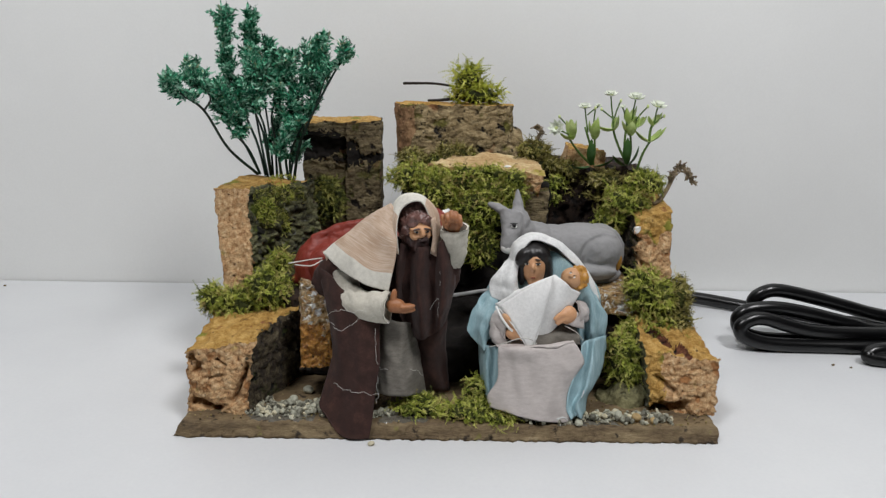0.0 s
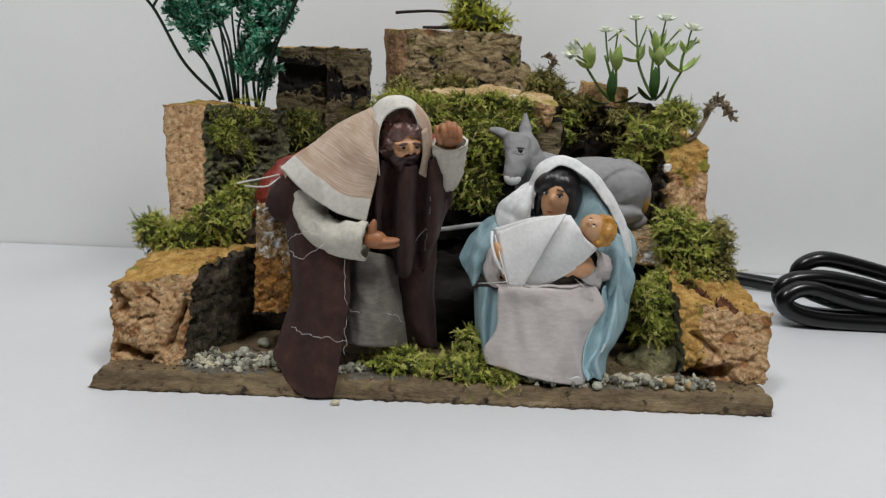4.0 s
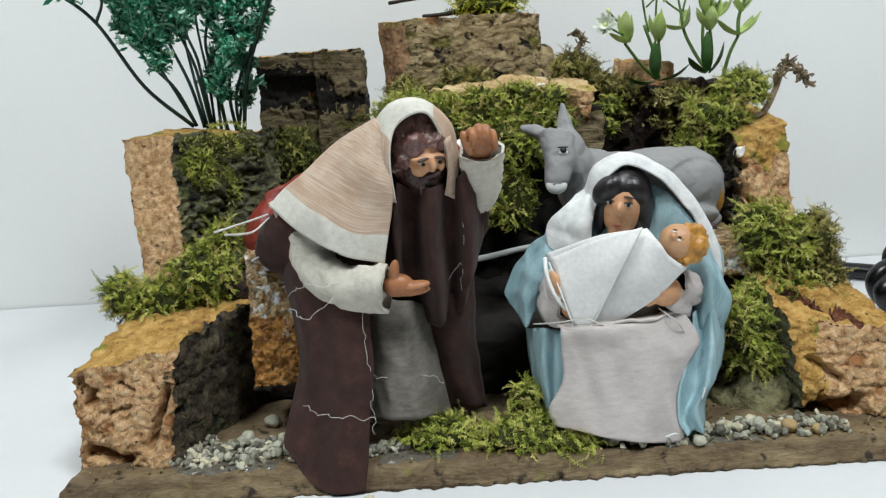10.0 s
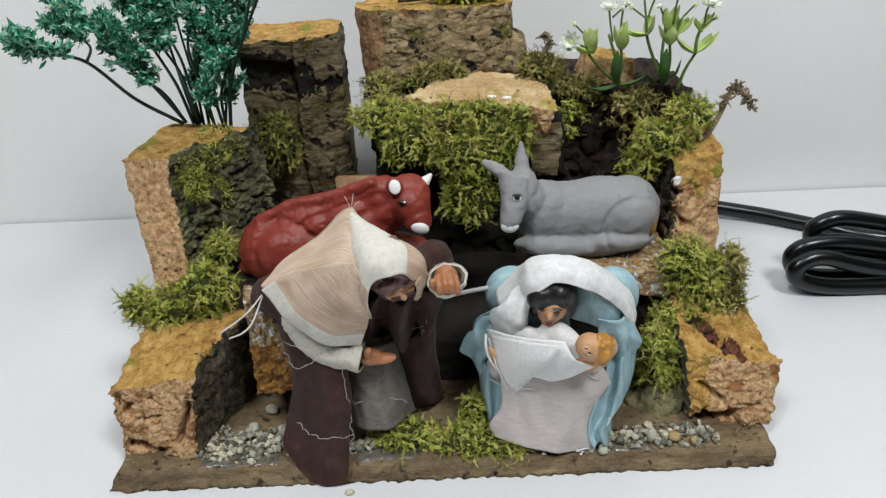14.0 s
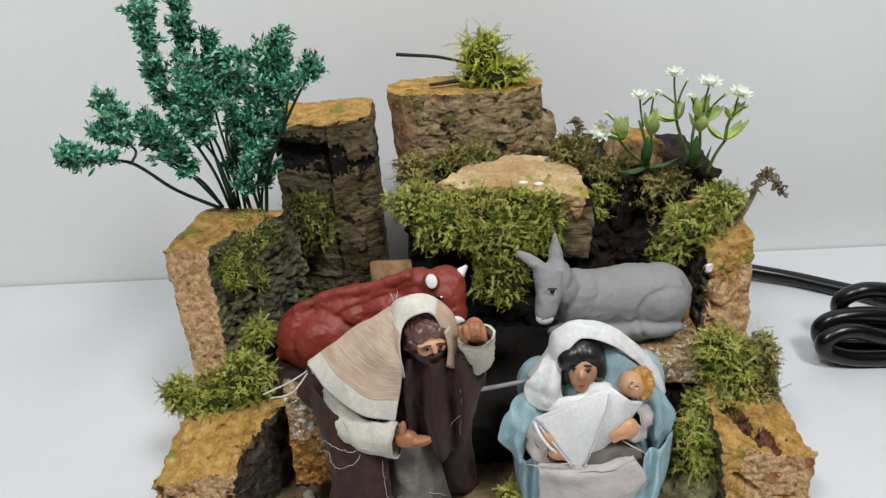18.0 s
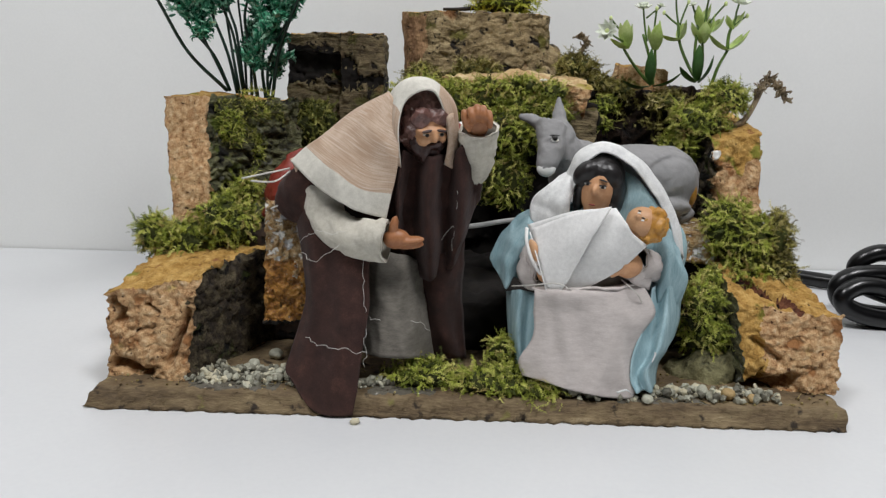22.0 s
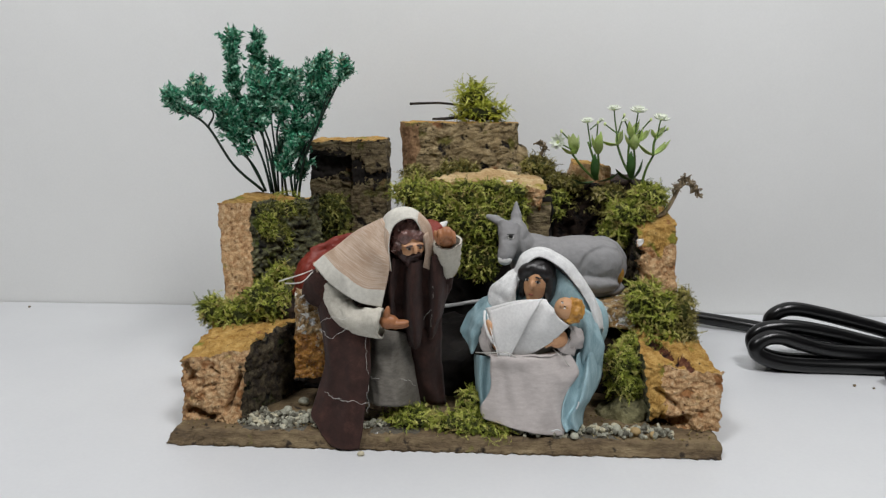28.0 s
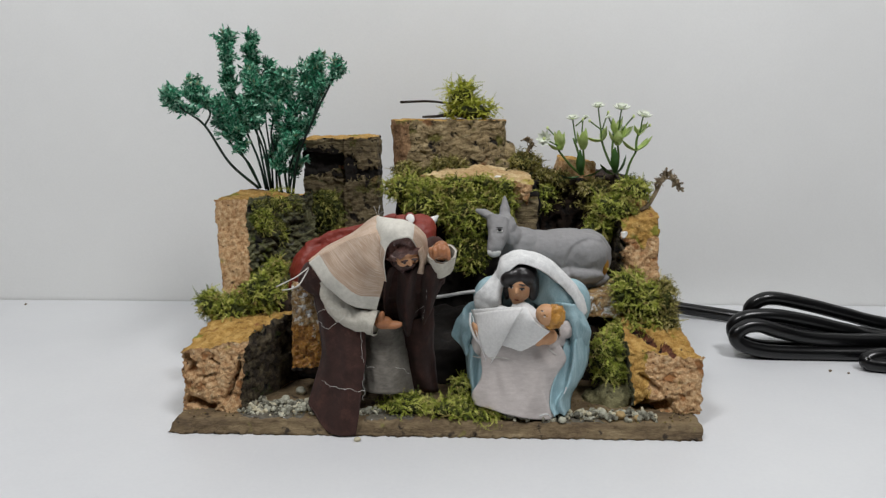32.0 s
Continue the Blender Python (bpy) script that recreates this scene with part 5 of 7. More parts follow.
        ball(b, (-0.0210, 0.0040, 0.0620), (0.0050, 0.0020, 0.0013), (0, -6, 0))
        ball(b, (-0.0210, 0.0050, 0.0600), (0.0050, 0.0020, 0.0014), (0, -4, 0))
        ball(b, (-0.0260, 0.0050, 0.0660), (0.0015, 0.0017, 0.0040), (0, 10, 0))
        ball(b, (0.0000, 0.0180, 0.0968), (0.0038, 0.0032, 0.0056))
        for x, z in ((-0.0030, -0.0006), (-0.0011, 0.0004), (0.0008, 0.0001), (0.0026, -0.0014)):
            tube(b, smooth_path([(x, 0.0165, 0.1005 + z), (x, 0.0130, 0.1028 + z), (x + 0.0003, 0.0112, 0.1008 + z), (x + 0.0006, 0.0128, 0.0986 + z)], 4), [0.0012, 0.0010], 10)
        ball(b, (-0.0040, 0.0145, 0.0985), (0.0015, 0.0018, 0.0038), (0, -20, 0))
    add_bm(bm, fused(palms, 0.00035, 1), 0)
    # the shawl: its near side, then the hood round the face and the back
    sheet(bm, [[(-0.0245, 0.0150, 0.1000), (-0.0255, 0.0160, 0.1018), (-0.0268, 0.0180, 0.1040), (-0.0280, 0.0208, 0.1048)],
               [(-0.0248, 0.0118, 0.0925), (-0.0295, 0.0130, 0.0950), (-0.0345, 0.0175, 0.0975), (-0.0385, 0.0235, 0.0980)],
               [(-0.0252, 0.0098, 0.0845), (-0.0330, 0.0103, 0.0862), (-0.0405, 0.0160, 0.0895), (-0.0470, 0.0250, 0.0908)],
               [(-0.0265, 0.0082, 0.0760), (-0.0365, 0.0080, 0.0778), (-0.0465, 0.0145, 0.0822), (-0.0545, 0.0258, 0.0850)],
               [(-0.0280, 0.0070, 0.0680), (-0.0400, 0.0080, 0.0712), (-0.0520, 0.0160, 0.0762), (-0.0598, 0.0255, 0.0800)]], 13, 11, 4, 0.0006, 0.0009, 75, 3, border=(5, 11))
    sheet(bm, [[(-0.0240, 0.0110, 0.0840), (-0.0250, 0.0120, 0.0970), (-0.0220, 0.0140, 0.1050), (-0.0150, 0.0150, 0.1070), (-0.0110, 0.0160, 0.1000), (-0.0090, 0.0170, 0.0890), (-0.0100, 0.0170, 0.0830)],
               [(-0.0260, 0.0130, 0.0840), (-0.0270, 0.0150, 0.0980), (-0.0240, 0.0180, 0.1080), (-0.0160, 0.0200, 0.1090), (-0.0080, 0.0200, 0.1020), (-0.0060, 0.0200, 0.0900), (-0.0070, 0.0190, 0.0810)],
               [(-0.0290, 0.0270, 0.0800), (-0.0300, 0.0270, 0.0940), (-0.0260, 0.0270, 0.1040), (-0.0170, 0.0270, 0.1060), (-0.0090, 0.0270, 0.0990), (-0.0060, 0.0260, 0.0890), (-0.0060, 0.0250, 0.0810)],
               [(-0.0320, 0.0440, 0.0820), (-0.0300, 0.0480, 0.0860), (-0.0287, 0.0498, 0.0875), (-0.0265, 0.0470, 0.0865), (-0.0190, 0.0400, 0.0850), (-0.0070, 0.0340, 0.0820), (-0.0070, 0.0320, 0.0770)]], 8, 8, 5, 0.0006, 0.0005, 120, 4, tail=(4, 27, 11))
    sheet(bm, [[(-0.0270, 0.0350, 0.0970), (-0.0287, 0.0498, 0.0875), (-0.0400, 0.0430, 0.0830), (-0.0520, 0.0350, 0.0805), (-0.0604, 0.0270, 0.0800)],
               [(-0.0270, 0.0222, 0.1036), (-0.0330, 0.0240, 0.1004), (-0.0425, 0.0256, 0.0926), (-0.0535, 0.0266, 0.0840), (-0.0592, 0.0262, 0.0790)],
               [(-0.0262, 0.0195, 0.1005), (-0.0310, 0.0205, 0.0965), (-0.0400, 0.0220, 0.0885), (-0.0512, 0.0228, 0.0800), (-0.0578, 0.0238, 0.0765)]], 10, 10, 4, 0.0005, 0.0007, 95, 3)
    for d in ((0.001, 0.004, 0.004), (-0.002, 0.003, 0.004), (0.003, 0.002, 0.002)):
        p = Vector((-0.0287, 0.0496, 0.0874))
        tube(bm, smooth_path([p, p + Vector(d) * 0.6 + Vector((0, 0, 0.0006)), p + Vector(d)], 4), 0.00012, 5, 6)
    sheet(bm, [[(-0.0100, 0.0150, 0.0990), (-0.0080, 0.0170, 0.1000), (-0.0060, 0.0210, 0.0980)], [(-0.0090, 0.0160, 0.0910), (-0.0070, 0.0170, 0.0910), (-0.0050, 0.0220, 0.0900)], [(-0.0100, 0.0160, 0.0840), (-0.0080, 0.0170, 0.0830), (-0.0060, 0.0220, 0.0830)]], 4, 6, 4, 0.0006, 0.0004, 160, 2)
    # loose ties at the shawl's corner
    tube(bm, smooth_path([(-0.0600, 0.0240, 0.0780), (-0.0650, 0.0170, 0.0790), (-0.0730, 0.0110, 0.0790)], 6), 0.0003, 6, 6)
    tube(bm, smooth_path([(-0.0600, 0.0240, 0.0770), (-0.0630, 0.0150, 0.0770), (-0.0660, 0.0110, 0.0780), (-0.0700, 0.0090, 0.0790)], 6), 0.0003, 6, 6)
    tube(bm, smooth_path([(-0.0600, 0.0250, 0.0760), (-0.0600, 0.0270, 0.0710), (-0.0630, 0.0270, 0.0650), (-0.0670, 0.0250, 0.0630)], 6), 0.0003, 6, 6)
    for a in (((-0.0060, 0.0150, 0.0540), (-0.0050, 0.0140, 0.0650), (-0.0050, 0.0130, 0.0730), (-0.0050, 0.0150, 0.0780)), ((-0.0100, 0.0160, 0.0550), (-0.0070, 0.0150, 0.0620), (-0.0040, 0.0140, 0.0610), (-0.0030, 0.0140, 0.0690))):
        tube(bm, [p + noise.noise_vector(p * 420) * 0.0012 for p in smooth_path(a, 8)], 0.00009, 5, 6)
    ob = solo("old_man_doll", centred(bm, MAN_HIP), [SKIN, HAIRBROWN, COAT, SLEEVE, WOOL, CREAMWOOL, THREAD, TUNIC, PAINTBLACK, HAIRDARK, SKINFACE], "bowing bearded doll in striped shawl and brown velvet coat", "doll", "moving dolls")
    ob.location = MAN_HIP
    return ob


man = old_man()

robe = thing("robe", (-0.045, 0.015, TOP), "brown velvet robe over grey tunic, hanging past the board's edge", "robe")
ROBE = Vector(robe.location)
bm = bmesh.new()
sheet(bm, [[(-0.0630, 0.0260, 0.0730), (-0.0560, 0.0180, 0.0720), (-0.0500, 0.0130, 0.0670), (-0.0390, 0.0120, 0.0610), (-0.0280, 0.0140, 0.0570)],
           [(-0.0580, 0.0190, 0.0570), (-0.0530, 0.0110, 0.0560), (-0.0480, 0.0090, 0.0550), (-0.0400, 0.0060, 0.0540), (-0.0320, 0.0080, 0.0510)],
           [(-0.0550, 0.0150, 0.0350), (-0.0510, 0.0080, 0.0360), (-0.0460, 0.0060, 0.0360), (-0.0400, 0.0030, 0.0360), (-0.0320, 0.0040, 0.0360)],
           [(-0.0590, 0.0100, 0.0180), (-0.0540, 0.0050, 0.0170), (-0.0490, 0.0030, 0.0170), (-0.0410, -0.0010, 0.0190), (-0.0340, 0.0010, 0.0190)],
           [(-0.0600, 0.0060, 0.0130), (-0.0530, 0.0010, 0.0090), (-0.0490, -0.0010, 0.0060), (-0.0420, -0.0030, 0.0070), (-0.0350, -0.0020, 0.0090)],
           [(-0.0570, 0.0020, 0.0110), (-0.0510, -0.0020, 0.0030), (-0.0460, -0.0040, 0.0010), (-0.0410, -0.0050, 0.0010), (-0.0360, -0.0040, 0.0010)]], 10, 10, 0, 0.0004, 0.0006, 110, 5)
part("coat_panel", centred(bm, ROBE), COAT, robe, "brown velvet panel with loose white threads")
bm = bmesh.new()
sheet(bm, [[(-0.0350, 0.0200, 0.0510), (-0.0300, 0.0130, 0.0530), (-0.0250, 0.0120, 0.0520), (-0.0200, 0.0160, 0.0500), (-0.0160, 0.0260, 0.0450)],
           [(-0.0350, 0.0180, 0.0380), (-0.0300, 0.0110, 0.0390), (-0.0250, 0.0090, 0.0400), (-0.0190, 0.0130, 0.0370), (-0.0140, 0.0260, 0.0310)],
           [(-0.0350, 0.0150, 0.0260), (-0.0300, 0.0090, 0.0270), (-0.0240, 0.0070, 0.0270), (-0.0170, 0.0110, 0.0250), (-0.0110, 0.0260, 0.0180)],
           [(-0.0350, 0.0120, 0.0170), (-0.0300, 0.0080, 0.0170), (-0.0230, 0.0060, 0.0170), (-0.0160, 0.0100, 0.0160), (-0.0100, 0.0260, 0.0090)]], 8, 9, 0, 0.0006, 0.0009, 140, 8)
part("tunic", centred(bm, ROBE), TUNIC, robe, "grey linen tunic front")
bm = bmesh.new()
sheet(bm, [[(-0.0160, 0.0220, 0.0510), (-0.0090, 0.0200, 0.0500), (-0.0010, 0.0300, 0.0530)], [(-0.0160, 0.0260, 0.0320), (-0.0080, 0.0220, 0.0320), (-0.0010, 0.0340, 0.0290)], [(-0.0150, 0.0260, 0.0110), (-0.0060, 0.0240, 0.0110), (0.0010, 0.0340, 0.0070)]], 8, 8, 0, 0.0009, 0.001, 140, 6)
part("coat_panel", centred(bm, ROBE), COAT, robe)
bm = bmesh.new()
for a in (((-0.0560, 0.0140, 0.0540), (-0.0490, 0.0040, 0.0600), (-0.0420, 0.0020, 0.0600), (-0.0370, 0.0030, 0.0600)), ((-0.0550, 0.0130, 0.0510), (-0.0500, 0.0040, 0.0500), (-0.0440, 0.0020, 0.0540), (-0.0410, 0.0030, 0.0570)),
          ((-0.0340, 0.0080, 0.0520), (-0.0340, 0.0040, 0.0470), (-0.0330, 0.0030, 0.0330), (-0.0330, 0.0010, 0.0230), (-0.0330, 0.0010, 0.0160)), ((-0.0530, 0.0050, 0.0240), (-0.0460, -0.0020, 0.0240), (-0.0400, -0.0030, 0.0230), (-0.0330, 0.0000, 0.0210)),
          ((-0.0280, 0.0160, 0.0460), (-0.0280, 0.0120, 0.0400), (-0.0270, 0.0110, 0.0330), (-0.0250, 0.0110, 0.0270)), ((-0.0330, 0.0060, 0.0320), (-0.0250, 0.0100, 0.0280), (-0.0170, 0.0100, 0.0290), (-0.0120, 0.0120, 0.0250))):
    tube(bm, [p + noise.noise_vector(p * 420) * 0.0014 for p in smooth_path(a, 8)], 0.00009, 5)
part("thread", centred(bm, ROBE), THREAD, robe, "loose white glue threads")


def mother_doll():
    bm = bmesh.new()

    hd = bmesh.new()

    def face(b):
        ball(b, (0.0398, 0.0280, 0.0765), (0.0068, 0.0080, 0.0098))
        ball(b, (0.0392, 0.0235, 0.0700), (0.0032, 0.0034, 0.0032))
        ball(b, (0.0390, 0.0200, 0.0780), (0.0010, 0.0016, 0.0020))
        ball(b, (0.0400, 0.0340, 0.0660), (0.0042, 0.0042, 0.0060))
        ball(b, (0.0390, 0.0240, 0.0730), (0.0042, 0.0040, 0.0040))
    add_bm(hd, fused(face, 0.0006, 2), 0)

    def hair(b):
        ball(b, (0.0390, 0.0310, 0.0800), (0.0094, 0.0096, 0.0088))
        ball(b, (0.0340, 0.0290, 0.0750), (0.0027, 0.0060, 0.0100), (0, 4, 0))
        ball(b, (0.0458, 0.0295, 0.0755), (0.0036, 0.0064, 0.0100), (0, -6, 0))
        ball(b, (0.0350, 0.0260, 0.0820), (0.0040, 0.0048, 0.0060), (0, 35, 0))
        ball(b, (0.0430, 0.0270, 0.0820), (0.0042, 0.0048, 0.0058), (0, -35, 0))
    add_bm(hd, fused(hair, 0.0006, 2), 1)
    for x, y, lean in ((0.0363, 0.0217, -8), (0.0417, 0.0208, 8)):
        ball(hd, (x, y - 0.0001, 0.0795), (0.0012, 0.0005, 0.0005), mat=10)
        ball(hd, (x, y - 0.0004, 0.0795), (0.0006, 0.0004, 0.0005), mat=2)
        ball(hd, (x, y - 0.0002, 0.0801), (0.0014, 0.0005, 0.00025), mat=2)
        ball(hd, (x, y + 0.0005, 0.0817), (0.0017, 0.0006, 0.0003), (0, lean, 0), mat=1)
    ball(hd, (0.0391, 0.0201, 0.0726), (0.0012, 0.0005, 0.0003), mat=8)

    at = Vector((0.0400, 0.0300, 0.0760))
    add_bm(bm, hd, None, Matrix.Translation(at) @ pose(-0.0012, -0.0046, 0.0004, 5, -4, -6) @ Matrix.Scale(0.92, 4) @ Matrix.Translation(-at))

    def torso(b):
        for at, r in (((0.0440, 0.0420, 0.0490), (0.018, 0.011, 0.020)), ((0.0270, 0.0420, 0.0530), (0.010, 0.009, 0.012)), ((0.0650, 0.0420, 0.0510), (0.011, 0.010, 0.016))):
            ball(b, at, r)
    add_bm(bm, fused(torso, 0.0012, 4), 3)
    # veil round the head and over the shoulders
    sheet(bm, [[(0.0280, 0.0220, 0.0660), (0.0308, 0.0210, 0.0760), (0.0322, 0.0210, 0.0838), (0.0372, 0.0220, 0.0886), (0.0452, 0.0220, 0.0870), (0.0550, 0.0240, 0.0790), (0.0630, 0.0245, 0.0700), (0.0680, 0.0250, 0.0600)],
               [(0.0228, 0.0250, 0.0660), (0.0278, 0.0250, 0.0770), (0.0302, 0.0250, 0.0857), (0.0380, 0.0260, 0.0903), (0.0470, 0.0260, 0.0880), (0.0590, 0.0270, 0.0790), (0.0660, 0.0265, 0.0690), (0.0705, 0.0265, 0.0590)],
               [(0.0205, 0.0340, 0.0630), (0.0270, 0.0340, 0.0740), (0.0302, 0.0340, 0.0835), (0.0380, 0.0340, 0.0878), (0.0500, 0.0340, 0.0846), (0.0610, 0.0340, 0.0750), (0.0690, 0.0330, 0.0650), (0.0725, 0.0320, 0.0560)],
               [(0.0230, 0.0450, 0.0550), (0.0280, 0.0450, 0.0630), (0.0330, 0.0450, 0.0690), (0.0420, 0.0450, 0.0710), (0.0520, 0.0450, 0.0690), (0.0620, 0.0450, 0.0630), (0.0710, 0.0430, 0.0560), (0.0730, 0.0400, 0.0490)]], 8, 7, 4, 0.0006, 0.0006, 150, 6)
    # the veil gathered on one shoulder
    sheet(bm, [[(0.0325, 0.0285, 0.0820), (0.0308, 0.0275, 0.0815), (0.0295, 0.0285, 0.0805), (0.0285, 0.0290, 0.0795)],
               [(0.0302, 0.0200, 0.0725), (0.0270, 0.0180, 0.0725), (0.0240, 0.0205, 0.0720), (0.0205, 0.0235, 0.0715)],
               [(0.0312, 0.0190, 0.0670), (0.0270, 0.0172, 0.0665), (0.0232, 0.0195, 0.0660), (0.0186, 0.0225, 0.0660)],
               [(0.0330, 0.0190, 0.0610), (0.0280, 0.0175, 0.0610), (0.0235, 0.0190, 0.0605), (0.0190, 0.0220, 0.0615)]], 8, 8, 4, 0.0006, 0.0010, 170, 7)
    # blue mantle: the collar, the flaring near side, the far side
    sheet(bm, [[(0.0440, 0.0290, 0.0830), (0.0505, 0.0250, 0.0815), (0.0580, 0.0250, 0.0755), (0.0650, 0.0270, 0.0680)], [(0.0430, 0.0260, 0.0740), (0.0500, 0.0230, 0.0740), (0.0590, 0.0225, 0.0700), (0.0665, 0.0255, 0.0630)], [(0.0410, 0.0240, 0.0670), (0.0490, 0.0220, 0.0660), (0.0590, 0.0205, 0.0630), (0.0670, 0.0240, 0.0570)]], 7, 7, 5, 0.0006, 0.0005, 160, 4)
    sheet(bm, [[(0.0320, 0.0260, 0.0710), (0.0390, 0.0230, 0.0680), (0.0450, 0.0260, 0.0700)], [(0.0300, 0.0230, 0.0630), (0.0390, 0.0210, 0.0590), (0.0470, 0.0230, 0.0610)]], 6, 5, 5, 0.0006, 0.0004, 160, 5)
    sheet(bm, [[(0.0180, 0.0250, 0.0640), (0.0210, 0.0230, 0.0640), (0.0240, 0.0210, 0.0630), (0.0280, 0.0220, 0.0600)],
               [(0.0120, 0.0220, 0.0580), (0.0150, 0.0210, 0.0580), (0.0190, 0.0180, 0.0570), (0.0260, 0.0190, 0.0560)],
               [(0.0080, 0.0210, 0.0470), (0.0120, 0.0200, 0.0490), (0.0150, 0.0160, 0.0490), (0.0200, 0.0180, 0.0500)],
               [(0.0100, 0.0200, 0.0420), (0.0130, 0.0190, 0.0390), (0.0160, 0.0150, 0.0370), (0.0180, 0.0160, 0.0420)]], 8, 9, 5, 0.0005, 0.0011, 170, 9)
    sheet(bm, [[(0.0200, 0.0300, 0.0600), (0.0230, 0.0290, 0.0560)], [(0.0130, 0.0300, 0.0480), (0.0210, 0.0280, 0.0460)], [(0.0140, 0.0280, 0.0380), (0.0210, 0.0270, 0.0360)]], 8, 8, 3, 0.0005, 0.0006, 170, 2)
    sheet(bm, [[(0.0550, 0.0220, 0.0690), (0.0590, 0.0200, 0.0700), (0.0640, 0.0230, 0.0680), (0.0700, 0.0300, 0.0610)],
               [(0.0570, 0.0180, 0.0590), (0.0620, 0.0210, 0.0580), (0.0660, 0.0170, 0.0580), (0.0740, 0.0230, 0.0520)],
               [(0.0600, 0.0170, 0.0480), (0.0640, 0.0210, 0.0450), (0.0670, 0.0170, 0.0450), (0.0760, 0.0260, 0.0390)],
               [(0.0620, 0.0180, 0.0390), (0.0660, 0.0210, 0.0330), (0.0680, 0.0180, 0.0340), (0.0760, 0.0270, 0.0270)]], 9, 9, 5, 0.0005, 0.0014, 150, 10)
    # pale inner sleeves and palms
    sleeve(bm, [(0.0190, 0.0260, 0.0530), (0.0220, 0.0180, 0.0520), (0.0280, 0.0110, 0.0500)], (0.0040, 0.0064), 0.7, 6, 9, 0.0006, 3)
    sleeve(bm, [(0.0680, 0.0280, 0.0550), (0.0620, 0.0200, 0.0550), (0.0550, 0.0130, 0.0570)], (0.0040, 0.0062), 0.7, 6, 9, 0.0006, 6)
    sheet(bm, [[(0.0190, 0.0160, 0.0520), (0.0210, 0.0110, 0.0500), (0.0250, 0.0110, 0.0470)], [(0.0180, 0.0150, 0.0460), (0.0200, 0.0100, 0.0450), (0.0260, 0.0100, 0.0430)], [(0.0200, 0.0150, 0.0410), (0.0230, 0.0100, 0.0410), (0.0270, 0.0110, 0.0410)]], 6, 6, 6, 0.0004, 0.0005, 200, 4)
    sheet(bm, [[(0.0550, 0.0130, 0.0600), (0.0580, 0.0110, 0.0580), (0.0620, 0.0160, 0.0550)], [(0.0520, 0.0110, 0.0540), (0.0560, 0.0090, 0.0520), (0.0620, 0.0140, 0.0490)]], 6, 6, 6, 0.0004, 0.0004, 200, 5)

    def palms(b):
        ball(b, (0.0290, 0.0100, 0.0480), (0.0042, 0.0030, 0.0034), (0, 10, 0))
        for line in (((0.0290, 0.0090, 0.0490), (0.0320, 0.0080, 0.0490), (0.0350, 0.0090, 0.0460)), ((0.0290, 0.0090, 0.0480), (0.0320, 0.0080, 0.0470), (0.0340, 0.0090, 0.0450))):
            tube(b, line, [0.0018, 0.0012], 8)
        ball(b, (0.0530, 0.0110, 0.0570), (0.0046, 0.0034, 0.0044), (0, -30, 0))
        for line in (((0.0520, 0.0090, 0.0580), (0.0490, 0.0090, 0.0570), (0.0470, 0.0090, 0.0550)), ((0.0520, 0.0090, 0.0560), (0.0500, 0.0090, 0.0550), (0.0480, 0.0090, 0.0530))):
            tube(b, line, [0.0018, 0.0012], 8)
    add_bm(bm, fused(palms, 0.0005, 1), 0)
    tube(bm, smooth_path([(0.0180, 0.0120, 0.0400), (0.0240, 0.0070, 0.0440), (0.0320, 0.0040, 0.0480), (0.0370, 0.0040, 0.0470)], 6), 0.00025, 6, 7)
    tube(bm, smooth_path([(0.0390, 0.0060, 0.0450), (0.0360, 0.0050, 0.0420), (0.0320, 0.0060, 0.0370), (0.0270, 0.0080, 0.0340)], 6), 0.00025, 6, 7)
    tube(bm, smooth_path([(0.0520, 0.0100, 0.0520), (0.0550, 0.0080, 0.0510), (0.0580, 0.0080, 0.0490), (0.0610, 0.0100, 0.0450)], 6), 0.0002, 6, 7)
    ob = solo("mother_doll", centred(bm, MOTHER_HIP), [SKINFACE, HAIRBLACK, PAINTBLACK, BLUECLOTH, VEIL, LINING, SKIRT, THREAD, OX, TUNIC, PAINTWHITE], "bowing doll with black hair, white veil and blue mantle", "doll", "moving dolls")
    ob.location = MOTHER_HIP
    return ob


mother = mother_doll()


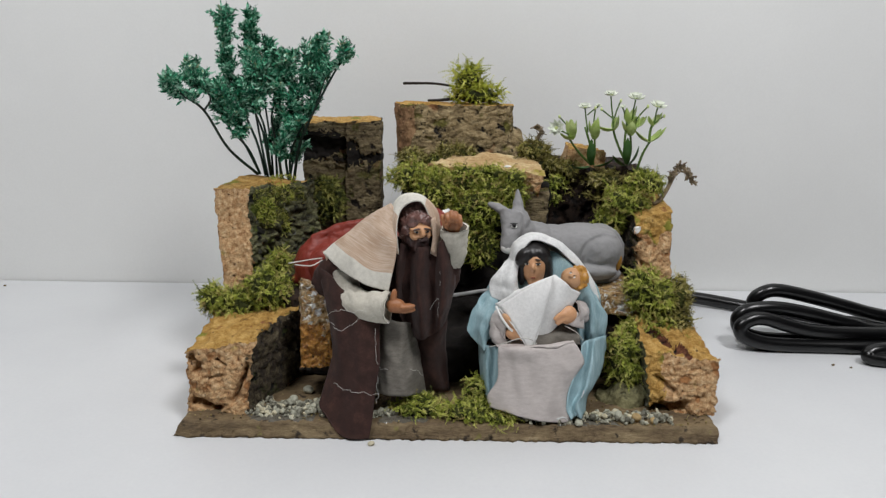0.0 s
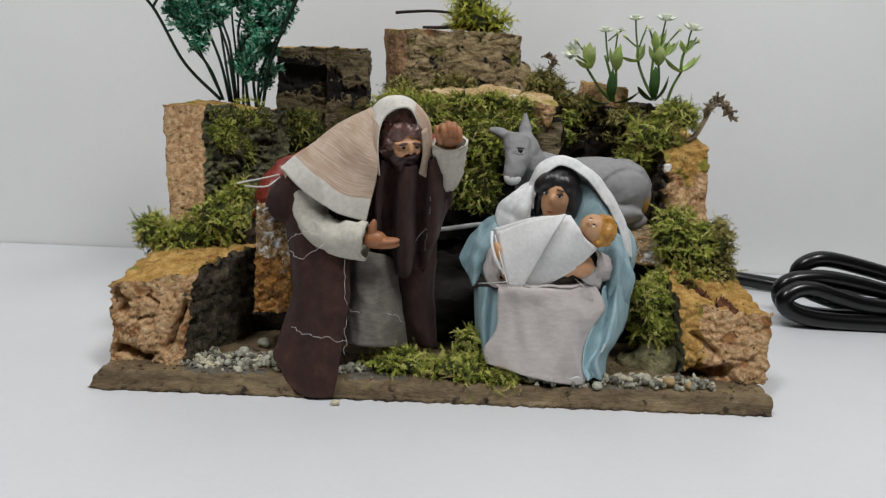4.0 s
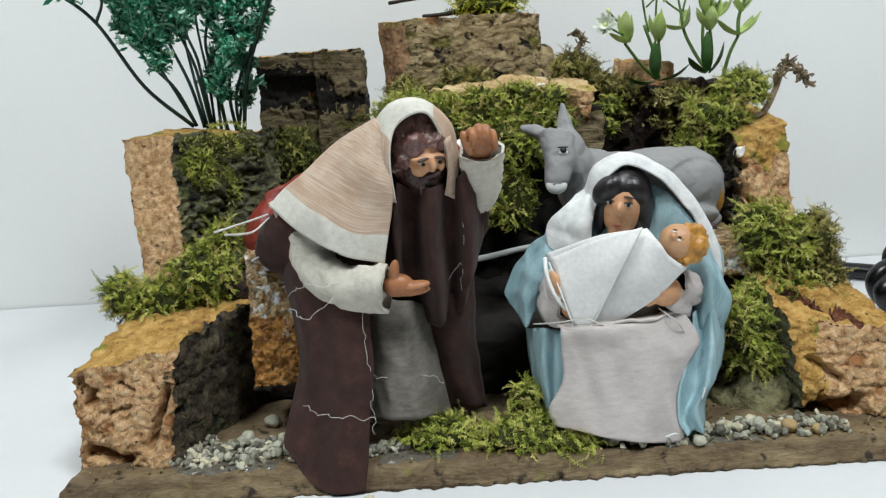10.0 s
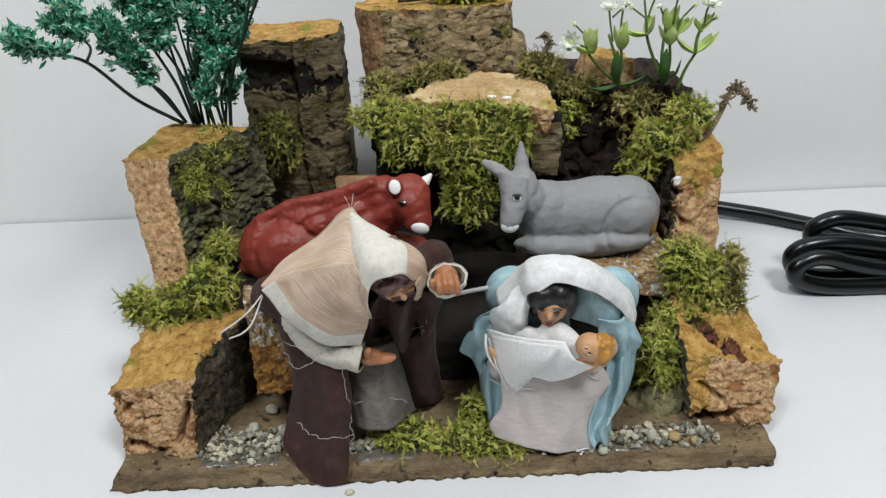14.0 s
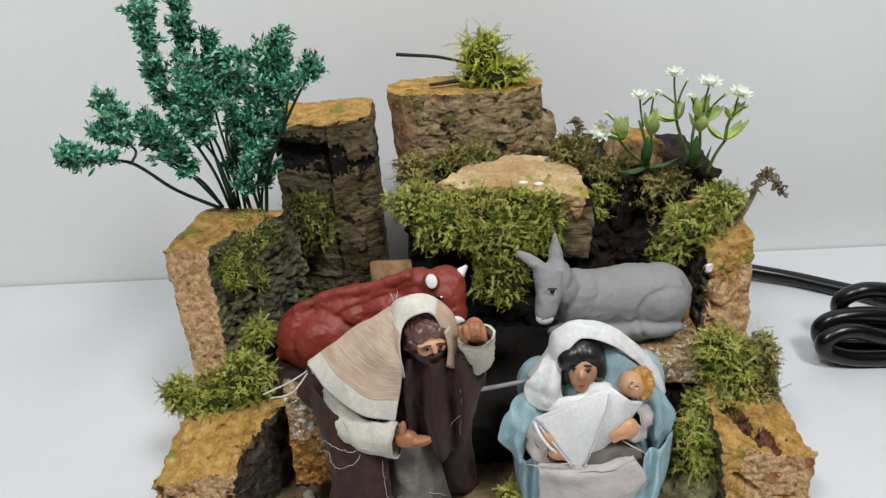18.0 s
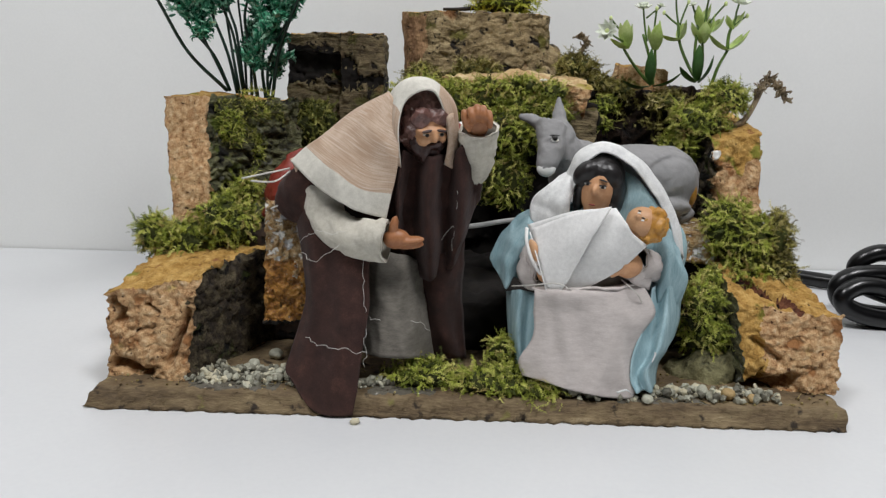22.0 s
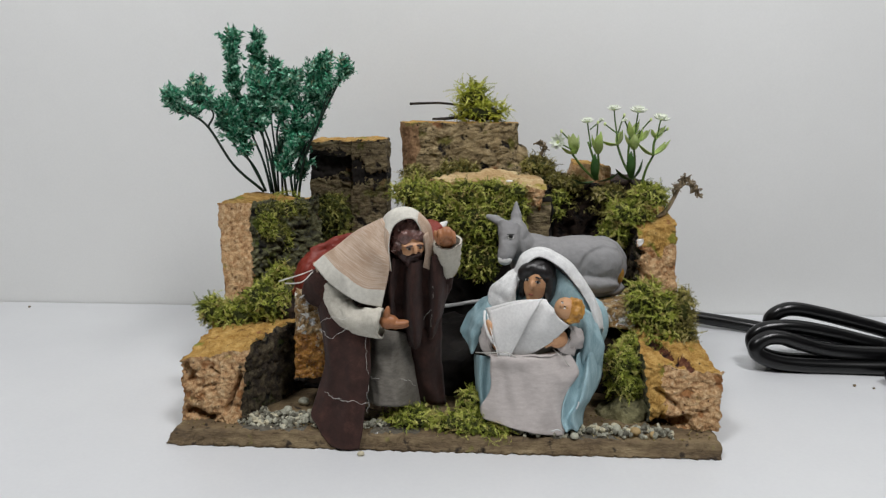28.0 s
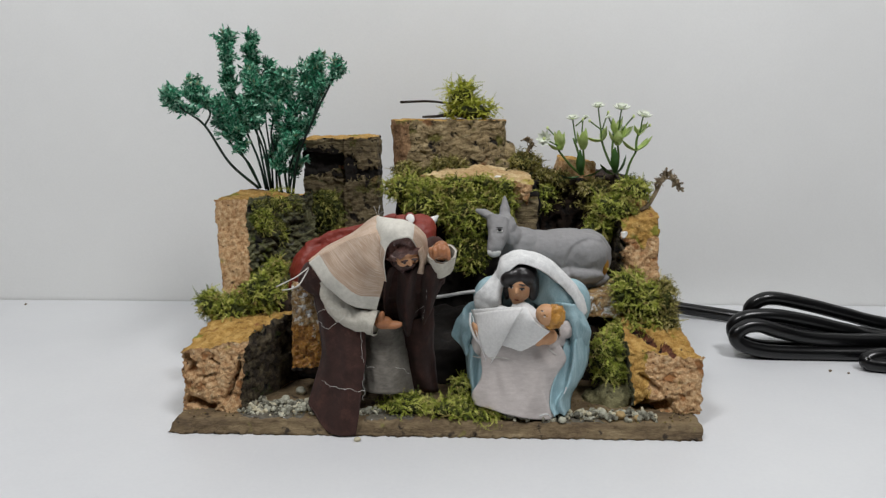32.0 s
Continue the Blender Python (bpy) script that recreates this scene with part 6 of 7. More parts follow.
def child_doll():
    bm = bmesh.new()

    def face(b):
        ball(b, (0.0550, 0.0160, 0.0730), (0.0064, 0.0056, 0.0060), (0, 20, 0))
        ball(b, (0.0530, 0.0110, 0.0760), (0.0010, 0.0014, 0.0010))
    add_bm(bm, fused(face, 0.0006, 2), 0)

    def curls(b):
        ball(b, (0.0586, 0.0175, 0.0728), (0.0050, 0.0062, 0.0068), (0, -10, 0))
        rnd = random.Random(4)
        for _ in range(46):
            d = Vector((rnd.gauss(0.5, 1), rnd.gauss(-0.3, 1), rnd.gauss(0, 1))).normalized()
            ball(b, Vector((0.0586, 0.0170, 0.0728)) + Vector((d.x * 0.0048, d.y * 0.0060, d.z * 0.0066)), (0.0014, 0.0014, 0.0009), (rnd.uniform(0, 90), rnd.uniform(0, 90), 0), sub=2)
    add_bm(bm, fused(curls, 0.0005, 1), 1)
    for at in ((0.0530, 0.0120, 0.0770), (0.0550, 0.0110, 0.0750)):
        ball(bm, at, (0.0007, 0.0004, 0.0004), mat=2)
    for at in ((0.0530, 0.0110, 0.0780), (0.0550, 0.0110, 0.0760)):
        ball(bm, at, (0.0007, 0.0003, 0.0003), mat=4)

    at = Vector((0.0560, 0.0150, 0.0725))
    bmesh.ops.transform(bm, matrix=Matrix.Translation(at) @ Matrix.Scale(0.84, 4) @ Matrix.Translation(-at), verts=bm.verts)

    def wrap(b):
        for at, r, turn in (((0.0460, 0.0205, 0.0640), (0.0100, 0.0045, 0.0058), (0, 30, 0)), ((0.0370, 0.0170, 0.0580), (0.0120, 0.0035, 0.0090), (0, 25, 0))):
            ball(b, at, r, turn)
    add_bm(bm, fused(wrap, 0.0009, 4), 3)
    # the cloth under the head, and the corner folded over it
    sheet(bm, [[(0.0463, 0.0120, 0.0756), (0.0510, 0.0090, 0.0730), (0.0540, 0.0100, 0.0700), (0.0590, 0.0130, 0.0670)], [(0.0340, 0.0100, 0.0708), (0.0410, 0.0080, 0.0650), (0.0470, 0.0080, 0.0600), (0.0520, 0.0120, 0.0550)],
               [(0.0200, 0.0140, 0.0605), (0.0250, 0.0110, 0.0560), (0.0300, 0.0090, 0.0495), (0.0365, 0.0082, 0.0395)]], 8, 12, 3, 0.0005, 0.0003, 120, 11)
    sheet(bm, [[(0.0451, 0.0090, 0.0764), (0.0440, 0.0060, 0.0710), (0.0420, 0.0060, 0.0620)], [(0.0340, 0.0090, 0.0698), (0.0370, 0.0060, 0.0620), (0.0395, 0.0062, 0.0500)], [(0.0220, 0.0130, 0.0600), (0.0285, 0.0075, 0.0520), (0.0365, 0.0060, 0.0398)]], 8, 9, 3, 0.0005, 0.0003, 110, 12)
    tube(bm, smooth_path([(0.0220, 0.0120, 0.0590), (0.0285, 0.0068, 0.0520), (0.0365, 0.0055, 0.0398)], 8), 0.00022, 5, 3)
    tube(bm, smooth_path([(0.0451, 0.0080, 0.0764), (0.0440, 0.0050, 0.0710), (0.0420, 0.0050, 0.0620), (0.0395, 0.0055, 0.0500), (0.0365, 0.0055, 0.0398)], 8), 0.00018, 5, 3)
    ball(bm, (0.0270, 0.0095, 0.0533), (0.0017, 0.0014, 0.0056), (0, -41, 0), mat=0)
    tube(bm, smooth_path([(0.0205, 0.0125, 0.0598), (0.0225, 0.0095, 0.0562), (0.0265, 0.0080, 0.0510), (0.0320, 0.0085, 0.0462)], 6), 0.0006, 8, 3)
    ob = solo("child_doll", centred(bm, CHILD_HUB), [SKINPALE, HAIRGOLD, PAINTWHITE, WHITECLOTH, PAINTBLACK], "small gold-haired doll wrapped in a white cotton cloth", "doll", "moving dolls")
    ob.location = CHILD_HUB
    return ob


child = child_doll()

skirt = thing("skirt", (0.04, 0.015, TOP), "pinkish grey linen skirt with a pale blue mantle hem", "skirt")
SK = Vector(skirt.location)
bm = bmesh.new()
sheet(bm, [[(0.0240, 0.0240, 0.0380), (0.0350, 0.0200, 0.0410), (0.0470, 0.0200, 0.0410), (0.0590, 0.0240, 0.0410)],
           [(0.0220, 0.0090, 0.0420), (0.0310, 0.0050, 0.0430), (0.0450, 0.0050, 0.0440), (0.0560, 0.0090, 0.0450)],
           [(0.0220, 0.0080, 0.0350), (0.0320, 0.0040, 0.0350), (0.0460, 0.0030, 0.0370), (0.0610, 0.0070, 0.0360)],
           [(0.0220, 0.0070, 0.0260), (0.0320, 0.0030, 0.0260), (0.0460, 0.0010, 0.0270), (0.0570, 0.0060, 0.0270)],
           [(0.0180, 0.0060, 0.0180), (0.0310, 0.0020, 0.0160), (0.0450, 0.0000, 0.0150), (0.0560, 0.0040, 0.0150)],
           [(0.0190, 0.0050, 0.0130), (0.0310, 0.0010, 0.0110), (0.0440, -0.0010, 0.0090), (0.0550, 0.0020, 0.0070)]], 12, 9, 0, 0.0005, 0.0010, 105, 13)
part("skirt_front", centred(bm, SK), SKIRT, skirt)
bm = bmesh.new()
tube(bm, [p + noise.noise_vector(p * 300) * 0.0005 for p in smooth_path([(0.0210, 0.0090, 0.0420), (0.0280, 0.0050, 0.0420), (0.0390, 0.0040, 0.0440), (0.0460, 0.0040, 0.0440), (0.0560, 0.0080, 0.0450)], 8)], 0.0005, 8)
part("hem_fold", centred(bm, SK), SKIRT, skirt)
bm = bmesh.new()
for at, r in (((0.0440, 0.0300, 0.0130), (0.018, 0.020, 0.020)),):
    ball(bm, at, r)
for v in bm.verts:
    v.co.z = max(v.co.z, TOP)
# lap of the same skirt, in a darker grey that stands for its shade
sheet(bm, [[(0.0220, 0.0100, 0.0410), (0.0340, 0.0080, 0.0410), (0.0470, 0.0080, 0.0420), (0.0600, 0.0100, 0.0430)], [(0.0240, 0.0140, 0.0450), (0.0340, 0.0110, 0.0460), (0.0470, 0.0110, 0.0480), (0.0590, 0.0140, 0.0480)],
           [(0.0260, 0.0220, 0.0480), (0.0350, 0.0200, 0.0500), (0.0490, 0.0200, 0.0510), (0.0600, 0.0220, 0.0520)], [(0.0270, 0.0300, 0.0530), (0.0360, 0.0290, 0.0540), (0.0500, 0.0290, 0.0550), (0.0610, 0.0300, 0.0570)]], 8, 8, 0, 0.0006, 0.0012, 150, 3)
part("lap", centred(bm, SK), TUNIC, skirt, "lap of the skirt in a darker grey for its shade")
bm = bmesh.new()
sheet(bm, [[(0.0610, 0.0100, 0.0430), (0.0640, 0.0150, 0.0430), (0.0670, 0.0120, 0.0450), (0.0750, 0.0240, 0.0420)],
           [(0.0590, 0.0060, 0.0330), (0.0630, 0.0100, 0.0320), (0.0650, 0.0060, 0.0330), (0.0740, 0.0200, 0.0300)],
           [(0.0550, 0.0040, 0.0230), (0.0600, 0.0070, 0.0200), (0.0620, 0.0020, 0.0240), (0.0710, 0.0150, 0.0240)],
           [(0.0540, 0.0020, 0.0150), (0.0570, 0.0050, 0.0150), (0.0590, 0.0010, 0.0170), (0.0660, 0.0120, 0.0170)],
           [(0.0560, 0.0000, 0.0100), (0.0590, 0.0030, 0.0100), (0.0610, 0.0010, 0.0100), (0.0650, 0.0100, 0.0090)]], 7, 8, 0, 0.0005, 0.0007, 130, 14)
part("mantle_hem", centred(bm, SK), BLUECLOTH, skirt, "pale blue cotton hem with glue stains")
bm = bmesh.new()
sheet(bm, [[(0.0140, 0.0300, 0.0350), (0.0170, 0.0140, 0.0400), (0.0210, 0.0160, 0.0390), (0.0230, 0.0120, 0.0390)], [(0.0150, 0.0280, 0.0230), (0.0170, 0.0130, 0.0280), (0.0210, 0.0150, 0.0270), (0.0230, 0.0100, 0.0270)], [(0.0170, 0.0200, 0.0120), (0.0180, 0.0120, 0.0140), (0.0200, 0.0120, 0.0150), (0.0210, 0.0090, 0.0180)]], 7, 8, 0, 0.0005, 0.0008, 130, 15)
part("mantle_hem", centred(bm, SK), BLUECLOTH, skirt, "pale blue cotton hem")
bm = bmesh.new()
for a in (((0.0490, -0.0020, 0.0110), (0.0520, -0.0020, 0.0120), (0.0550, 0.0010, 0.0090)), ((0.0610, 0.0010, 0.0240), (0.0610, 0.0010, 0.0230), (0.0600, 0.0000, 0.0210))):
    tube(bm, smooth_path(a, 5), [0.0004, 0.0002], 6)
part("glue_smear", centred(bm, SK), GLUE, skirt, "shiny clear glue smears")

# the crank's rod between the dolls
bm = tube(bmesh.new(), smooth_path([(-0.0070, 0.0360, 0.0560), (0.0040, 0.0340, 0.0580), (0.0150, 0.0340, 0.0600), (0.0290, 0.0360, 0.0610)], 6), 0.0009, 10)
rod = solo("crank_rod", bm, STEEL, "thin pale metal rod of the crank between the dolls", "rod")


# ---- the green plastic tree ----
def tree():
    rnd = random.Random(8)
    ob = thing("tree", (-0.100, 0.1145, 0.090), "green plastic tree with bare stems and feathery tips", "tree")
    base = Vector(ob.location)
    wood, lv, lf, tv, tf = None, [], [], [], []

    def shred(p, d, size, vs, fs):
        """A narrow curled leaf from p."""
        w = (d + Vector((rnd.gauss(0, 0.62), rnd.gauss(0, 0.62), rnd.gauss(0, 0.62)))).normalized()
        bend = (w + Vector((rnd.gauss(0, 0.7), rnd.gauss(0, 0.7), rnd.gauss(0, 0.7)))).normalized()
        s = w.cross(Vector((rnd.gauss(0, 1), rnd.gauss(0, 1), rnd.gauss(0, 1)))).normalized()
        ln = size * rnd.uniform(0.6, 1.35)
        q = p + Vector((rnd.gauss(0, 1), rnd.gauss(0, 1), rnd.gauss(0, 1))) * 0.0007
        m = q + w * ln * 0.55
        k = len(vs)
        vs.extend([q - s * ln * 0.08, q + s * ln * 0.08, m + s * ln * 0.17, m - s * ln * 0.17, m + bend * ln * 0.5])
        fs.extend([(k, k + 1, k + 2, k + 3), (k + 3, k + 2, k + 4)])

    def plume(p, d, ln, r, n, tip=False):
        """A twig from p along d, set all along with shreds."""
        q = p + d * ln
        mid = p.lerp(q, 0.5) + Vector((rnd.gauss(0, 1), rnd.gauss(0, 1), rnd.gauss(0, 1))) * ln * 0.07
        tube(wood, [p - base, mid - base, q - base], [r, r * 0.5], 4)
        for i in range(n):
            f = rnd.random()
            faded = f > 0.8 and tip and rnd.random() < 0.30
            shred(p.lerp(mid, f * 2) if f < 0.5 else mid.lerp(q, f * 2 - 1), d, 0.0031, tv if faded else lv, tf if faded else lf)

    def branch(pts, r, bare, twigs, reach):
        """A stem through pts, bare for the first share of its way, then carrying plumes."""
        nonlocal wood, lv, lf, tv, tf
        wood, lv, lf, tv, tf = bmesh.new(), [], [], [], []
        line = smooth_path(pts, 10)
        r *= 0.8
        tube(wood, [p - base for p in line], [r, r * 0.5], 7)
        n = len(line) - 1
        for i in range(twigs * 2):
            f = bare + (1 - bare) * (i + rnd.random()) / (twigs * 2)
            k = min(int(f * n), n - 1)
            p = line[k].lerp(line[k + 1], f * n - k)
            d = (line[k + 1] - line[k]).normalized()
            w = (d * 1.2 + Vector((rnd.gauss(0, 0.62), rnd.gauss(0, 0.62), rnd.gauss(0.30, 0.35)))).normalized()
            ln = reach * rnd.uniform(0.6, 1.25)
            plume(p, w, ln, r * 0.4, int(ln / 0.00019), True)
            for _ in range(3):
                v = (w + Vector((rnd.gauss(0, 0.8), rnd.gauss(0, 0.8), rnd.gauss(0.1, 0.5)))).normalized()
                plume(p + w * ln * rnd.uniform(0.2, 0.8), v, ln * rnd.uniform(0.45, 0.75), r * 0.3, int(ln / 0.00026))
        plume(line[-1], (line[-1] - line[-3]).normalized(), reach * 0.5, r * 0.4, 40, True)
        stem = part("branch", wood, STEM, ob, "dark green stem")
        for what, vs, fs, leaf in (("foliage", lv, lf, LEAF), ("faded_tip", tv, tf, LEAFTIP)):
            if fs:
                me = bpy.data.meshes.new(what)
                me.from_pydata([tuple(v - base) for v in vs], [], fs)
                me.materials.append(leaf)
                new(what, me).parent = stem

    for row in ((((-0.1010, 0.1150, 0.1000), (-0.1030, 0.1200, 0.1200), (-0.1060, 0.1230, 0.1450), (-0.1040, 0.1240, 0.1600), (-0.1030, 0.1240, 0.1720)), 0.0008, 0.60, 8, 0.0050),
                (((-0.1090, 0.1120, 0.1020), (-0.1210, 0.0980, 0.1180), (-0.1260, 0.0750, 0.1400), (-0.1300, 0.0550, 0.1490), (-0.1320, 0.0460, 0.1550)), 0.0011, 0.62, 7, 0.0052),
                (((-0.1260, 0.0750, 0.1400), (-0.1210, 0.0700, 0.1470), (-0.1260, 0.0680, 0.1530), (-0.1280, 0.0660, 0.1560)), 0.0007, 0.35, 5, 0.0060),
                (((-0.1080, 0.1130, 0.1020), (-0.1130, 0.1080, 0.1170), (-0.1210, 0.1000, 0.1300), (-0.1250, 0.0900, 0.1470), (-0.1330, 0.0840, 0.1600)), 0.0010, 0.55, 10, 0.0070),
                (((-0.1050, 0.1140, 0.1010), (-0.1090, 0.1140, 0.1190), (-0.1160, 0.1120, 0.1390), (-0.1240, 0.1100, 0.1660), (-0.1235, 0.1110, 0.1860)), 0.0010, 0.42, 17, 0.0066),
                (((-0.1040, 0.1150, 0.1000), (-0.1080, 0.1180, 0.1200), (-0.1120, 0.1220, 0.1420), (-0.1130, 0.1200, 0.1660), (-0.1120, 0.1200, 0.1860)), 0.0009, 0.42, 18, 0.0066),
                (((-0.1020, 0.1130, 0.1010), (-0.1040, 0.1080, 0.1250), (-0.1070, 0.1000, 0.1410), (-0.1050, 0.0960, 0.1570), (-0.1060, 0.0960, 0.1660)), 0.0009, 0.42, 15, 0.0075),
                (((-0.1020, 0.1150, 0.1010), (-0.1050, 0.1160, 0.1270), (-0.1090, 0.1180, 0.1420), (-0.1000, 0.1180, 0.1550), (-0.0955, 0.1160, 0.1670)), 0.0009, 0.50, 12, 0.0066),
                (((-0.1080, 0.1130, 0.1020), (-0.1120, 0.1060, 0.1150), (-0.1150, 0.1000, 0.1250), (-0.1180, 0.0950, 0.1360), (-0.1200, 0.0900, 0.1470)), 0.0008, 0.45, 9, 0.0080),
                (((-0.0960, 0.1140, 0.0990), (-0.0980, 0.1140, 0.1180), (-0.1000, 0.1120, 0.1350), (-0.0940, 0.1120, 0.1520), (-0.0890, 0.1120, 0.1630)), 0.0010, 0.55, 9, 0.0080),
                (((-0.0920, 0.1140, 0.0980), (-0.0930, 0.1130, 0.1150), (-0.0880, 0.1120, 0.1370), (-0.0800, 0.1120, 0.1580), (-0.0725, 0.1100, 0.1730)), 0.0010, 0.42, 14, 0.0080),
                (((-0.0910, 0.1140, 0.0980), (-0.0900, 0.1130, 0.1150), (-0.0810, 0.1120, 0.1340), (-0.0730, 0.1120, 0.1530), (-0.0710, 0.1090, 0.1660)), 0.0009, 0.45, 9, 0.0080),
                (((-0.0890, 0.1130, 0.0980), (-0.0840, 0.1080, 0.1200), (-0.0740, 0.1000, 0.1400), (-0.0620, 0.0920, 0.1600), (-0.0550, 0.0840, 0.1690)), 0.0011, 0.82, 5, 0.0055),
                (((-0.0740, 0.1000, 0.1400), (-0.0700, 0.0980, 0.1500), (-0.0680, 0.0980, 0.1560), (-0.0660, 0.0980, 0.1610)), 0.0006, 0.5, 3, 0.0045),
                (((-0.0950, 0.1120, 0.0990), (-0.0950, 0.1060, 0.1120), (-0.0910, 0.1040, 0.1220), (-0.0860, 0.1020, 0.1300)), 0.0009, 0.25, 6, 0.0062),
                (((-0.0920, 0.1160, 0.0980), (-0.0900, 0.1180, 0.1090), (-0.0860, 0.1180, 0.1190), (-0.0870, 0.1180, 0.1300)), 0.0009, 0.25, 6, 0.0062),
                (((-0.0990, 0.1160, 0.0990), (-0.1000, 0.1200, 0.1140), (-0.0990, 0.1200, 0.1230), (-0.0960, 0.1200, 0.1350)), 0.0009, 0.25, 6, 0.0062)):
        branch(*row)


tree()


# ---- flowers ----
def petal_leaf(bm, p, d, ln, wide, mat=0):
    """A leaf from p along d, cupped round the upright axis."""
    p, d = Vector(p), Vector(d).normalized()
    out = Vector((d.x, d.y, 0.001))
    u = (out - d * out.dot(d)).normalized()
    s = d.cross(u)
    rows = []
    for i in range(6):
        t = i / 5
        w = wide * math.sin(math.pi * (0.12 + 0.86 * t)) ** 0.8
        c = p + d * ln * t + u * ln * 0.14 * math.sin(math.pi * t)
        rows.append([bm.verts.new(c - s * w - u * w * 0.5), bm.verts.new(c), bm.verts.new(c + s * w - u * w * 0.5)])
    for a, b in zip(rows, rows[1:]):
        for k in (0, 1):
            f = bm.faces.new((a[k], a[k + 1], b[k + 1], b[k]))
            f.material_index = mat


def daisy(at, face, size, ob):
    """A flat white bloom of two rings of petals round a pale heart, looking along face."""
    size *= 1.1
    turn = Vector((0, 0, 1)).rotation_difference(Vector(face)).to_matrix().to_4x4()
    bm = bmesh.new()
    for ring in (0, 1):
        for k in range(9):
            a = 6.283 * k / 9 + ring * 0.35
            d = Vector((math.cos(a), math.sin(a), 0.40 + ring * 0.6))
            petal_leaf(bm, (0, 0, ring * 0.0003), d, (1.0, 0.72)[ring] * size, size * 0.24)
    bmesh.ops.transform(bm, matrix=Matrix.Translation(at) @ turn, verts=bm.verts)
    bloom = part("bloom", bm, PETAL, ob, "small white bloom")
    bm = bmesh.new()
    ball(bm, (0, 0, size * 0.12), (size * 0.22, size * 0.22, size * 0.16), sub=2)
    bmesh.ops.transform(bm, matrix=Matrix.Translation(at) @ turn, verts=bm.verts)
    part("heart", bm, BUD, bloom, "pale yellow green heart")


def sprig(at, stems, heads, blooms, blades, label):
    """stems: lines; heads: (node, tips of its cupped leaves); blooms: (stalk's foot, place, face, size); blades: leaves at the foot."""
    ob = thing("flower_sprig", at, label, "flower", "white flower sprigs")
    base = Vector(at)
    bm = bmesh.new()
    for line in stems:
        tube(bm, smooth_path([Vector(p) - base for p in line], 6), [0.0008, 0.0006], 7)
    for foot, tip, face, size in blooms:
        a, b = Vector(foot) - base, Vector(tip) - base
        tube(bm, smooth_path([a, a.lerp(b, 0.5) + Vector((0, 0.0008, 0)), b], 5), [0.00045, 0.0004], 6)
        if size:
            daisy(b, face, size, ob)
        else:
            part("bud", centred_ball(b), BUD, ob, "closed pale bud")
    part("stem", bm, STALK, ob, "green stems")
    for node, tips in heads:
        a = Vector(node) - base
        for tip in tips:
            bm = bmesh.new()
            b = Vector(tip) - base
            petal_leaf(bm, a, b - a, (b - a).length, 0.0028)
            petal_leaf(bm, a + Vector((0, 0.0004, 0.0004)), b - a + Vector((0, 0.004, 0)), (b - a).length * 0.85, 0.0024)
            part("cupped_leaf", bm, BUD, ob, "pale green cupped leaf")
    for foot, tip, wide in blades:
        bm = bmesh.new()
        a, b = Vector(foot) - base, Vector(tip) - base
        petal_leaf(bm, a, b - a, (b - a).length * 1.1, wide * 0.9)
        part("blade", bm, LEAFDARK, ob, "dark green leaf at the foot")


def centred_ball(p):
    bm = bmesh.new()
    ball(bm, p, (0.0008, 0.0008, 0.0011), sub=2)
    return bm


sprig((0.085, 0.1225, 0.108),
      [((0.0840, 0.1220, 0.1100), (0.0790, 0.1200, 0.1140), (0.0740, 0.1180, 0.1190), (0.0690, 0.1160, 0.1250)), ((0.0840, 0.1220, 0.1100), (0.0850, 0.1210, 0.1170), (0.0840, 0.1200, 0.1260)), ((0.0850, 0.1220, 0.1100), (0.0820, 0.1200, 0.1210), (0.0780, 0.1200, 0.1320))],
      [((0.0700, 0.1160, 0.1250), ((0.0660, 0.1140, 0.1360), (0.0720, 0.1160, 0.1360), (0.0680, 0.1100, 0.1370))), ((0.0840, 0.1200, 0.1250), ((0.0800, 0.1200, 0.1360), (0.0850, 0.1190, 0.1380), (0.0830, 0.1140, 0.1360))), ((0.0700, 0.1160, 0.1250), ((0.0620, 0.1120, 0.1290),))],
      [((0.0680, 0.1140, 0.1280), (0.0600, 0.1100, 0.1320), (-0.45, -0.85, 0.25), 0.0048), ((0.0800, 0.1200, 0.1290), (0.0770, 0.1190, 0.1430), (-0.1, -0.3, 1), 0.0040), ((0.0830, 0.1200, 0.1290), (0.0830, 0.1190, 0.1430), (0, 0, 1), 0), ((0.0680, 0.1160, 0.1320), (0.0620, 0.1150, 0.1380), (0, 0, 1), 0), ((0.0790, 0.1200, 0.1390), (0.0850, 0.1200, 0.1440), (0.2, -0.2, 1), 0.0022)],
      [((0.0830, 0.1210, 0.1100), (0.0820, 0.1180, 0.1240), 0.0026), ((0.0850, 0.1210, 0.1090), (0.0950, 0.1160, 0.1150), 0.0026), ((0.0830, 0.1210, 0.1090), (0.0700, 0.1140, 0.1110), 0.0026)],
      "white plastic flower sprig with a nodding open bloom")
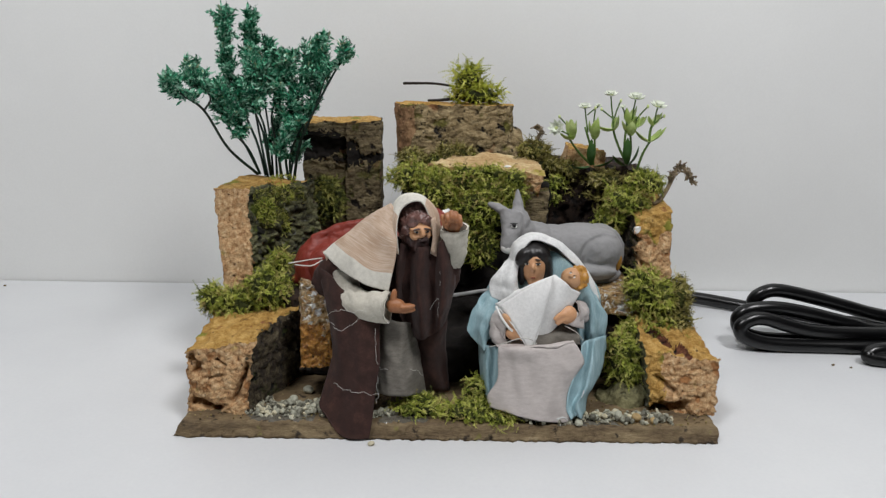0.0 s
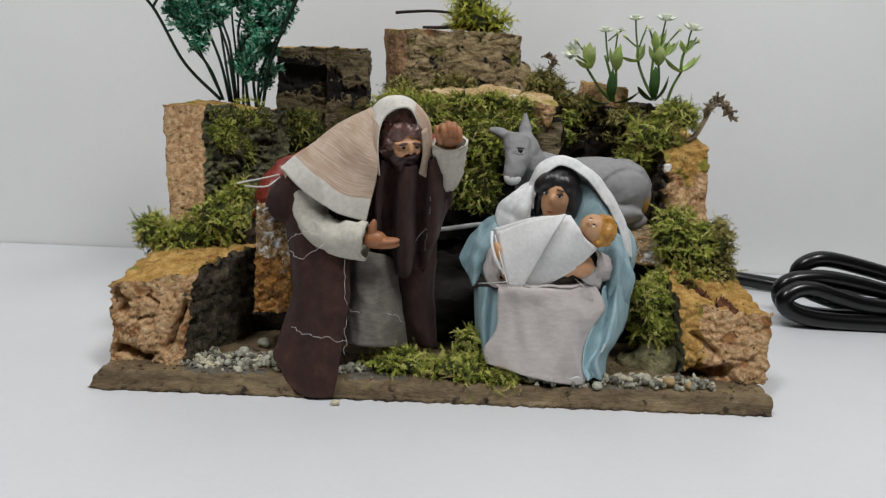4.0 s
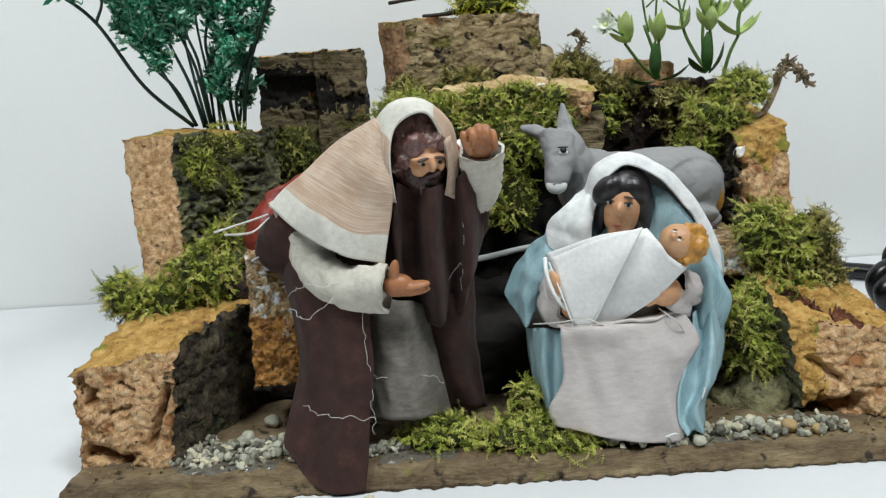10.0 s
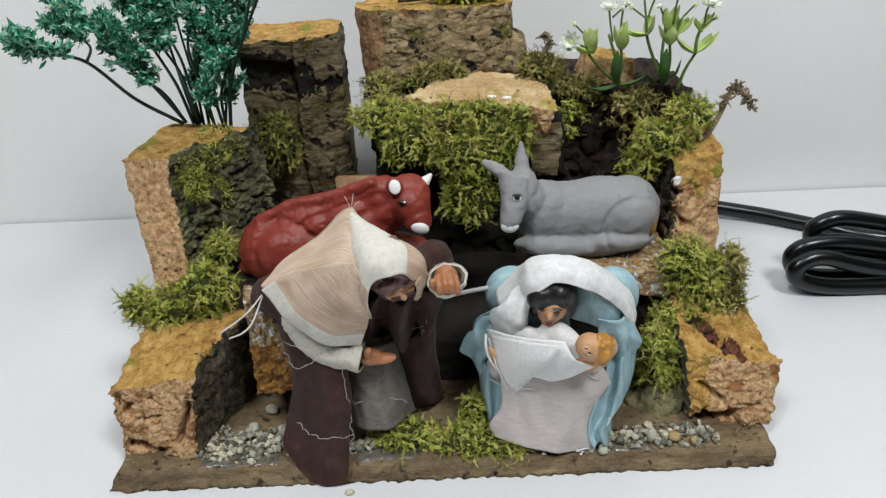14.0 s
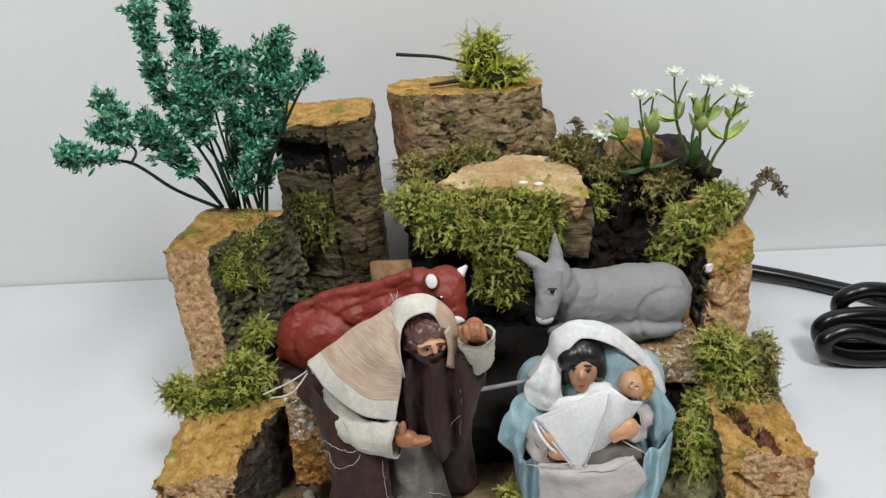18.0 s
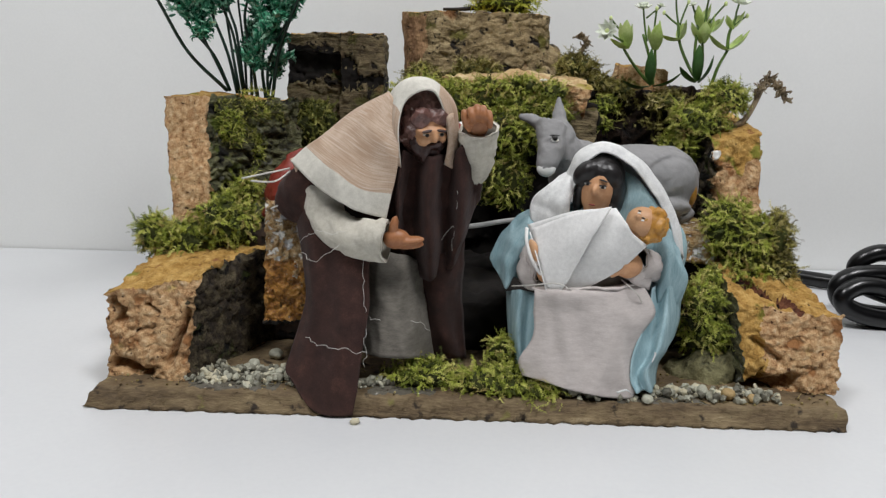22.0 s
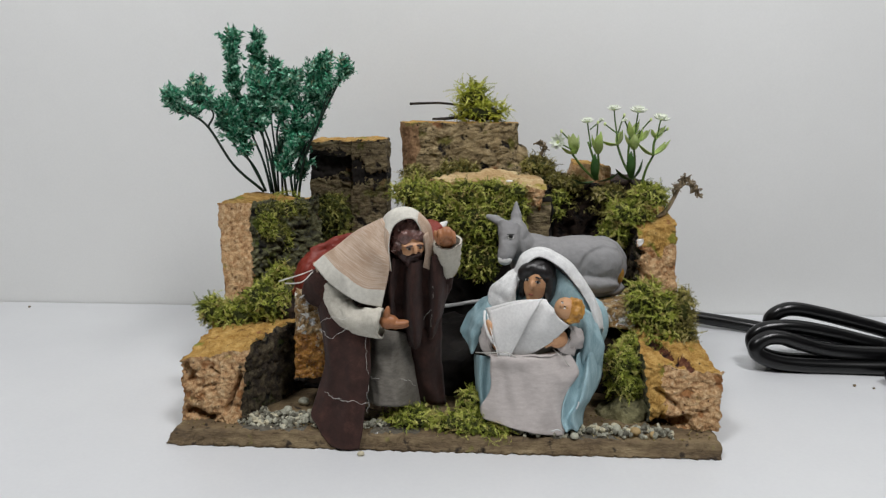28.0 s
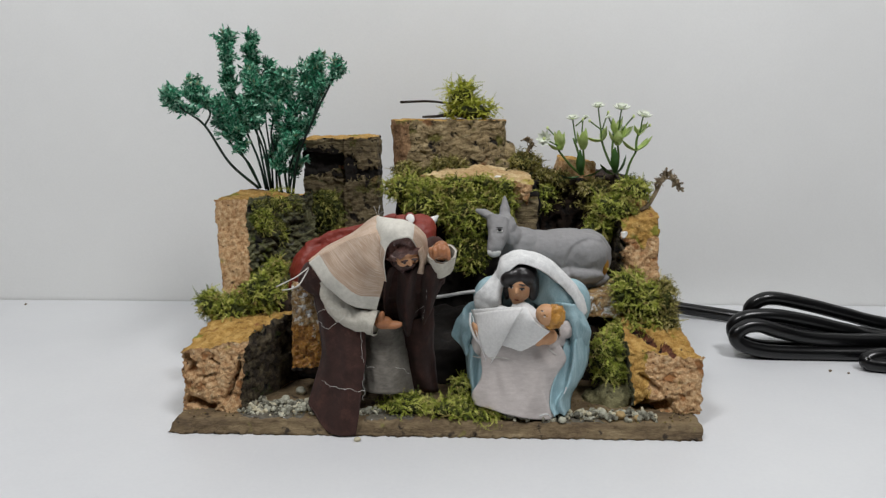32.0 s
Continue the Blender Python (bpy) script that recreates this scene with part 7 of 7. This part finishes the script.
sprig((0.104, 0.112, 0.112),
      [((0.1030, 0.1160, 0.1120), (0.0990, 0.1200, 0.1200), (0.0960, 0.1240, 0.1290), (0.0950, 0.1260, 0.1380)), ((0.1030, 0.1140, 0.1120), (0.1040, 0.1140, 0.1200), (0.1030, 0.1140, 0.1290)), ((0.1080, 0.1120, 0.1090), (0.1100, 0.1110, 0.1180), (0.1130, 0.1100, 0.1250)), ((0.1030, 0.1140, 0.1120), (0.1000, 0.1130, 0.1220), (0.1000, 0.1130, 0.1360)), ((0.1130, 0.1100, 0.1250), (0.1130, 0.1100, 0.1320), (0.1150, 0.1100, 0.1380))],
      [((0.0960, 0.1240, 0.1300), ((0.0860, 0.1220, 0.1320), (0.0980, 0.1230, 0.1390))), ((0.1030, 0.1140, 0.1280), ((0.0970, 0.1130, 0.1370), (0.1070, 0.1130, 0.1410), (0.1020, 0.1090, 0.1370))), ((0.1130, 0.1100, 0.1250), ((0.1040, 0.1100, 0.1320), (0.1220, 0.1100, 0.1340))), ((0.1010, 0.1130, 0.1340), ((0.0990, 0.1120, 0.1440), (0.1050, 0.1130, 0.1450))), ((0.1070, 0.1130, 0.1330), ((0.1110, 0.1120, 0.1400),)), ((0.1140, 0.1100, 0.1340), ((0.1110, 0.1100, 0.1400), (0.1190, 0.1100, 0.1420)))],
      [((0.0950, 0.1260, 0.1380), (0.0930, 0.1260, 0.1500), (-0.1, -0.3, 1), 0.0042), ((0.0960, 0.1260, 0.1370), (0.0990, 0.1260, 0.1470), (0, 0, 1), 0), ((0.0950, 0.1260, 0.1370), (0.0880, 0.1250, 0.1420), (0, 0, 1), 0), ((0.1030, 0.1130, 0.1370), (0.1040, 0.1130, 0.1490), (0, -0.3, 1), 0.0052), ((0.1010, 0.1130, 0.1360), (0.0970, 0.1130, 0.1440), (-0.3, -0.2, 1), 0.0022), ((0.1050, 0.1130, 0.1370), (0.1110, 0.1120, 0.1450), (0, 0, 1), 0),
       ((0.1150, 0.1100, 0.1380), (0.1160, 0.1100, 0.1450), (0.15, -0.35, 1), 0.0050), ((0.1140, 0.1100, 0.1350), (0.1200, 0.1100, 0.1400), (0, 0, 1), 0)],
      [((0.1020, 0.1130, 0.1120), (0.1010, 0.1110, 0.1260), 0.0027), ((0.1030, 0.1130, 0.1110), (0.1070, 0.1100, 0.1220), 0.0022), ((0.1010, 0.1130, 0.1110), (0.0930, 0.1080, 0.1170), 0.0026)],
      "white plastic flower sprig with upright pale green buds")

# ---- twigs, crumbs, specks ----
bm = tube(bmesh.new(), smooth_path([(0.006, 0.152, 0.1515), (-0.008, 0.160, 0.1530), (-0.0200, 0.166, 0.1528), (-0.0286, 0.1707, 0.1524)], 6), [0.0007, 0.0009], 7)
tube(bm, smooth_path([(0.010, 0.152, 0.1462), (-0.002, 0.150, 0.1440), (-0.013, 0.148, 0.1434)], 5), [0.0013, 0.0007], 7)
solo("twig", bm, TWIGDARK, "thin black twig stuck in the moss on the stump", "twig", "twigs")


def dry_twig(pts, r, label, seed):
    rnd = random.Random(seed)
    bm = tube(bmesh.new(), smooth_path(pts, 6), [r * 0.75, r * 0.5], 7)
    for p in smooth_path(pts, 5)[len(pts) * 2:]:
        for _ in range(5):
            q = p + Vector((rnd.gauss(0, 1), rnd.gauss(0, 1), rnd.gauss(0, 1))) * 0.0015
            bend = Vector((rnd.gauss(0, 1), rnd.gauss(0, 1), rnd.gauss(0, 1))) * 0.0009
            tube(bm, smooth_path([p, p.lerp(q, 0.6) + bend, q], 3), [r * 0.34, r * 0.16], 5)
    solo("twig", bm, TWIG, label, "twig", "twigs")


dry_twig([(0.1130, 0.0920, 0.0930), (0.1178, 0.0930, 0.0968), (0.1225, 0.0960, 0.1040), (0.1270, 0.1000, 0.1115), (0.1300, 0.1005, 0.1130), (0.1330, 0.0995, 0.1095), (0.1366, 0.0980, 0.1045)], 0.0017, "dry curled brown twig on the upright cork block", 3)
dry_twig([(0.1225, 0.0960, 0.1040), (0.1215, 0.0950, 0.1080), (0.1240, 0.0950, 0.1100)], 0.0010, "thin dry side shoot beside the curled twig", 7)
dry_twig([(0.1210, 0.0700, 0.0360), (0.1270, 0.0700, 0.0400), (0.1300, 0.0690, 0.0440)], 0.0009, "dark dry seed twig in the moss", 4)
dry_twig([(0.1220, 0.0660, 0.0310), (0.1260, 0.0640, 0.0330), (0.1290, 0.0630, 0.0320)], 0.0008, "dark dry seed twig low in the moss", 5)
dry_twig([(0.0540, 0.1280, 0.1140), (0.0520, 0.1280, 0.1230), (0.0540, 0.1270, 0.1280), (0.0500, 0.1260, 0.1310)], 0.0015, "dry brown leafy twig beside the stump", 6)

for n, (at, r) in enumerate((((-0.0350, -0.0080, 0), 0.0016), ((0.2270, 0.0880, 0), 0.0010), ((-0.3190, 0.2070, 0), 0.0010), ((0.2360, 0.0850, 0), 0.0008))):
    bm = bmesh.new()
    for v in ball(bm, (0, 0, r * 0.6), (r, r * 0.8, r * 0.7), sub=2):
        v.co += noise.noise_vector(v.co * 700) * r * 0.25
    ob = solo("crumb", bm, PEBBLE if n == 0 else TWIG, "small grey stone lying loose on the table" if n == 0 else "tiny dark crumb lying on the white table", "crumb", "crumbs on the table")
    ob.location = at


def turned(t, hip, swing, sway):
    """The pose at t of a doll that bows round its hip by swing and sways by sway (degrees round x, y, z)."""
    def turn(s):
        v = Vector(swing) * bow(s) + Vector(sway) * math.sin(2 * math.pi * (s + 0.573) / 6.0)
        return Matrix.Rotation(radians(v.length), 4, v)
    return Matrix.Translation(hip) @ turn(t) @ turn(0).inverted()


def motions():
    steps = [i * 0.25 for i in range(129)]
    walk(man, [(t, turned(t, MAN_HIP, (38.5, 4.3, 5.3), (0.7, 0.2, -2.3))) for t in steps])
    walk(mother, [(t, turned(t, MOTHER_HIP, (26.8, 1.6, -3.6), (0.5, -5.0, 5.8))) for t in steps])
    walk(child, [(t, turned(t, CHILD_HUB, (22.2, 12.1, -27.5), (1.8, -4.8, 7.6))) for t in steps])


motions()
